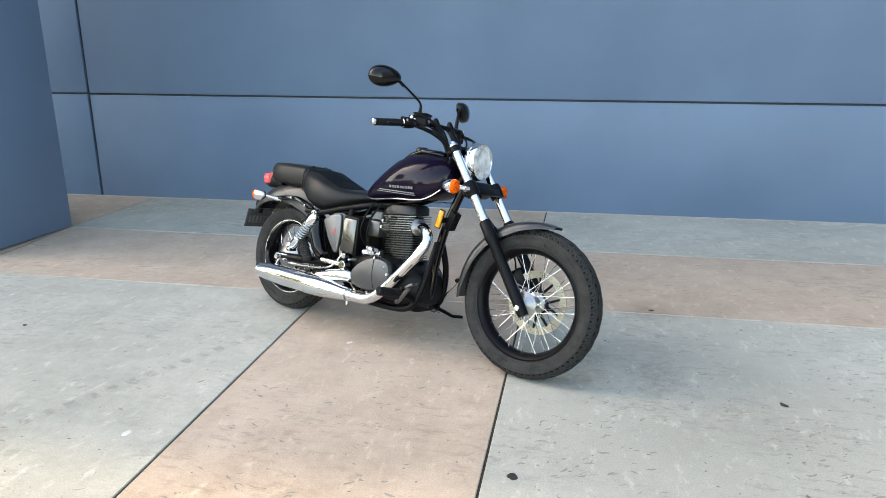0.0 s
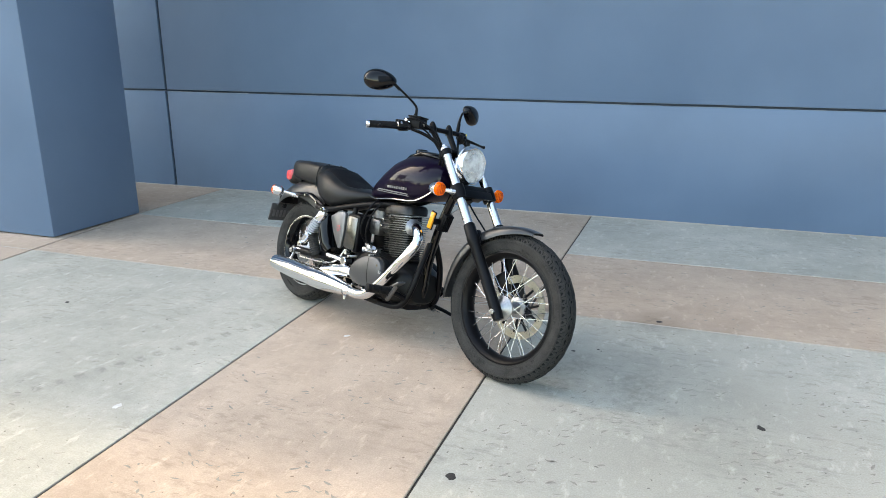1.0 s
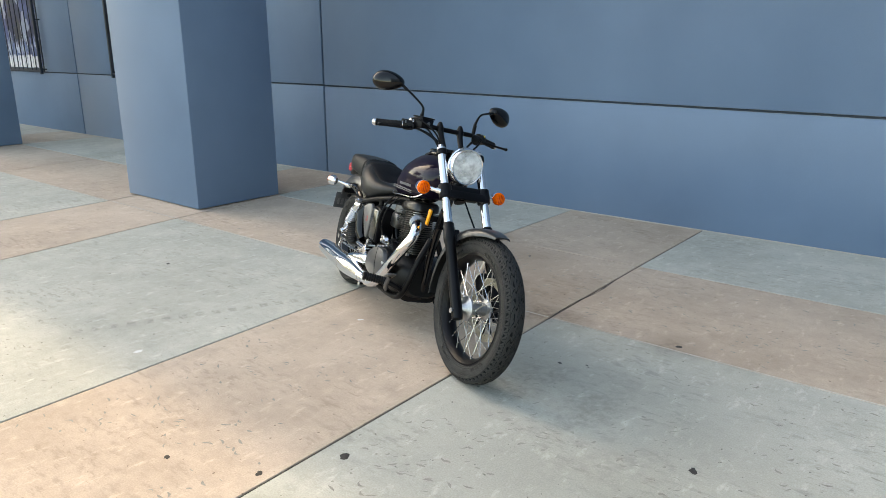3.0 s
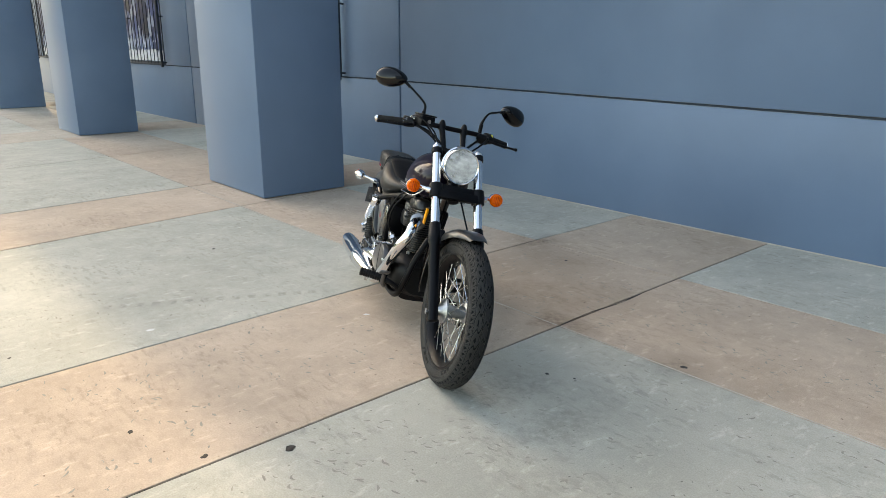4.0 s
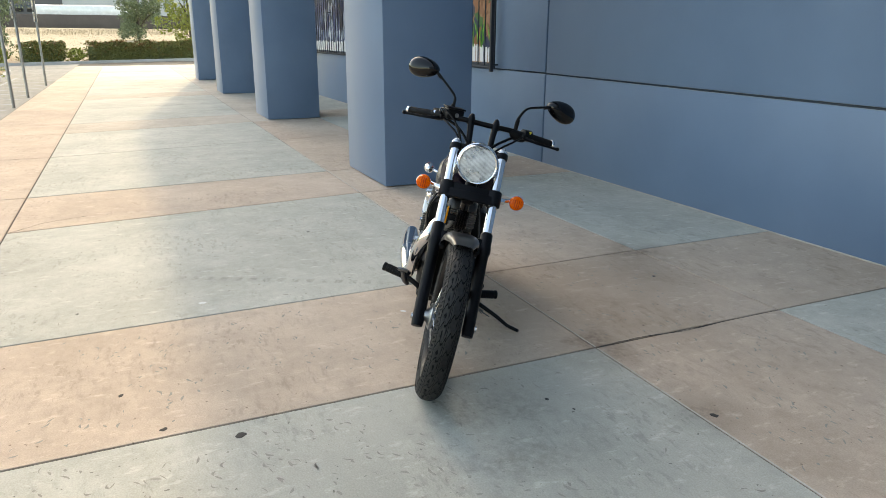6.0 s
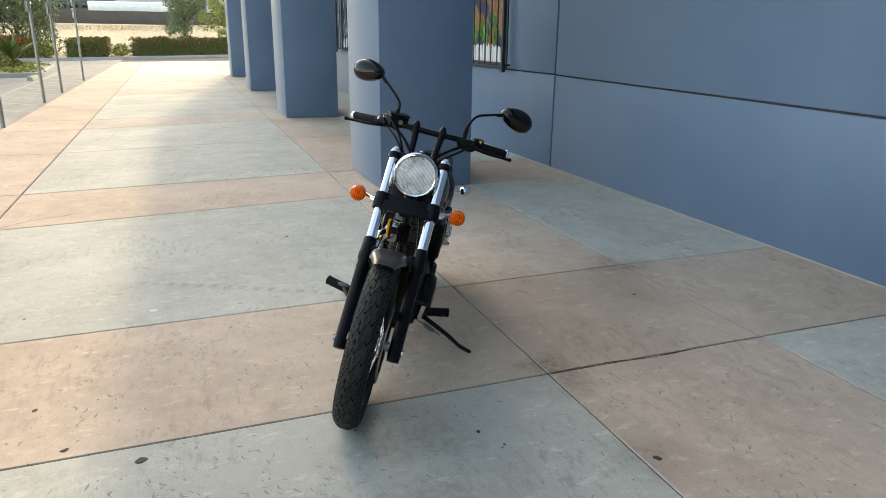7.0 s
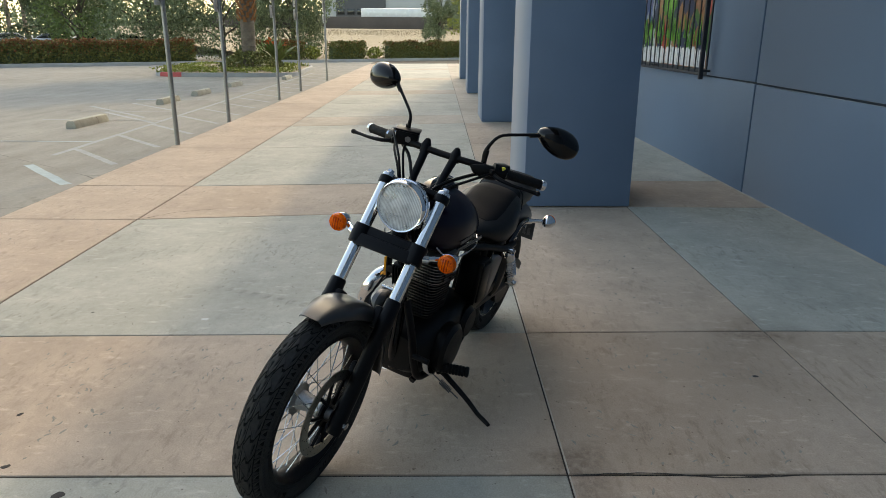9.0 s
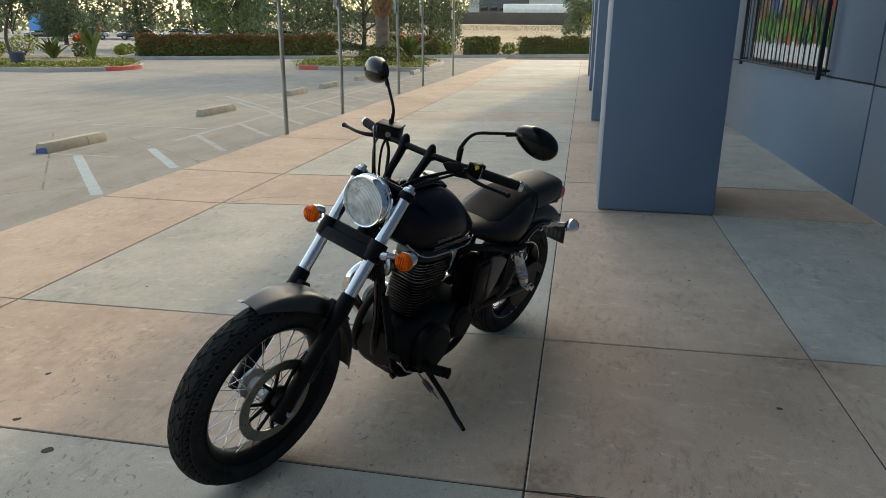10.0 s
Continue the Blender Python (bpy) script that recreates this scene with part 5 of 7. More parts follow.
for s in (-1, 1):
    for name, pts, r in (("cradle_tube", [(1.01, s * 0.02, 0.54), (1.015, s * 0.07, 0.42), (1.0, s * 0.1, 0.29), (0.95, s * 0.115, 0.205), (0.8, s * 0.12, 0.185), (0.6, s * 0.125, 0.2), (0.5, s * 0.12, 0.28), (0.48, s * 0.12, 0.38)], 0.016),
                         ("seat_rail", [(0.75, s * 0.05, 0.7), (0.6, s * 0.1, 0.675), (0.45, s * 0.125, 0.64), (0.3, s * 0.15, 0.6), (0.2, s * 0.155, 0.6)], 0.016),
                         ("rear_down_tube", [(0.5, s * 0.115, 0.655), (0.49, s * 0.12, 0.5), (0.5, s * 0.125, 0.36)], 0.015),
                         ("swingarm", [(0.53, s * 0.11, 0.345), (0.36, s * 0.113, 0.335), (0.15, s * 0.113, 0.32), (-0.03, s * 0.11, 0.308)], 0.022)):
        bm = bmesh.new()
        tube(bm, pts, r, 12)
        part(name, bm, M_BLACK, bike, "black steel frame tube")
    # shock absorber
    top, low = Vector((0.292, s * 0.163, 0.596)), Vector((0.12, s * 0.165, 0.373))
    axis = (top - low).normalized()
    m, d = axis_frame(low, top)
    bm = bmesh.new()
    lathe(bm, [(0.012, 0.0), (0.017, 0.012), (0.026, 0.035), (0.027, 0.075), (0.021, 0.082), (0.021, 0.2), (0.028, 0.205), (0.0285, d - 0.035), (0.024, d - 0.025), (0.013, d - 0.012), (0.012, d)], m, 24)
    shock = part("shock_absorber", bm, M_CHROME, bike, "chrome rear shock absorber with open coil spring")
    bm = bmesh.new()
    coil = [m @ Vector((0.0275 * math.cos(k * 0.52), 0.0275 * math.sin(k * 0.52), 0.078 + 0.125 * k / 96)) for k in range(97)]
    tube(bm, coil, 0.0048, 8, sharp=True)
    part("coil_spring", bm, M_STEEL, shock, "bright coil spring")
    for p in (top, low):
        bm = bmesh.new()
        rod(bm, p - Vector((0, 0.022, 0)), p + Vector((0, 0.022, 0)), 0.016, seg=18)
        rod(bm, p + Vector((0, s * 0.02, 0)), p + Vector((0, s * 0.034, 0)), 0.011, seg=6)
        part("shock_mount", bm, M_CHROME, shock)
    # footpeg
    bm = bmesh.new()
    a, b = (Vector((0.958, -0.2, 0.285)), Vector((0.92, -0.32, 0.296))) if s < 0 else (Vector((0.887, 0.165, 0.243)), Vector((0.849, 0.284, 0.253)))
    m, d = axis_frame(a, b)
    prof = [(0.012, 0), (0.02, 0.004)]
    for k in range(8):
        h = 0.01 + k * (d - 0.024) / 8
        prof += [(0.022, h), (0.022, h + 0.008), (0.019, h + 0.0095), (0.019, h + 0.0115)]
    lathe(bm, prof + [(0.0225, d - 0.01), (0.0225, d), (0.015, d + 0.003)], m, 16)
    peg = part("footpeg", bm, M_GRIP, bike, "black ribbed rubber footpeg")
    bm = bmesh.new()
    tube(bm, [(0.98, s * 0.1, a.z - 0.05), a + Vector((0.02, -s * 0.05, -0.02)), a + (b - a) * 0.1], [0.014, 0.013, 0.015], 10)
    rod(bm, a + Vector((0, -s * 0.012, 0.026)), a + Vector((0, s * 0.012, -0.026)), 0.012, seg=12)
    part("peg_bracket", bm, M_BLACK, peg)
# side covers
for s in (-1, 1):
    bm = bmesh.new()
    plate(bm, [(0.342, 0.572), (0.395, 0.6), (0.455, 0.612), (0.47, 0.6), (0.472, 0.5), (0.462, 0.415), (0.45, 0.402), (0.435, 0.405), (0.385, 0.47), (0.345, 0.552)], 0.022, Matrix.Translation((0, -0.138 if s < 0 else 0.16, 0)) @ SIDE, 0.008)
    cover = part("side_cover", bm, M_SIDE, bike, "graphite triangular side cover")
    if s < 0:
        bm = bmesh.new()
        lathe(bm, [(0.013, 0), (0.016, 0), (0.016, 0.001), (0.013, 0.001)], Matrix.Translation((0.425, -0.16, 0.515)) @ ACROSS, 16, False)
        box(bm, (0.427, -0.1605, 0.515), (0.003, 0.0015, 0.04), 0, Matrix.Rotation(radians(25), 4, "Y"))
        part("cover_mark", bm, M_REDMARK, cover, "small faded red mark")
    bm = bmesh.new()
    box(bm, (0.535, s * 0.145, 0.507), (0.098, 0.04, 0.182), 0.012, Matrix.Rotation(radians(2), 4, "Y"))
    part("air_box_panel", bm, M_SMOKED if s < 0 else M_BLACK, bike, "brushed metal air box panel with dark edge")
    bm = bmesh.new()
    box(bm, (0.535, s * 0.1, 0.51), (0.115, 0.1, 0.2), 0.015)
    box(bm, (0.575, s * 0.14, 0.507), (0.035, 0.03, 0.2), 0.008)
    part("air_box", bm, M_BLACK, bike, "black air box")
    bm = bmesh.new()
    tube(bm, [(0.25, s * 0.12, 0.56), (0.265, s * 0.125, 0.48), (0.3, s * 0.125, 0.4), (0.33, s * 0.12, 0.37)], [0.045, 0.045, 0.04, 0.03], 14)
    part("inner_guard", bm, M_GLOSS, bike, "gloss black inner guard")
# ribbed sleeve by the right shock, chrome swingarm cover
bm = bmesh.new()
m, d = axis_frame((0.185, -0.155, 0.44), (0.255, -0.16, 0.325))
prof = [(0.02, 0)]
for k in range(10):
    prof += [(0.03, 0.004 + k * d / 10.5), (0.025, 0.009 + k * d / 10.5)]
lathe(bm, prof + [(0.02, d)], m, 18)
part("brake_boot", bm, M_RUBBER, bike, "black ribbed rubber boot")
bm = bmesh.new()
rod(bm, (0.36, -0.16, 0.352), (0.535, -0.165, 0.352), 0.014, 0.016, 16, 0.004)
rod(bm, (0.535, -0.14, 0.352), (0.535, -0.19, 0.352), 0.024, seg=20, round_end=0.004)
part("pivot_cover", bm, M_CHROME, bike, "chrome swingarm pivot cover")
bm = bmesh.new()
rod(bm, (0.53, -0.15, 0.4), (0.53, -0.175, 0.4), 0.014, seg=12)
tube(bm, [(0.5, -0.15, 0.41), (0.47, -0.16, 0.36), (0.42, -0.17, 0.32), (0.3, -0.165, 0.3), (0.1, -0.16, 0.29)], 0.006)
part("brake_rod", bm, M_STEEL, bike, "steel rear brake rod")
# brake pedal, skid plate, low front stay
bm = bmesh.new()
tube(bm, [(0.93, -0.185, 0.235), (0.965, -0.205, 0.262), (1.0, -0.215, 0.3), (1.03, -0.222, 0.33)], [0.011, 0.012, 0.011, 0.009], 10)
box(bm, (1.035, -0.222, 0.338), (0.05, 0.05, 0.012), 0.004, Matrix.Rotation(radians(-30), 4, "Y"))
part("brake_pedal", bm, M_DARKALLOY, bike, "dull alloy rear brake pedal")
bm = bmesh.new()
loft(bm, [oval(0.995, 0, 0.3, 0.07, 0.05, 20, 4), oval(0.96, 0, 0.24, 0.11, 0.06, 20, 4), oval(0.85, 0, 0.2, 0.115, 0.03, 20, 4), oval(0.62, 0, 0.195, 0.11, 0.02, 20, 4)])
part("belly_cover", bm, M_BLACK, bike, "black cover under the engine")
bm = bmesh.new()
loft(bm, [[Vector((x, y + dy, z + dz)) for dy, dz in ((-0.012, 0), (-0.009, 0.009), (0.009, 0.009), (0.012, 0), (0.009, -0.008), (-0.009, -0.008))] for x, y, z in smooth_path([(0.9, 0.15, 0.214), (0.978, 0.155, 0.258), (1.025, 0.16, 0.308), (1.052, 0.165, 0.346)], 6)])
part("shift_guard", bm, M_CHROME, bike, "curved chrome shift lever plate")
bm = bmesh.new()
rod(bm, (1.062, 0.115, 0.355), (1.062, 0.185, 0.355), 0.011, seg=12)
part("shift_peg", bm, M_GRIP, bike)
# amber reflector and regulator on the down tube
for s in (-1,):
    bm = bmesh.new()
    x, lean, off = 1.045, 14, 0.075
    box(bm, (x, s * off, 0.665), (0.026, 0.012, 0.085), 0.004, Matrix.Rotation(radians(lean), 4, "Y"))
    ob = part("reflector", bm, M_AMBER, bike, "amber side reflector")
    bm = bmesh.new()
    box(bm, (x - 0.004, s * (off - 0.009), 0.665), (0.034, 0.01, 0.095), 0.004, Matrix.Rotation(radians(lean), 4, "Y"))
    box(bm, (x + 0.004, s * (off - 0.035), 0.66), (0.02, 0.06, 0.03), 0.004)
    part("reflector_base", bm, M_BLACK, ob)
bm = bmesh.new()
box(bm, (1.066, 0.0, 0.66), (0.026, 0.06, 0.1), 0.008, Matrix.Rotation(radians(-20), 4, "Y").inverted())
for k in range(5):
    box(bm, (1.078, -0.024 + 0.012 * k, 0.656), (0.02, 0.004, 0.09), 0.001, Matrix.Rotation(radians(20), 4, "Y"))
part("regulator", bm, M_BLACK, bike, "finned black regulator")
# side stand on the left
bm = bmesh.new()
tube(bm, [(0.82, 0.13, 0.205), (0.835, 0.2, 0.18), (0.862, 0.305, 0.142), (0.882, 0.372, 0.112)], [0.014, 0.012, 0.0105, 0.0095], 12)
tube(bm, [(0.878, 0.362, 0.116), (0.886, 0.384, 0.1085), (0.898, 0.41, 0.1065), (0.914, 0.438, 0.1055)], [0.009, 0.0095, 0.0095, 0.008], 10)
stand = part("side_stand", bm, M_BLACK, bike, "black side stand holding the machine up")
bm = bmesh.new()
a, b = Vector((0.855, 0.14, 0.18)), Vector((0.872, 0.275, 0.132))
m, d = axis_frame(a, b)
tube(bm, [m @ Vector((0.01 * math.cos(k * 0.6), 0.01 * math.sin(k * 0.6), d * (0.3 + 0.4 * k / 90))) for k in range(91)], 0.0024, 6, sharp=True)
rod(bm, a, b, 0.003, seg=6)
part("stand_spring", bm, M_DARKALLOY, stand, "steel stand spring")
bm = bmesh.new()
box(bm, (0.83, 0.13, 0.205), (0.07, 0.03, 0.05), 0.008)
part("stand_bracket", bm, M_BLACK, stand)
# belt guard on the left
bm = bmesh.new()
loft(bm, [[Vector((x, y + dy, z + dz)) for dy, dz in ((-0.02, 0), (-0.02, 0.012), (0.02, 0.012), (0.022, 0), (0.02, -0.03), (0.012, -0.03))] for x, y, z in smooth_path([(0.6, 0.13, 0.4), (0.4, 0.13, 0.42), (0.15, 0.125, 0.43), (0.0, 0.12, 0.44), (-0.1, 0.12, 0.39)], 5)])
part("belt_guard", bm, M_BLACK, bike, "black drive belt guard")


# ---- windows in the facade ----
def poster(b_name, x0, x1, y, z0, z1, wall_part, sheet_mat, blade_mat, blade_label, patches_at=()):
    """A printed window sheet: white pickets, grass blades, brown and blue patches, all flat."""
    rng = random.Random(int(abs(x0) * 10))
    b = bmesh.new()
    box(b, ((x0 + x1) / 2, y, (z0 + z1) / 2), (x1 - x0, 0.006, z1 - z0))
    sheet = part(b_name, b, sheet_mat, wall_part, "printed picture sheet behind the glass")
    b = bmesh.new()
    x = x0 + 0.02
    while x < x1 - 0.1:
        h = 0.2 + rng.uniform(-0.02, 0.02)
        plate(b, [(x, z0 + 0.01), (x + 0.105, z0 + 0.01), (x + 0.105, z0 + h), (x + 0.085, z0 + h + 0.03), (x + 0.02, z0 + h + 0.03), (x, z0 + h)], 0.003, Matrix.Translation((0, y - 0.004, 0)) @ SIDE)
        x += 0.125
    part("printed_picket", b, M_WHITE, sheet, "white printed fence pickets")
    b = bmesh.new()
    for k in range(90):
        x, base = rng.uniform(x0 + 0.05, x1 - 0.05), z0 + 0.2 + rng.uniform(0, 0.2)
        lean, h = rng.uniform(-0.12, 0.12), rng.uniform(0.14, 0.34)
        plate(b, [(x - 0.02, base), (x + 0.02, base), (x + lean * 0.5 + 0.014, base + h * 0.6), (x + lean, base + h), (x + lean * 0.5 - 0.014, base + h * 0.6)], 0.002, Matrix.Translation((0, y - 0.007 - 0.00003 * k, 0)) @ SIDE)
    part("printed_grass", b, blade_mat, sheet, blade_label)
    # large soft-edged patches of the picture above the grass
    for px_, pz, w, h, mat in patches_at:
        b = bmesh.new()
        cx = x0 + (x1 - x0) * px_
        plate(b, [(cx + w * math.cos(k * math.tau / 20) * (1 + 0.2 * math.sin(3 * k)), z0 + pz + h * math.sin(k * math.tau / 20) * (1 + 0.15 * math.cos(2 * k))) for k in range(20)], 0.0015, Matrix.Translation((0, y - 0.0045, 0)) @ SIDE)
        part("printed_patch", b, mat, sheet)


def printed(name, stops, scale):
    m, nt, bsdf = nodes_of(name)
    n = nt.nodes.new("ShaderNodeTexVoronoi")
    n.inputs["Scale"].default_value = scale
    g = nt.nodes.new("ShaderNodeNewGeometry")
    mp = nt.nodes.new("ShaderNodeMapping")
    mp.inputs["Scale"].default_value = (1, 1, 0.6)
    nt.links.new(g.outputs["Position"], mp.inputs["Vector"])
    nt.links.new(mp.outputs[0], n.inputs["Vector"])
    r = nt.nodes.new("ShaderNodeValToRGB")
    r.color_ramp.interpolation = "CONSTANT"
    while len(r.color_ramp.elements) < len(stops):
        r.color_ramp.elements.new(0.5)
    for e, (at, c) in zip(r.color_ramp.elements, stops):
        e.position, e.color = at, (*c, 1)
    sep = nt.nodes.new("ShaderNodeSeparateColor")
    nt.links.new(n.outputs["Color"], sep.inputs[0])
    nt.links.new(sep.outputs[0], r.inputs["Fac"])
    nt.links.new(r.outputs[0], bsdf.inputs["Base Color"])
    bsdf.inputs["Roughness"].default_value = 0.35
    return m


M_POSTER = printed("printed_sheet", [(0.0, (0.02, 0.03, 0.08)), (0.22, (0.30, 0.12, 0.05)), (0.45, (0.05, 0.14, 0.03)), (0.62, (0.36, 0.17, 0.08)), (0.8, (0.5, 0.5, 0.48)), (0.92, (0.5, 0.06, 0.04))], 5.0)
M_PRINTGREEN = printed("printed_green", [(0.0, (0.05, 0.2, 0.02)), (0.4, (0.13, 0.36, 0.04)), (0.75, (0.22, 0.48, 0.08))], 9.0)
M_NIGHT = printed("printed_night_sheet", [(0.0, (0.012, 0.018, 0.06)), (0.35, (0.02, 0.035, 0.12)), (0.6, (0.05, 0.08, 0.2)), (0.78, (0.3, 0.34, 0.42)), (0.92, (0.02, 0.02, 0.03))], 7.0)
M_PRINTPALE = printed("printed_pale", [(0.0, (0.35, 0.4, 0.5)), (0.4, (0.55, 0.6, 0.68)), (0.75, (0.16, 0.22, 0.4))], 9.0)
M_PRINTBROWN = printed("printed_brown", [(0.0, (0.2, 0.075, 0.03)), (0.4, (0.3, 0.125, 0.06)), (0.8, (0.38, 0.18, 0.1))], 14.0)
M_PRINTBLUE = printed("printed_blue", [(0.0, (0.02, 0.05, 0.16)), (0.5, (0.04, 0.09, 0.26)), (0.8, (0.35, 0.38, 0.45))], 8.0)
PATCHES = ((0.88, 0.92, 0.26, 0.3, M_PRINTBROWN), (0.95, 0.5, 0.09, 0.18, M_PRINTBROWN), (0.55, 0.8, 0.3, 0.2, M_PRINTGREEN), (0.7, 0.95, 0.05, 0.14, M_REDMARK), (0.3, 0.85, 0.3, 0.3, M_PRINTBLUE), (0.12, 0.7, 0.22, 0.3, M_PRINTBROWN))
GARDEN = (M_POSTER, M_PRINTGREEN, "green printed grass blades", PATCHES)
NIGHT = (M_NIGHT, M_PRINTPALE, "pale blue printed leaf blades")

for index, (xa, xb) in enumerate(OPEN):
    b = bmesh.new()
    y = WALL_Y + 0.024
    for cx, cz, sx, sz in (((xa + xb) / 2, SILL + 0.04, xb - xa, 0.05), ((xa + xb) / 2, HEAD - 0.04, xb - xa, 0.05), (xa + 0.03, (SILL + HEAD) / 2, 0.05, HEAD - SILL - 0.14), (xb - 0.03, (SILL + HEAD) / 2, 0.05, HEAD - SILL - 0.14)):
        box(b, (cx, y, cz), (sx - 0.02, 0.05, sz), 0.004)
    win = tagged(thing("window_%d" % (index + 1), b, M_IRON), "wide shop window with picture sheets behind iron bars", "window", "shop windows", "structure")
    poster("picture_sheet", xa + 0.06, xb - 0.06, WALL_Y + 0.021, SILL + 0.07, HEAD - 0.08, win, *(GARDEN if index == 0 else NIGHT))
    # security grille on stand-offs
    grille = holder("window_grille", Matrix.Identity(4), "black iron security grille fixed before a window", "grille", "window grilles")
    gy, z0, z1 = WALL_Y - 0.1, SILL - 0.005, HEAD + 0.05
    x0, x1 = xa - 0.12, xb + 0.1
    for x in (x0, x1):
        b = bmesh.new()
        box(b, (x, gy, (z0 + z1) / 2), (0.045, 0.045, z1 - z0 + 0.06), 0.004)
        part("grille_post", b, M_IRON, grille)
    for z in (z0 + 0.03, z1 - 0.03):
        b = bmesh.new()
        box(b, ((x0 + x1) / 2, gy, z), (x1 - x0, 0.03, 0.03), 0.003)
        part("grille_rail", b, M_IRON, grille)
    count = int((x1 - x0) / 0.19)
    for k in range(1, count):
        b = bmesh.new()
        rod(b, (x0 + (x1 - x0) * k / count, gy, z0 + 0.02), (x0 + (x1 - x0) * k / count, gy, z1 - 0.02), 0.0085, seg=6)
        part("grille_bar", b, M_IRON, grille)
    for x in (x0, (x0 + x1) / 2, x1):
        for z in (z0 + 0.06, z0 + 0.95, z1 - 0.06):
            b = bmesh.new()
            rod(b, (x, gy, z), (x, WALL_Y + 0.004, z), 0.012, seg=8)
            part("grille_standoff", b, M_IRON, grille)

# ---- small things on the walkway ----
rng = random.Random(5)


def blob(name, x, y, r, mat, label, category, group, flat=0.25, long=1.4):
    """A small uneven lump lying on the paving."""
    b = bmesh.new()
    bmesh.ops.create_icosphere(b, subdivisions=2, radius=1)
    turn = rng.uniform(0, math.pi)
    for v in b.verts:
        k = 1 + 0.7 * noise.noise(v.co * 2.6 + Vector((x * 7, y * 7, 0)))
        v.co = Vector((v.co.x * r * long * k, v.co.y * r * k, max(v.co.z, -0.2) * r * flat))
    b.transform(Matrix.Translation((x, y, 0.2 * r * flat)) @ Matrix.Rotation(turn, 4, "Z"))
    return thing(name, b, mat, label, category, group)


M_GUM = material("old_dark_dirt", (0.015, 0.013, 0.012), (0.05, 0.042, 0.036), 60, 300, (0.7, 0.9))
M_PALE = material("pale_litter", (0.5, 0.5, 0.48), (0.72, 0.72, 0.7), 30, 200, (0.6, 0.8))
M_SCRAP = material("grey_paper", (0.34, 0.34, 0.33), (0.52, 0.52, 0.5), 30, 200, (0.6, 0.8))
for x, y, r in ((1.028, 3.054, 0.014), (-0.045, 2.318, 0.017), (-2.86, 3.25, 0.011), (-0.57, 1.89, 0.01), (-0.21, 2.045, 0.011), (0.184, 3.56, 0.008), (0.3, 3.62, 0.005), (-0.92, 5.06, 0.009), (-2.48, 4.91, 0.007), (-1.67, 1.67, 0.007), (-3.12, 6.04, 0.007), (0.573, 4.12, 0.013)):
    blob("dirt_clump", x, y, r, M_GUM, "small dark dirt clump stuck to the paving", "dirt", "dirt clumps", 0.14)
for x, y, r in ((-1.575, 2.325, 0.015), (-1.0, 3.35, 0.012)):
    blob("chewing_gum", x, y, r, M_PALE, "flattened pale gum spot on the paving", "gum", "gum spots", 0.08)
for x, y in ((1.95, 6.56), (2.1, 6.57), (2.22, 6.55), (2.33, 6.59), (2.5, 6.57), (2.66, 6.58), (2.4, 6.52)):
    blob("paper_scrap", x, y, rng.uniform(0.012, 0.03), M_SCRAP, "crumpled pale paper scrap at the foot of the wall", "litter", "paper scraps", 0.28, 2.2)

# short shoe and tyre scuffs scattered over the slabs, too many to count
M_SCUFF = material("dull_scuff", (0.215, 0.2, 0.175), (0.33, 0.31, 0.275), 30, 160, (0.7, 0.9), spec=0.1)
r = random.Random(93)
b = bmesh.new()
patches = [((0.9, 2.5), (0.75, 0.7), 800, 30), ((1.3, 1.7), (0.6, 0.4), 200, 10), ((-0.75, 1.7), (0.35, 0.5), 160, -20), ((-0.75, 3.0), (0.3, 0.5), 70, 0), ((0.9, 4.6), (0.8, 0.3), 260, -15), ((2.2, 4.6), (0.9, 0.35), 90, -10),
           ((-0.75, 4.7), (0.4, 0.4), 110, 0), ((-2.3, 2.6), (0.7, 0.7), 130, 20), ((-2.4, 4.7), (0.7, 0.4), 80, 0), ((2.6, 2.6), (0.9, 0.8), 160, 20), ((0.8, 5.9), (1.2, 0.3), 40, 0), ((-6.0, 2.6), (2.5, 1.0), 160, 10), ((-3.2, 0.4), (3.0, 0.4), 90, 5)]
for (cx, cy), (sx, sy), count, turn in patches:
    for _ in range(count):
        c = Vector((r.gauss(cx, sx), r.gauss(cy, sy), 0.0007))
        if not (-0.1 < c.y < 6.55 and c.x < 6 and noise.noise(c * 2.2 + Vector((5, 2, 1))) > -0.15) or min(abs(c.y - 1.07), abs(c.y - 4.06), abs(c.y - 5.35), abs(c.x + 0.15), abs(c.x + 1.37)) < 0.05:
            continue
        a, long, w, bend = radians(turn) + r.gauss(0, 0.5), r.uniform(0.012, 0.05), r.uniform(0.0018, 0.0058), r.gauss(0, 0.18)
        d, rows = Vector((math.cos(a), math.sin(a), 0)), []
        side = Vector((-d.y, d.x, 0))
        for t in (-1, -0.5, 0, 0.5, 1):
            q = c + d * (t * long / 2) + side * (bend * long * t * t)
            u = w * (1.05 - t * t)
            rows.append([q - side * u, q + side * u])
        loft(b, rows, False, False)
tagged(part("scuff_marks", b, M_SCUFF, pavement, "short dull scuff marks on the slabs", smooth=0), kind="stuff")

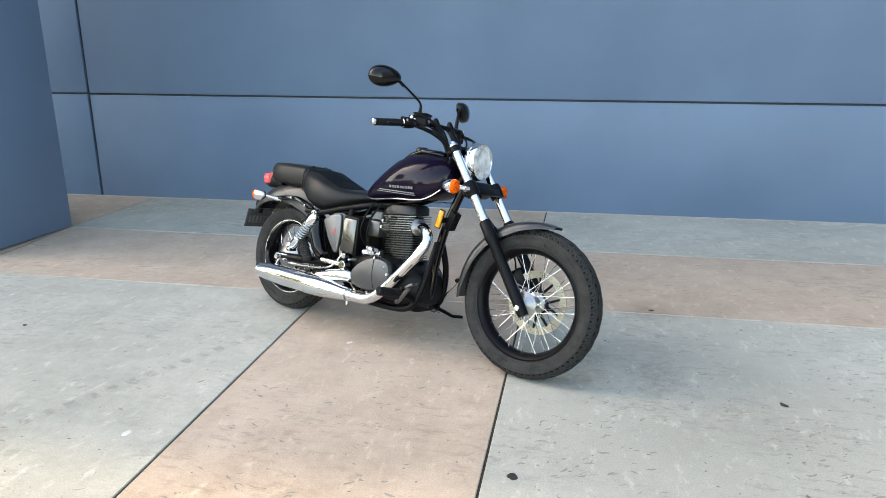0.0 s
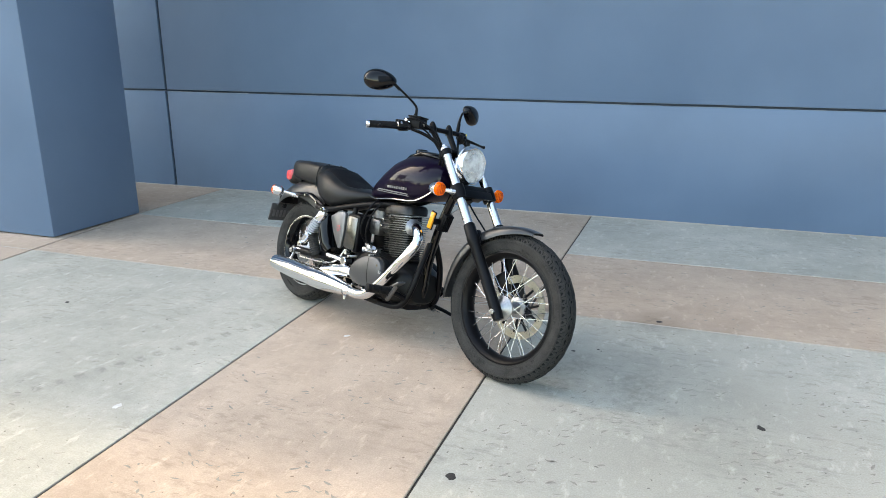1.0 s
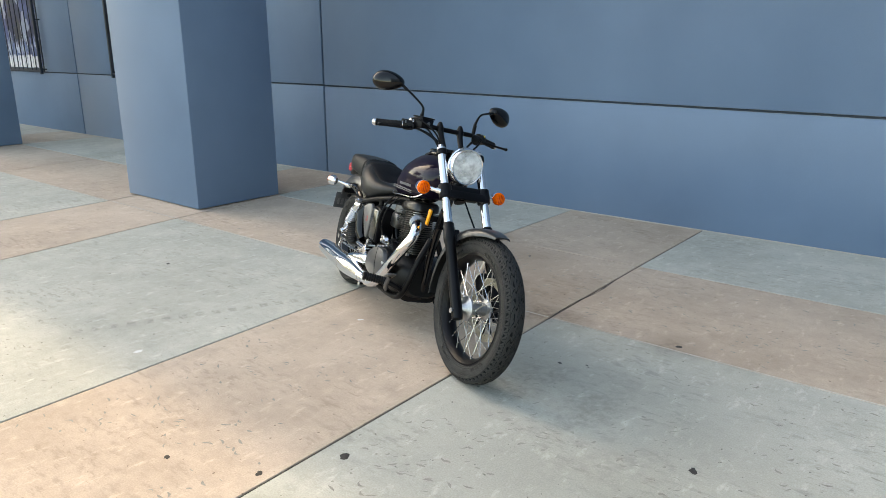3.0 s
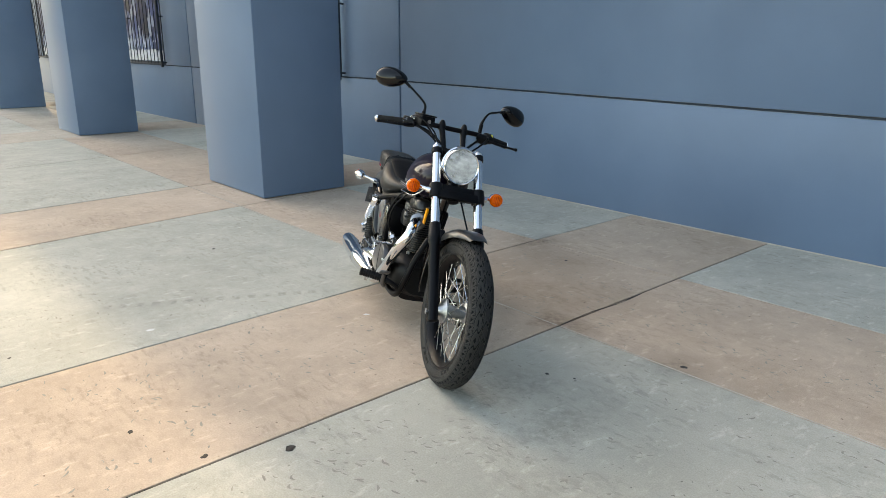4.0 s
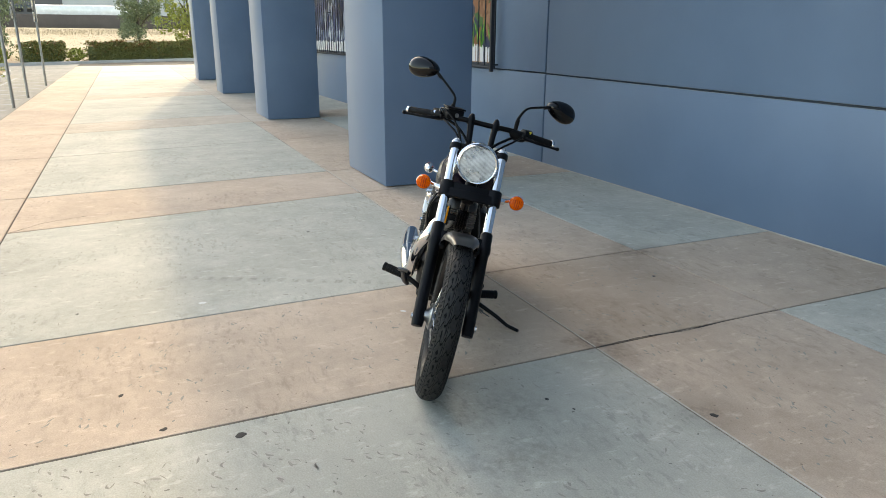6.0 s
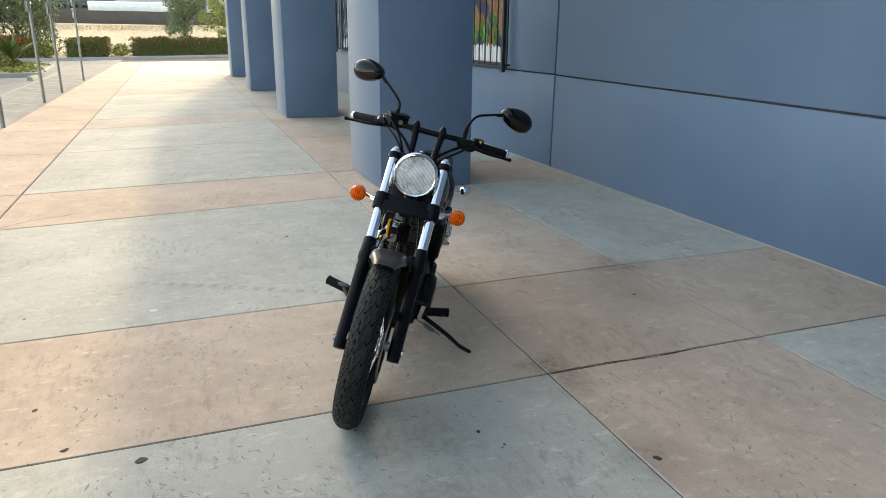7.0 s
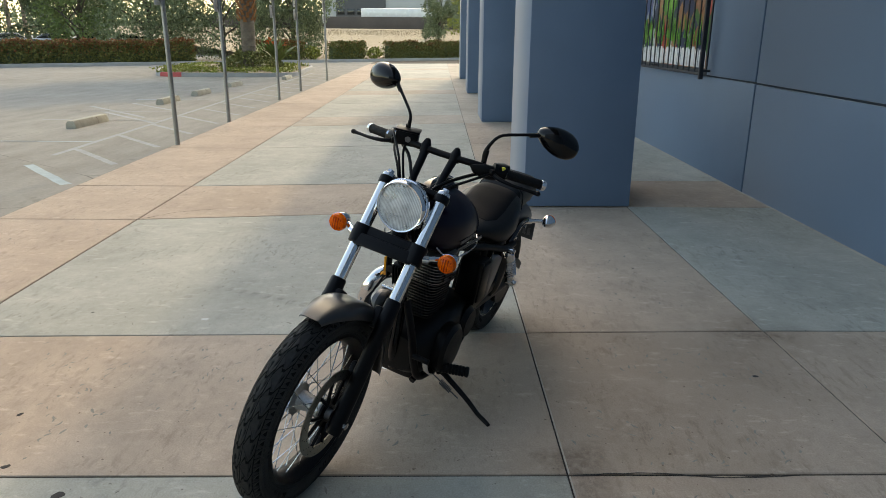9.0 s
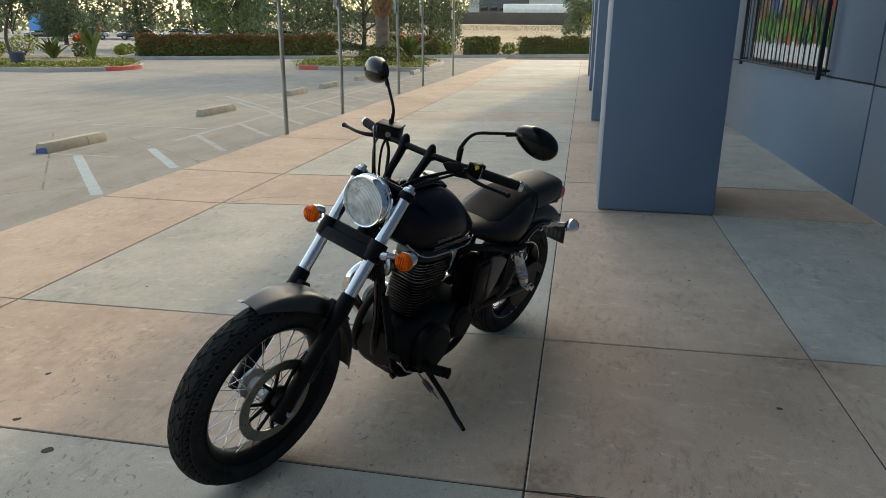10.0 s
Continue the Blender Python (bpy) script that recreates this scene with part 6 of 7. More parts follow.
# ragged cracks running from a paving joint
for pts in ([(-3.72, 1.08), (-3.87, 1.22), (-3.96, 1.3), (-4.01, 1.4), (-4.1, 1.62)], [(-0.163, 4.9), (-0.15, 4.6), (-0.175, 4.35), (-0.16, 4.08)]):
    b, rows = bmesh.new(), []
    path = smooth_path([(x, y, 0.0012) for x, y in pts], 12)
    for k, c in enumerate(path):
        d = (path[min(k + 1, len(path) - 1)] - path[max(k - 1, 0)]).normalized()
        side = Vector((-d.y, d.x, 0))
        c = c + side * 0.006 * noise.noise(c * 17)
        w = 0.002 + 0.005 * abs(noise.noise(c * 9 + Vector((3, 1, 7))))
        rows.append([c - side * w, c + side * w])
    loft(b, rows, False, False)
    part("crack", b, M_JOINT, pavement, "ragged dark crack in the paving", smooth=0)

# ---- parking lot ----
marks = [((-5.65, -1.86), (-3.81, -0.24), 0.11, M_BLUELINE), ((-6.33, -1.3), (-5.2, -0.28), 0.11, M_BLUELINE)]
marks += [((-7.56 - 1.36 * k, -1.34 - 0.008 * k), (-6.38 - 1.36 * k, -0.29), 0.09, M_LINE) for k in range(15)]
marks += [((-7.0, -1.36), (-27.5, -1.55), 0.09, M_LINE), ((-5.68, -2.25), (-5.66, -1.3), 0.06, M_LINE)]
marks += [((-12.2, -3.05), (-10.5, -1.45), 0.09, M_LINE), ((-13.4, -3.9), (-11.3, -1.9), 0.09, M_LINE), ((-14.1, -3.3), (-12.5, -1.75), 0.09, M_LINE)]
marks += [((x, -1.42), (x - 0.05, -3.6), 0.055, M_LINE if k % 3 else M_BLUELINE) for k, x in enumerate((-8.2, -10.85, -12.3, -15.0, -17.7, -20.4, -23.4))]
for index, ((xa, ya), (xb, yb), w, mat) in enumerate(marks):
    b = bmesh.new()
    d = Vector((xb - xa, yb - ya, 0))
    b_len = d.length
    steps = max(2, int(b_len / 0.12))
    side = Vector((-d.y, d.x, 0)).normalized() * w / 2
    rows = []
    for k in range(steps + 1):
        c = Vector((xa, ya, -0.0148 + 0.00014 * index)) + d * (k / steps)
        u = 1 + 0.25 * noise.noise(c * 6)
        rows.append([c - side * u, c + side * (2 - u)])
    loft(b, rows, False, False)
    tagged(thing("parking_line", b, mat, smooth=0), "worn painted line on the parking lot", "line", "parking lines", "structure")


def wheel_stop(x, y):
    b = bmesh.new()
    prof = [(-0.09, 0), (-0.085, 0.07), (-0.055, 0.125), (0.055, 0.125), (0.085, 0.07), (0.09, 0)]
    loft(b, [[Vector((q, v * s, h * (0.96 if s < 1 else 1))) for v, h in prof] for q, s in ((0, 0.96), (-0.012, 1), (-0.72, 1), (-0.725, 0.9), (-0.735, 0.9), (-0.74, 1), (-1.09, 1), (-1.1, 0.96))])
    ob = tagged(thing("wheel_stop", b, M_STOP), "weathered concrete wheel stop on the parking lot", "wheel stop", "wheel stops")
    ob.matrix_world = pose(x, y, -0.016, 0, 0, rng.uniform(-3, 1))
    return ob


for x, y in ((-5.68, -2.38), (-9.66, -2.46), (-13.82, -2.58), (-16.1, -2.57), (-19.2, -2.6), (-22.9, -1.75)):
    stop = wheel_stop(x, y)
    if x > -6:
        b = bmesh.new()
        plate(b, [(-0.085, 0.002), (0.085, 0.002), (0.08, 0.06), (0.05, 0.075), (-0.06, 0.05), (-0.083, 0.045)], 0.002, Matrix(((0, 0, 1, 0.001), (1, 0, 0, 0), (0, 1, 0, 0), (0, 0, 0, 1))))
        part("paint_smear", b, M_BLUE, stop, "blue paint smear on its end")
for x, y in ((-7.88, -0.07), (-10.57, -0.12), (-14.95, -0.18), (-17.75, -0.2), (-22.5, -0.2)):
    post = holder("sign_post", pose(x, y, -0.004, rng.uniform(-0.4, 0.4), rng.uniform(-0.6, 0.6), -4), "galvanised steel post with a parking sign", "sign post", "parking sign posts")
    b = bmesh.new()
    rod(b, (0, 0, 0), (0, 0, 2.75), 0.032, seg=14)
    part("post", b, M_POST, post)
    for z, h in ((1.86, 0.28), (2.2, 0.46)):
        b = bmesh.new()
        box(b, (0.0, -0.04, z + h / 2), (0.31, 0.004, h), 0.0015, seg=1)
        part("sign_plate", b, M_SIGN, post, "white sign plate facing the lot")
        for q in (0.06, h - 0.06):
            b = bmesh.new()
            box(b, (0, -0.034, z + q), (0.05, 0.012, 0.02), 0.002)
            part("sign_clamp", b, M_POST, post)


def kerb_ring(name, outline, red, label):
    """A planted traffic island: a kerb round a bed of soil."""
    isl = bmesh.new()
    n = len(outline)
    pts = smooth_path([(*p, 0) for p in outline + outline[:1]], 5)[:-1]
    mid = sum(pts, Vector()) / len(pts)
    rings = [[p + (mid - p).normalized() * i + Vector((0, 0, z)) for p in pts] for i, z in ((0, -0.016), (0.015, 0.12), (0.03, 0.135), (0.14, 0.135), (0.15, 0.1))]
    loft(isl, rings, False)
    ob = thing(name, isl, M_KERB, label, "island", kind="structure")
    soil = bmesh.new()
    loft(soil, [[p + (mid - p).normalized() * 0.145 + Vector((0, 0, 0.1)) for p in pts], [p.lerp(mid, 0.5) + Vector((0, 0, 0.25)) for p in pts], [p.lerp(mid, 0.95) + Vector((0, 0, 0.34)) for p in pts]], True)
    part("soil", soil, M_EARTH, ob)
    paint = bmesh.new()
    a, c = red
    loft(paint, [[pts[k % len(pts)] + (mid - pts[k % len(pts)]).normalized() * i + Vector((0, 0, z)) for i, z in ((-0.006, -0.012), (0.009, 0.122), (0.03, 0.141), (0.13, 0.141))] for k in range(a, c)], False, False)
    part("kerb_paint", paint, M_RED, ob, "red painted kerb")
    return pts, mid


def leaves(b, centre, n, size, spread, rng_, droop=0.0, thin=0.45):
    """Scatter small folded leaves inside an ellipsoid, denser to its skin."""
    for _ in range(n):
        d = Vector((rng_.gauss(0, 1), rng_.gauss(0, 1), rng_.gauss(0, 1))).normalized() * rng_.uniform(0.55, 1.0)
        p = centre + Vector((d.x * spread[0], d.y * spread[1], d.z * spread[2]))
        s = size * rng_.uniform(0.6, 1.3)
        a = Vector((rng_.gauss(0, 1), rng_.gauss(0, 1), rng_.gauss(0, 0.7) - droop * 2)).normalized()
        w = a.orthogonal().normalized()
        w = (Matrix.Rotation(rng_.uniform(0, math.tau), 3, a) @ w) * s * thin
        v = [b.verts.new(q) for q in (p, p + a * s * 0.5 + w, p + a * s, p + a * s * 0.5 - w)]
        b.faces.new(v)


def tree(x, y, height, spread, mat, count, size, label, low=0.35, droop=0.0, seed=1, trunk=0.16, clumps=9):
    r = random.Random(seed)
    ob = holder("tree", pose(x, y, -0.02), label, "tree", "trees behind the hedge")
    b = bmesh.new()
    tube(b, [(0, 0, 0), (r.uniform(-0.2, 0.2), r.uniform(-0.2, 0.2), height * 0.3), (r.uniform(-0.4, 0.4), r.uniform(-0.4, 0.4), height * 0.75)], [trunk, trunk * 0.75, trunk * 0.3], 8)
    heads = []
    for k in range(clumps):
        a, h = k * 2.4 + r.uniform(-0.4, 0.4), height * (low + (0.95 - low) * (k + 0.5) / clumps)
        reach = spread * r.uniform(0.35, 0.75) * (1.15 - 0.6 * abs((h / height - low) / (1 - low) - 0.4))
        head = Vector((math.cos(a) * reach, math.sin(a) * reach, h))
        tube(b, [(0, 0, h * 0.55), head * 0.55 + Vector((0, 0, h * 0.3)), head], [trunk * 0.4, trunk * 0.25, trunk * 0.08], 6, 4)
        heads.append(head)
    part("trunk", b, M_BARK, ob)
    b = bmesh.new()
    for head in heads:
        k = r.uniform(0.75, 1.25)
        for _ in range(4):
            off = Vector((r.gauss(0, 0.25), r.gauss(0, 0.25), r.gauss(0, 0.2) - droop * 0.3)) * spread
            leaves(b, head + off, int(count / clumps / 4), size, (spread * 0.26 * k, spread * 0.26 * k, spread * (0.22 + droop * 0.3) * k), r, droop)
    part("crown", b, mat, ob, smooth=0)
    return ob


island_pts, island_mid = kerb_ring("island_1", [(-24.55, -6.65), (-24.35, -5.8), (-24.4, -4.2), (-24.6, -2.4), (-25.2, -1.75), (-28.5, -1.95), (-31.8, -2.4), (-33.2, -4.6), (-32.4, -7.8), (-29.0, -8.2), (-25.6, -7.2)], (0, 6), "kerbed traffic island with ground cover and a palm")
island2_pts, island2_mid = kerb_ring("island_2", [(-19.9, -17.5), (-19.85, -15.2), (-20.1, -13.6), (-21.4, -12.4), (-23.1, -12.45), (-25.6, -14.2), (-27.0, -16.8), (-24.5, -20.0), (-21.2, -19.4)], (14, 21), "kerbed traffic island with shrubs")
for pts, mid, seed in ((island_pts, island_mid, 3), (island2_pts, island2_mid, 4)):
    r = random.Random(seed)
    b = bmesh.new()
    for _ in range(2600):
        p = pts[r.randrange(len(pts))].lerp(mid, 0.04 + 0.96 * math.sqrt(r.random()) * 0.8)
        leaves(b, p + Vector((r.gauss(0, 0.15), r.gauss(0, 0.15), 0.17)), 16, 0.075, (0.2, 0.2, 0.1), r)
    tagged(thing("ground_cover", b, M_LEAF_YELLOW, smooth=0), "low yellow-green ground cover on a traffic island", "ground cover", kind="stuff")

# creeping greenery heaped against the palm
b = bmesh.new()
r = random.Random(41)
for _ in range(420):
    a, q = r.uniform(0, math.tau), r.random()
    leaves(b, Vector((-27.0 + math.cos(a) * (0.35 + 0.9 * q), -3.95 + math.sin(a) * (0.35 + 0.9 * q), 0.3 + 0.5 * (1 - q))), 6, 0.09, (0.12, 0.12, 0.1), r)
tagged(thing("creeper", b, M_LEAF_HEDGE, smooth=0), "creeping green plant heaped round the palm", "creeper", kind="stuff")

# palm: only its bare trunk and old frond stubs come into view, the crown stands high above
palm = holder("palm_tree", pose(-27.0, -3.95, 0.2), "tall palm with a grey trunk and rusty frond stubs", "palm")
b = bmesh.new()
prof = [(0.5, 0.0), (0.36, 0.25), (0.3, 0.6)]
for k in range(60):
    h = 0.7 + k * 0.145
    prof += [(0.275 + 0.012 * (k % 2), h), (0.262, h + 0.07)]
lathe(b, prof, None, 20)
part("trunk", b, M_PALM, palm)
b = bmesh.new()
r = random.Random(8)
for k in range(150):
    a, h = k * 2.399, 1.75 + k * 0.02
    d = Vector((math.cos(a), math.sin(a), 0))
    p = d * 0.27 + Vector((0, 0, h))
    side = Vector((-d.y, d.x, 0)) * 0.07
    tip = p + d * 0.13 + Vector((0, 0, 0.2))
    loft(b, [[p - side, p + side, p + side + d * 0.05, p - side + d * 0.05], [tip - side * 0.5, tip + side * 0.5, tip + side * 0.5 + d * 0.025, tip - side * 0.5 + d * 0.025]])
part("frond_stub", b, M_BOOT, palm, "rusty brown stubs of old fronds", smooth=0)
b = bmesh.new()
for k in range(120):
    a, lift = k * 2.399, r.uniform(-1.6, 1.2)
    d = Vector((math.cos(a), math.sin(a), 0))
    rib = [Vector((0, 0, 9.1)) + d * (3.4 * t) + Vector((0, 0, 1.9 * lift * t - 1.9 * t * t)) for t in np.linspace(0, 1, 12)]
    for i in range(1, 12):
        side = Vector((-d.y, d.x, 0))
        for s in (-1, 1):
            q = rib[i] + side * s * 0.55 * math.sin(0.3 + 2.6 * i / 12) - Vector((0, 0, 0.25)) + d * 0.2
            v = [b.verts.new(c) for c in (rib[i - 1], rib[i], q, q - d * 0.08)]
            b.faces.new(v)
part("crown", b, M_LEAF_MID, palm, smooth=0)


def strap_plant(x, y, z, n, h, seed, flowers=4, open_=1.15):
    """A clump of long upright paddle leaves, some with a few orange flowers."""
    r = random.Random(seed)
    ob = holder("strap_leaf_plant", pose(x, y, z), "clump of upright green strap leaves" + (" with orange flowers" if flowers else " arching outward"), "shrub", "strap-leaved shrubs")
    b = bmesh.new()
    for k in range(n):
        a, lean = r.uniform(0, math.tau), r.uniform(0.2, open_)
        d = Vector((math.cos(a), math.sin(a), 0))
        side = Vector((-d.y, d.x, 0))
        hh = h * r.uniform(0.65, 1.1)
        row = []
        for t in np.linspace(0, 1, 6):
            c = d * (lean * hh * (0.3 * t + 0.5 * t * t)) + Vector((0, 0, hh * (t - 0.25 * lean * t * t)))
            w = 0.078 * math.sin(0.2 + 2.8 * t) * h
            row.append([c - side * w, c + d * 0.012, c + side * w])
        loft(b, row, False, False)
    part("leaf_clump", b, M_LEAF_MID, ob)
    for k in range(flowers):
        b = bmesh.new()
        a = r.uniform(0, math.tau)
        p = Vector((math.cos(a) * 0.3 * h, math.sin(a) * 0.3 * h, h * r.uniform(0.8, 1.05)))
        leaves(b, p, 7, 0.1, (0.06, 0.06, 0.05), r)
        tagged(part("flower", b, M_FLOWER, ob, "orange flower", smooth=0), kind="stuff")


strap_plant(-28.6, -3.2, 0.2, 46, 1.15, 2)
strap_plant(-29.6, -3.9, 0.2, 40, 1.05, 7)
strap_plant(-22.65, -15.85, 0.2, 70, 1.0, 4, 0)
strap_plant(-24.2, -15.3, 0.2, 18, 1.45, 5, 2, 0.6)
M_BLUEPOT = material("blue_grey_glaze", (0.04, 0.055, 0.1), (0.07, 0.09, 0.14), 6, 60, (0.4, 0.6))
b = bmesh.new()
lathe(b, [(0.2, 0), (0.25, 0.04), (0.3, 0.55), (0.34, 0.6), (0.34, 0.68), (0.28, 0.68), (0.26, 0.56), (0.02, 0.56)], pose(-20.75, -15.8, 0.08) @ Matrix.Scale(0.82, 4), 24)
tagged(thing("planter_pot", b, M_BLUEPOT), "round blue-grey planter pot on a traffic island", "planter")

# ---- far edge of the lot ----
EDGE_A, EDGE_B = Vector((-47.0, 9.6, 0)), Vector((-20.6, -31.5, 0))
ALONG = (EDGE_B - EDGE_A).normalized()
OUT = Vector((ALONG.y, -ALONG.x, 0))
OUT = OUT if OUT.x < 0 else -OUT


def edge(s, o, z=0.0):
    return EDGE_A + ALONG * s + OUT * o + Vector((0, 0, z))


LONG = (EDGE_B - EDGE_A).length
b = bmesh.new()
loft(b, [[edge(s, o, z) for o, z in ((0, -0.016), (0.015, 0.13), (0.03, 0.145), (0.16, 0.145), (0.16, -0.016))] for s in np.linspace(-8, LONG + 10, 30)], False, False)
tagged(thing("kerb", b, M_KERB), "pale concrete kerb along the far edge of the lot", "kerb", kind="structure")
b = bmesh.new()
bed = [edge(-8, 0.15, 0.1), edge(LONG + 10, 0.15, 0.1), edge(LONG + 10, 3.2, 0.12), edge(-8, 3.2, 0.12)]
b.faces.new([b.verts.new(p) for p in bed])
tagged(thing("planting_bed", b, M_EARTH), "bare earth planting bed under the hedge", "bed", kind="structure")


def RISE(o):
    """The dry field climbs gently away from the lot."""
    return 0.1 + 2.2 * min(1.0, max(0.0, (o - 3.2) / 46)) ** 1.2


b = bmesh.new()
loft(b, [[edge(s0 + (s1 - s0) * k / 12, o, RISE(o)) for k in range(13)] for s0, s1, o in ((-40, 16, 3.2), (-46, 17, 14), (-52, 19, 30), (-60, 22, 52), (-75, 30, 90))], False, False)
tagged(thing("dry_field", b, M_DRY), "field of dry straw-coloured grass", "field", kind="structure")
r = random.Random(12)
b = bmesh.new()
for k in range(42000):
    s, o = r.uniform(-25, 17), 3.2 + 42 * r.random() ** 1.6
    p = edge(s, o, RISE(o) - 0.02)
    h = r.uniform(0.04, 0.11) * (3.4 if 34 < o else 1.0)
    a = r.uniform(0, math.tau)
    side, lean = Vector((math.cos(a), math.sin(a), 0)) * 0.014, Vector((r.gauss(0, 0.06), r.gauss(0, 0.06), h))
    b.faces.new([b.verts.new(q) for q in (p - side, p + side, p + lean)])
tagged(thing("dry_grass_tufts", b, M_STALK, smooth=0), "tall dry grass stalks", "grass", kind="stuff")


def hedge(s0, s1, height, deep, seed, red=0.0, label="clipped green hedge with reddish tips behind the kerb"):
    r = random.Random(seed)
    ob = holder("hedge", Matrix.Identity(4), label, "hedge", "hedges")
    b = bmesh.new()
    steps = max(4, int((s1 - s0) / 0.35))
    rows = []
    for k in range(steps + 1):
        s = s0 + 0.12 + (s1 - s0 - 0.24) * k / steps
        u = 0.86 + 0.1 * noise.noise(Vector((s, seed, 0)))
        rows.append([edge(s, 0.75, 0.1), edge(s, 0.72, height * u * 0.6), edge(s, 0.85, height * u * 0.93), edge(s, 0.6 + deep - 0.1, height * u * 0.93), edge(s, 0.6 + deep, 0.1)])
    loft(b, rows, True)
    # core in the darker leaf green, standing for shade behind the leaves
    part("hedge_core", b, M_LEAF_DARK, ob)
    b, tips = bmesh.new(), bmesh.new()
    for _ in range(int((s1 - s0) * 1100)):
        s, side = r.uniform(s0, s1), r.random()
        u = height * (0.93 + 0.16 * noise.noise(Vector((s * 1.1, seed, 2))) + 0.08 * noise.noise(Vector((s * 3.7, seed, 5))))
        if side < 0.62:
            p = edge(s, 0.66 + r.gauss(0, 0.06), 0.12 + u * r.random() ** 0.8)
        elif side < 0.94:
            p = edge(s, r.uniform(0.62, 0.6 + deep), u + r.gauss(0, 0.05))
        else:
            p = edge(r.choice((s0, s1)) + r.gauss(0, 0.06), r.uniform(0.62, 0.6 + deep), 0.12 + u * r.random())
        leaves(tips if r.random() < red * (p.z / height) ** 3 else b, p, 2, 0.085, (0.05, 0.05, 0.05), r)
    part("foliage", b, M_LEAF_HEDGE, ob, smooth=0)
    if red:
        part("red_foliage", tips, M_LEAF_RED, ob, "reddish new shoots", smooth=0)
    else:
        tips.free()


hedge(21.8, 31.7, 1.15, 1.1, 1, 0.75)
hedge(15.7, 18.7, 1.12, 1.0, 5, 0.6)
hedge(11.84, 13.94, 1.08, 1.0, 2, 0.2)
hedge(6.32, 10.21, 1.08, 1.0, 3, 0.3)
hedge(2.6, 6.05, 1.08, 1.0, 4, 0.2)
r = random.Random(31)
for x, y, h in ((-38.4, -4.9, 1.0), (-37.6, -5.6, 1.2), (-40.6, -2.0, 0.6), (-43.2, 1.4, 0.9), (-41.9, 0.05, 0.7), (-39.8, -3.45, 0.75), (-33.8, -20.3, 0.5), (-32.9, -19.9, 0.5), (-31.9, -19.4, 0.5), (-29.7, -23.3, 1.05), (-26.9, -22.5, 0.8)):
    ob = holder("bush", pose(x - 0.5, y - 0.35, 0.1), "loose yellow-green bush behind the kerb", "bush", "bushes")
    b = bmesh.new()
    leaves(b, Vector((0, 0, h * 0.5)), 420, 0.13, (h * 0.75, h * 0.75, h * 0.5), r)
    tagged(part("leaf_mass", b, M_LEAF_YELLOW if h < 1.1 else M_LEAF_MID, ob, smooth=0), kind="stuff")
    b = bmesh.new()
    for k in range(5):
        tube(b, [(0, 0, 0), (math.cos(k * 1.3) * h * 0.3, math.sin(k * 1.3) * h * 0.3, h * 0.6)], [0.02, 0.008], 6)
    part("stem", b, M_BARK, ob)

ob = holder("flowering_bush", pose(-27.3, -18.1, -0.02), "round bush covered in brick-red blossom behind the strap leaves", "bush")
b = bmesh.new()
leaves(b, Vector((0, 0, 0.6)), 420, 0.13, (0.45, 0.45, 0.5), r)
tagged(part("leaf_mass", b, M_LEAF_HEDGE, ob, smooth=0), kind="stuff")
b = bmesh.new()
leaves(b, Vector((0, 0, 1.05)), 420, 0.1, (0.42, 0.42, 0.2), r)
tagged(part("blossom", b, M_FLOWER, ob, "brick-red blossom", smooth=0), kind="stuff")
b = bmesh.new()
for k in range(5):
    tube(b, [(0, 0, 0), (math.cos(k * 1.3) * 0.2, math.sin(k * 1.3) * 0.2, 0.8)], [0.02, 0.008], 6)
part("stem", b, M_BARK, ob)
tree(-20.75, -15.8, 4.4, 1.1, M_LEAF_DARK, 5000, 0.1, "slim young tree growing in the planter pot", 0.5, 0.3, 22, 0.075)
tree(-41.2, -13.4, 7.5, 3.2, M_LEAF_OLIVE, 20000, 0.12, "feathery drooping tree behind the hedge", 0.22, 0.7, 11)
tree(-43.6, -9.9, 8.0, 3.4, M_LEAF_OLIVE, 20000, 0.12, "feathery drooping tree behind the hedge", 0.18, 0.7, 12)
tree(-46.0, -6.0, 7.5, 3.3, M_LEAF_OLIVE, 20000, 0.12, "feathery drooping tree behind the hedge", 0.2, 0.8, 13)
tree(-40.0, -17.0, 6.5, 2.6, M_LEAF_MID, 11000, 0.12, "thin green tree behind the hedge", 0.3, 0.4, 14)
tree(-45.6, -27.0, 8.5, 4.6, M_LEAF_DARK, 21000, 0.14, "broad dark evergreen tree beside the road", 0.28, 0.1, 15, 0.2)
tree(-55.2, -40.9, 4.3, 2.7, M_LEAF_DARK, 26000, 0.13, "low round dark tree beside the road", 0.22, 0.1, 16, 0.2)
tree(-48.0, -22.0, 8.0, 3.8, M_LEAF_DARK, 21000, 0.14, "broad dark evergreen tree beside the road", 0.3, 0.1, 17, 0.2)
tree(-36.5, -34.0, 7.0, 3.6, M_LEAF_DARK, 21000, 0.14, "broad dark evergreen tree beside the road", 0.25, 0.1, 18, 0.2)
tree(-31.0, -30.0, 6.0, 2.4, M_LEAF_MID, 5000, 0.18, "small green tree beyond the island", 0.25, 0.2, 19)
tree(-73.0, 3.6, 6.4, 2.4, M_LEAF_OLIVE, 11000, 0.15, "round grey-green tree in the dry field", 0.3, 0.2, 20)
tree(-49.5, 6.3, 6.0, 2.2, M_LEAF_YELLOW, 4000, 0.16, "young bright green tree behind the hedge", 0.22, 0.2, 21, 0.09)

# ---- beyond: road, parked cars, warehouse ----
b = bmesh.new()
road = [(-64, -82, 0.03), (-98, -26, 0.03), (-108, -31, 0.03), (-76, -90, 0.03)]
b.faces.new([b.verts.new(p) for p in road])
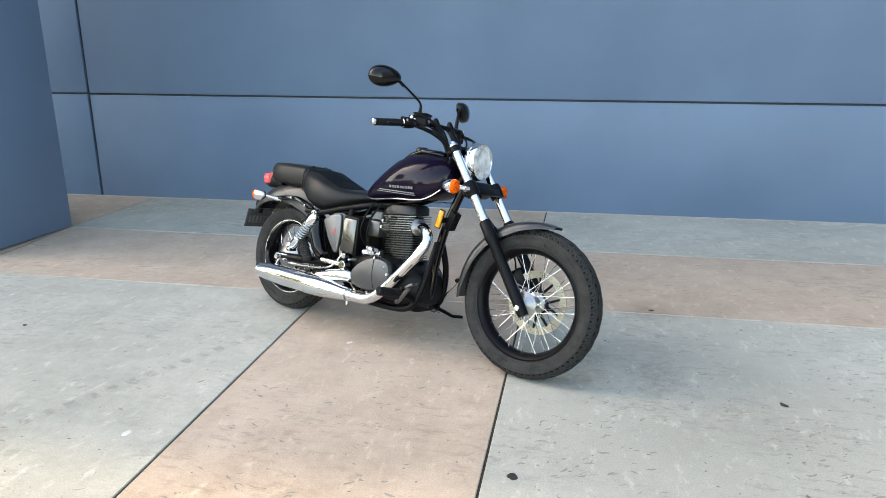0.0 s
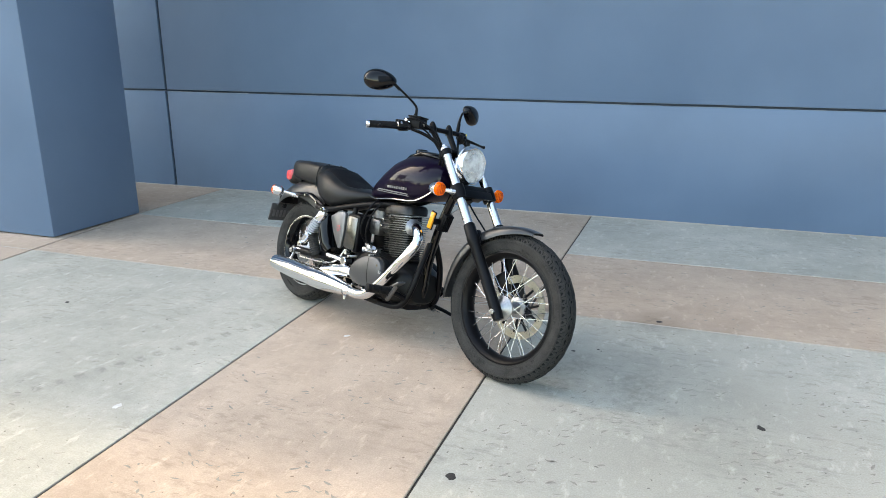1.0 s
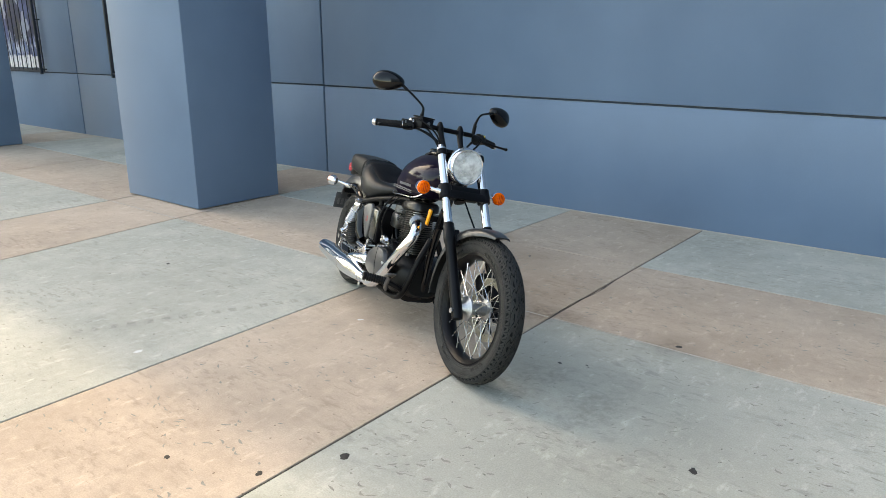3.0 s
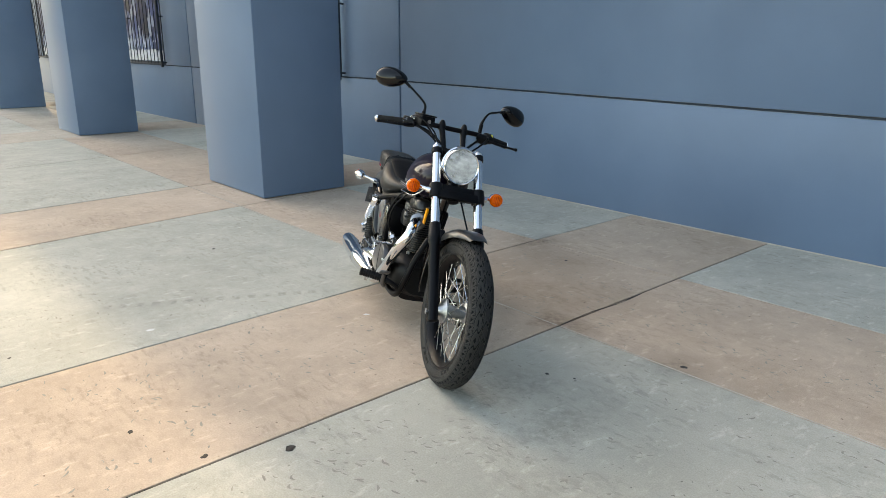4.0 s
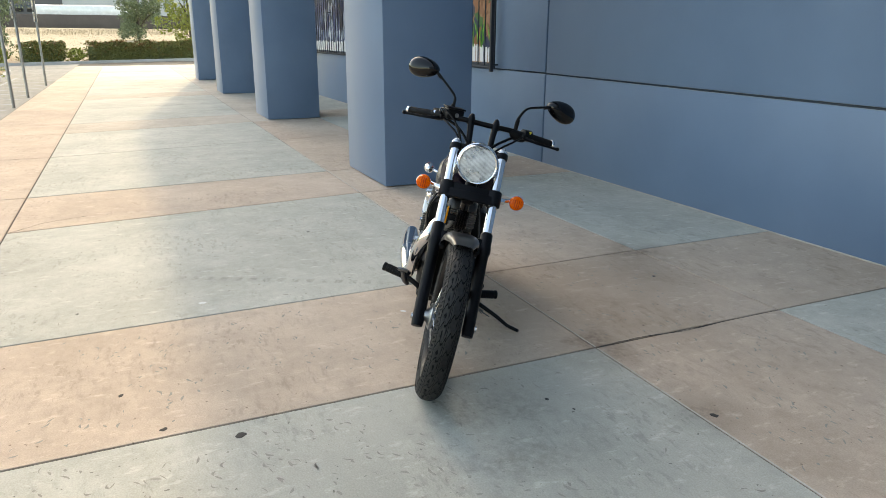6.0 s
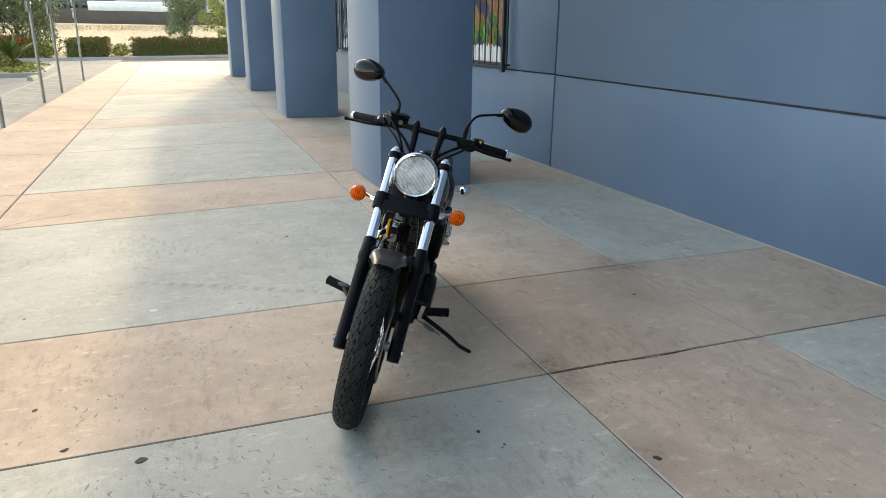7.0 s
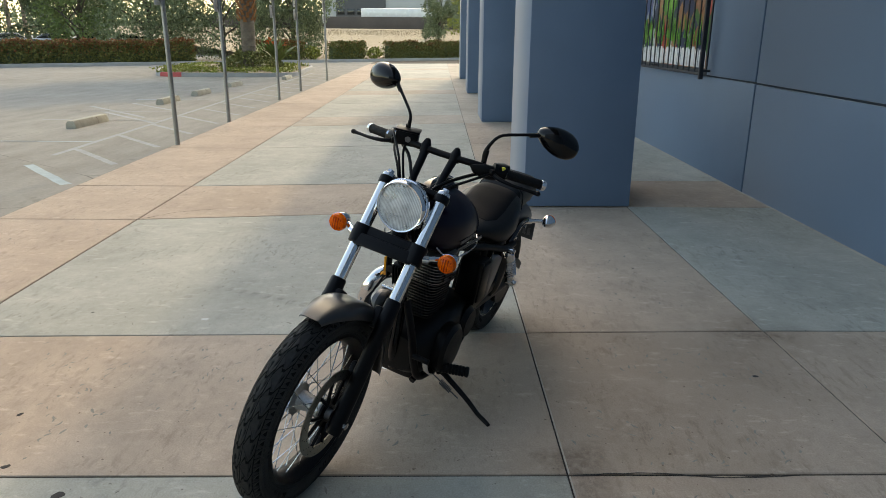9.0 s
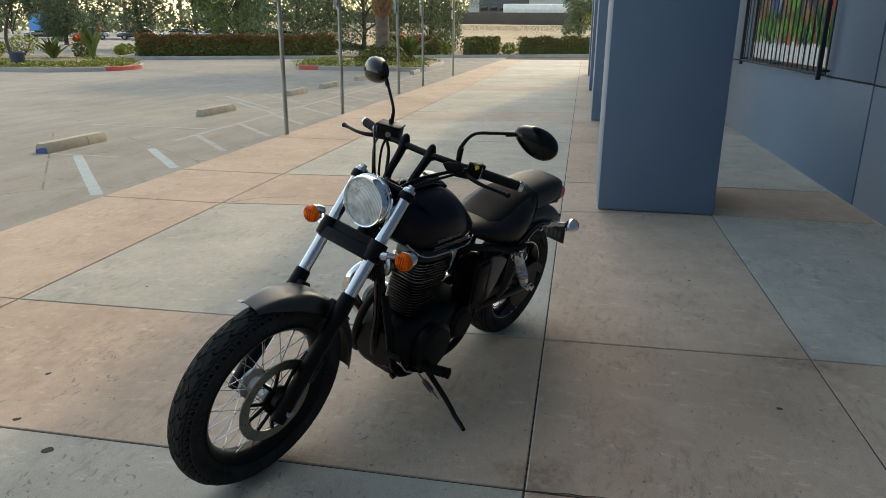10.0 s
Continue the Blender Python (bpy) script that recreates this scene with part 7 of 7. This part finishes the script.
M_ROAD = material("asphalt", (0.045, 0.045, 0.047), (0.07, 0.07, 0.072), 0.6, 30, (0.8, 0.95))
tagged(thing("road", b, M_ROAD), "grey asphalt road behind the trees", "road", kind="structure")
M_CARS = [material("car_paint_white", (0.6, 0.6, 0.6), (0.7, 0.7, 0.7), 2, 90, (0.2, 0.3), coat=0.8), material("car_paint_black", (0.01, 0.01, 0.012), (0.02, 0.02, 0.022), 2, 90, (0.2, 0.3), coat=0.8), material("car_paint_silver", (0.3, 0.31, 0.32), (0.4, 0.41, 0.42), 2, 90, (0.25, 0.35), metal=0.6, coat=0.8)]
M_DARKGLASS = material("dark_car_glass", (0.01, 0.012, 0.014), (0.02, 0.022, 0.025), 3, 60, (0.05, 0.1), bump=0.0)


def car(x, y, turn, paint, label):
    ob = holder("car", pose(x, y, 0.03, 0, 0, turn), label, "car", "parked cars")
    b = bmesh.new()
    loft(b, [oval(u, 0, z, w, h, 20, 4) for u, z, w, h in ((-2.2, 0.62, 0.7, 0.2), (-2.1, 0.62, 0.84, 0.3), (-1.2, 0.64, 0.88, 0.34), (0.9, 0.62, 0.88, 0.33), (1.9, 0.56, 0.82, 0.26), (2.2, 0.52, 0.7, 0.18))])
    part("body", b, paint, ob)
    b = bmesh.new()
    loft(b, [oval(u, 0, z, w, h, 20, 4) for u, z, w, h in ((-1.9, 0.95, 0.68, 0.1), (-1.3, 1.12, 0.72, 0.27), (-0.2, 1.17, 0.73, 0.3), (0.4, 1.12, 0.72, 0.26), (1.1, 0.93, 0.68, 0.08))])
    part("window_band", b, M_DARKGLASS, ob)
    b = bmesh.new()
    loft(b, [oval(u, 0, z, w, h, 20, 4) for u, z, w, h in ((-1.4, 1.38, 0.6, 0.03), (-1.1, 1.42, 0.66, 0.05), (0.0, 1.44, 0.66, 0.05), (0.35, 1.4, 0.6, 0.03))])
    part("roof", b, paint, ob)
    for u in (-1.35, 1.35):
        for s in (-1, 1):
            b = bmesh.new()
            lathe(b, [(0.16, -0.1), (0.31, -0.1), (0.33, -0.07), (0.33, 0.07), (0.31, 0.1), (0.16, 0.1)], Matrix.Translation((u, s * 0.8, 0.33)) @ ACROSS, 20)
            wheel = part("wheel", b, M_RUBBER, ob)
            b = bmesh.new()
            lathe(b, [(0.03, -0.11), (0.17, -0.105), (0.17, 0.105), (0.03, 0.11)], Matrix.Translation((u, s * 0.8, 0.33)) @ ACROSS, 16)
            part("hubcap", b, M_ALLOY, wheel)


for k, (x, y, c) in enumerate(((-60.5, -37.5, 1), (-62.4, -34.4, 0), (-63.8, -31.5, 2), (-65.2, -28.6, 1), (-66.6, -25.6, 0), (-58.5, -41.0, 2), (-56.6, -44.0, 1))):
    car(1.9 + (x - 1.9) * 1.3, 4.2 + (y - 4.2) * 1.3, -58 + (k % 3) * 3, M_CARS[c], ("white", "black", "silver")[c] + " car parked beyond the trees")

ware = holder("warehouse", pose(-142, -1, 2.3), "long grey warehouse with a dark loading end", "warehouse")
M_SHED = material("grey_cladding", (0.36, 0.37, 0.38), (0.45, 0.46, 0.47), 0.3, 8, (0.6, 0.8))
M_SHEDDARK = material("dark_cladding", (0.06, 0.06, 0.065), (0.09, 0.09, 0.095), 0.3, 8, (0.6, 0.8))
M_BERM = material("dark_boundary_wall", (0.07, 0.055, 0.05), (0.11, 0.09, 0.08), 0.5, 8, (0.8, 0.95))
b = bmesh.new()
box(b, (0, 9.5, 6), (20, 51, 12), 0.05)
part("wall", b, M_SHED, ware)
b = bmesh.new()
box(b, (10.05, -9.5, 3.1), (0.6, 9, 6.2), 0.05)
part("loading_door", b, M_SHEDDARK, ware, "dark loading bay")
for k in range(5):
    b = bmesh.new()
    box(b, (10.4, -13.1 + 1.8 * k, 3.2), (0.1, 1.3, 1.0), 0.02)
    part("window", b, M_DARKGLASS, ware)
b = bmesh.new()
box(b, (0, 0, 0.85), (0.3, 46, 1.7), 0.04)
ob = tagged(thing("boundary_wall", b, M_BERM), "low dark boundary wall beyond the field", "wall", kind="structure")
ob.matrix_world = pose(-104, -6, 2.3, 0, 0, 3)
trailer = holder("trailer", pose(-109, -1.5, 2.3, 0, 0, 92), "long white trailer behind the boundary wall", "trailer")
b = bmesh.new()
box(b, (0, 0, 2.25), (13, 2.4, 1.5), 0.12)
part("body", b, M_CARS[0], trailer)
for k in (-4.6, -3.4, 4.4):
    b = bmesh.new()
    lathe(b, [(0.2, -1.1), (0.5, -1.1), (0.5, 1.1), (0.2, 1.1)], Matrix.Translation((k, 0, 0.5)) @ ACROSS, 18)
    part("wheel", b, M_RUBBER, trailer)
b = bmesh.new()
box(b, (0, 0, 1.35), (12.6, 0.9, 0.35), 0.03)
part("chassis", b, M_BLACK, trailer)
for k, (x, y, h) in enumerate(((-92, -56, 17), (-95, -53, 19), (-97, -52, 16), (-90, -58.5, 18), (-99, -49.5, 15))):
    far_palm = holder("far_palm", pose(x, y, 0), "tall thin palm far beyond the road", "palm", "far palms")
    b = bmesh.new()
    tube(b, [(0, 0, 0), (0.2, 0.1, h * 0.5), (0, 0.3, h)], [0.28, 0.2, 0.17], 8)
    part("trunk", b, M_PALM, far_palm)
    b = bmesh.new()
    leaves(b, Vector((0, 0.3, h)), 160, 1.3, (1.3, 1.3, 1.0), random.Random(k), 0.4, 0.2)
    part("crown", b, M_LEAF_OLIVE, far_palm, smooth=0)
banner = holder("banner", pose(-58.8, -47.5, 0.0, 0, 0, 40), "tall bright blue banner on a pole", "banner")
b = bmesh.new()
rod(b, (0, 0, 0), (0, 0, 3.8), 0.05)
part("pole", b, M_POST, banner)
b = bmesh.new()
box(b, (0, 0.65, 2.4), (0.03, 1.2, 2.5), 0.01)
part("cloth", b, material("bright_blue_cloth", (0.05, 0.28, 0.7), (0.08, 0.36, 0.8), 1, 30, (0.6, 0.8)), banner)
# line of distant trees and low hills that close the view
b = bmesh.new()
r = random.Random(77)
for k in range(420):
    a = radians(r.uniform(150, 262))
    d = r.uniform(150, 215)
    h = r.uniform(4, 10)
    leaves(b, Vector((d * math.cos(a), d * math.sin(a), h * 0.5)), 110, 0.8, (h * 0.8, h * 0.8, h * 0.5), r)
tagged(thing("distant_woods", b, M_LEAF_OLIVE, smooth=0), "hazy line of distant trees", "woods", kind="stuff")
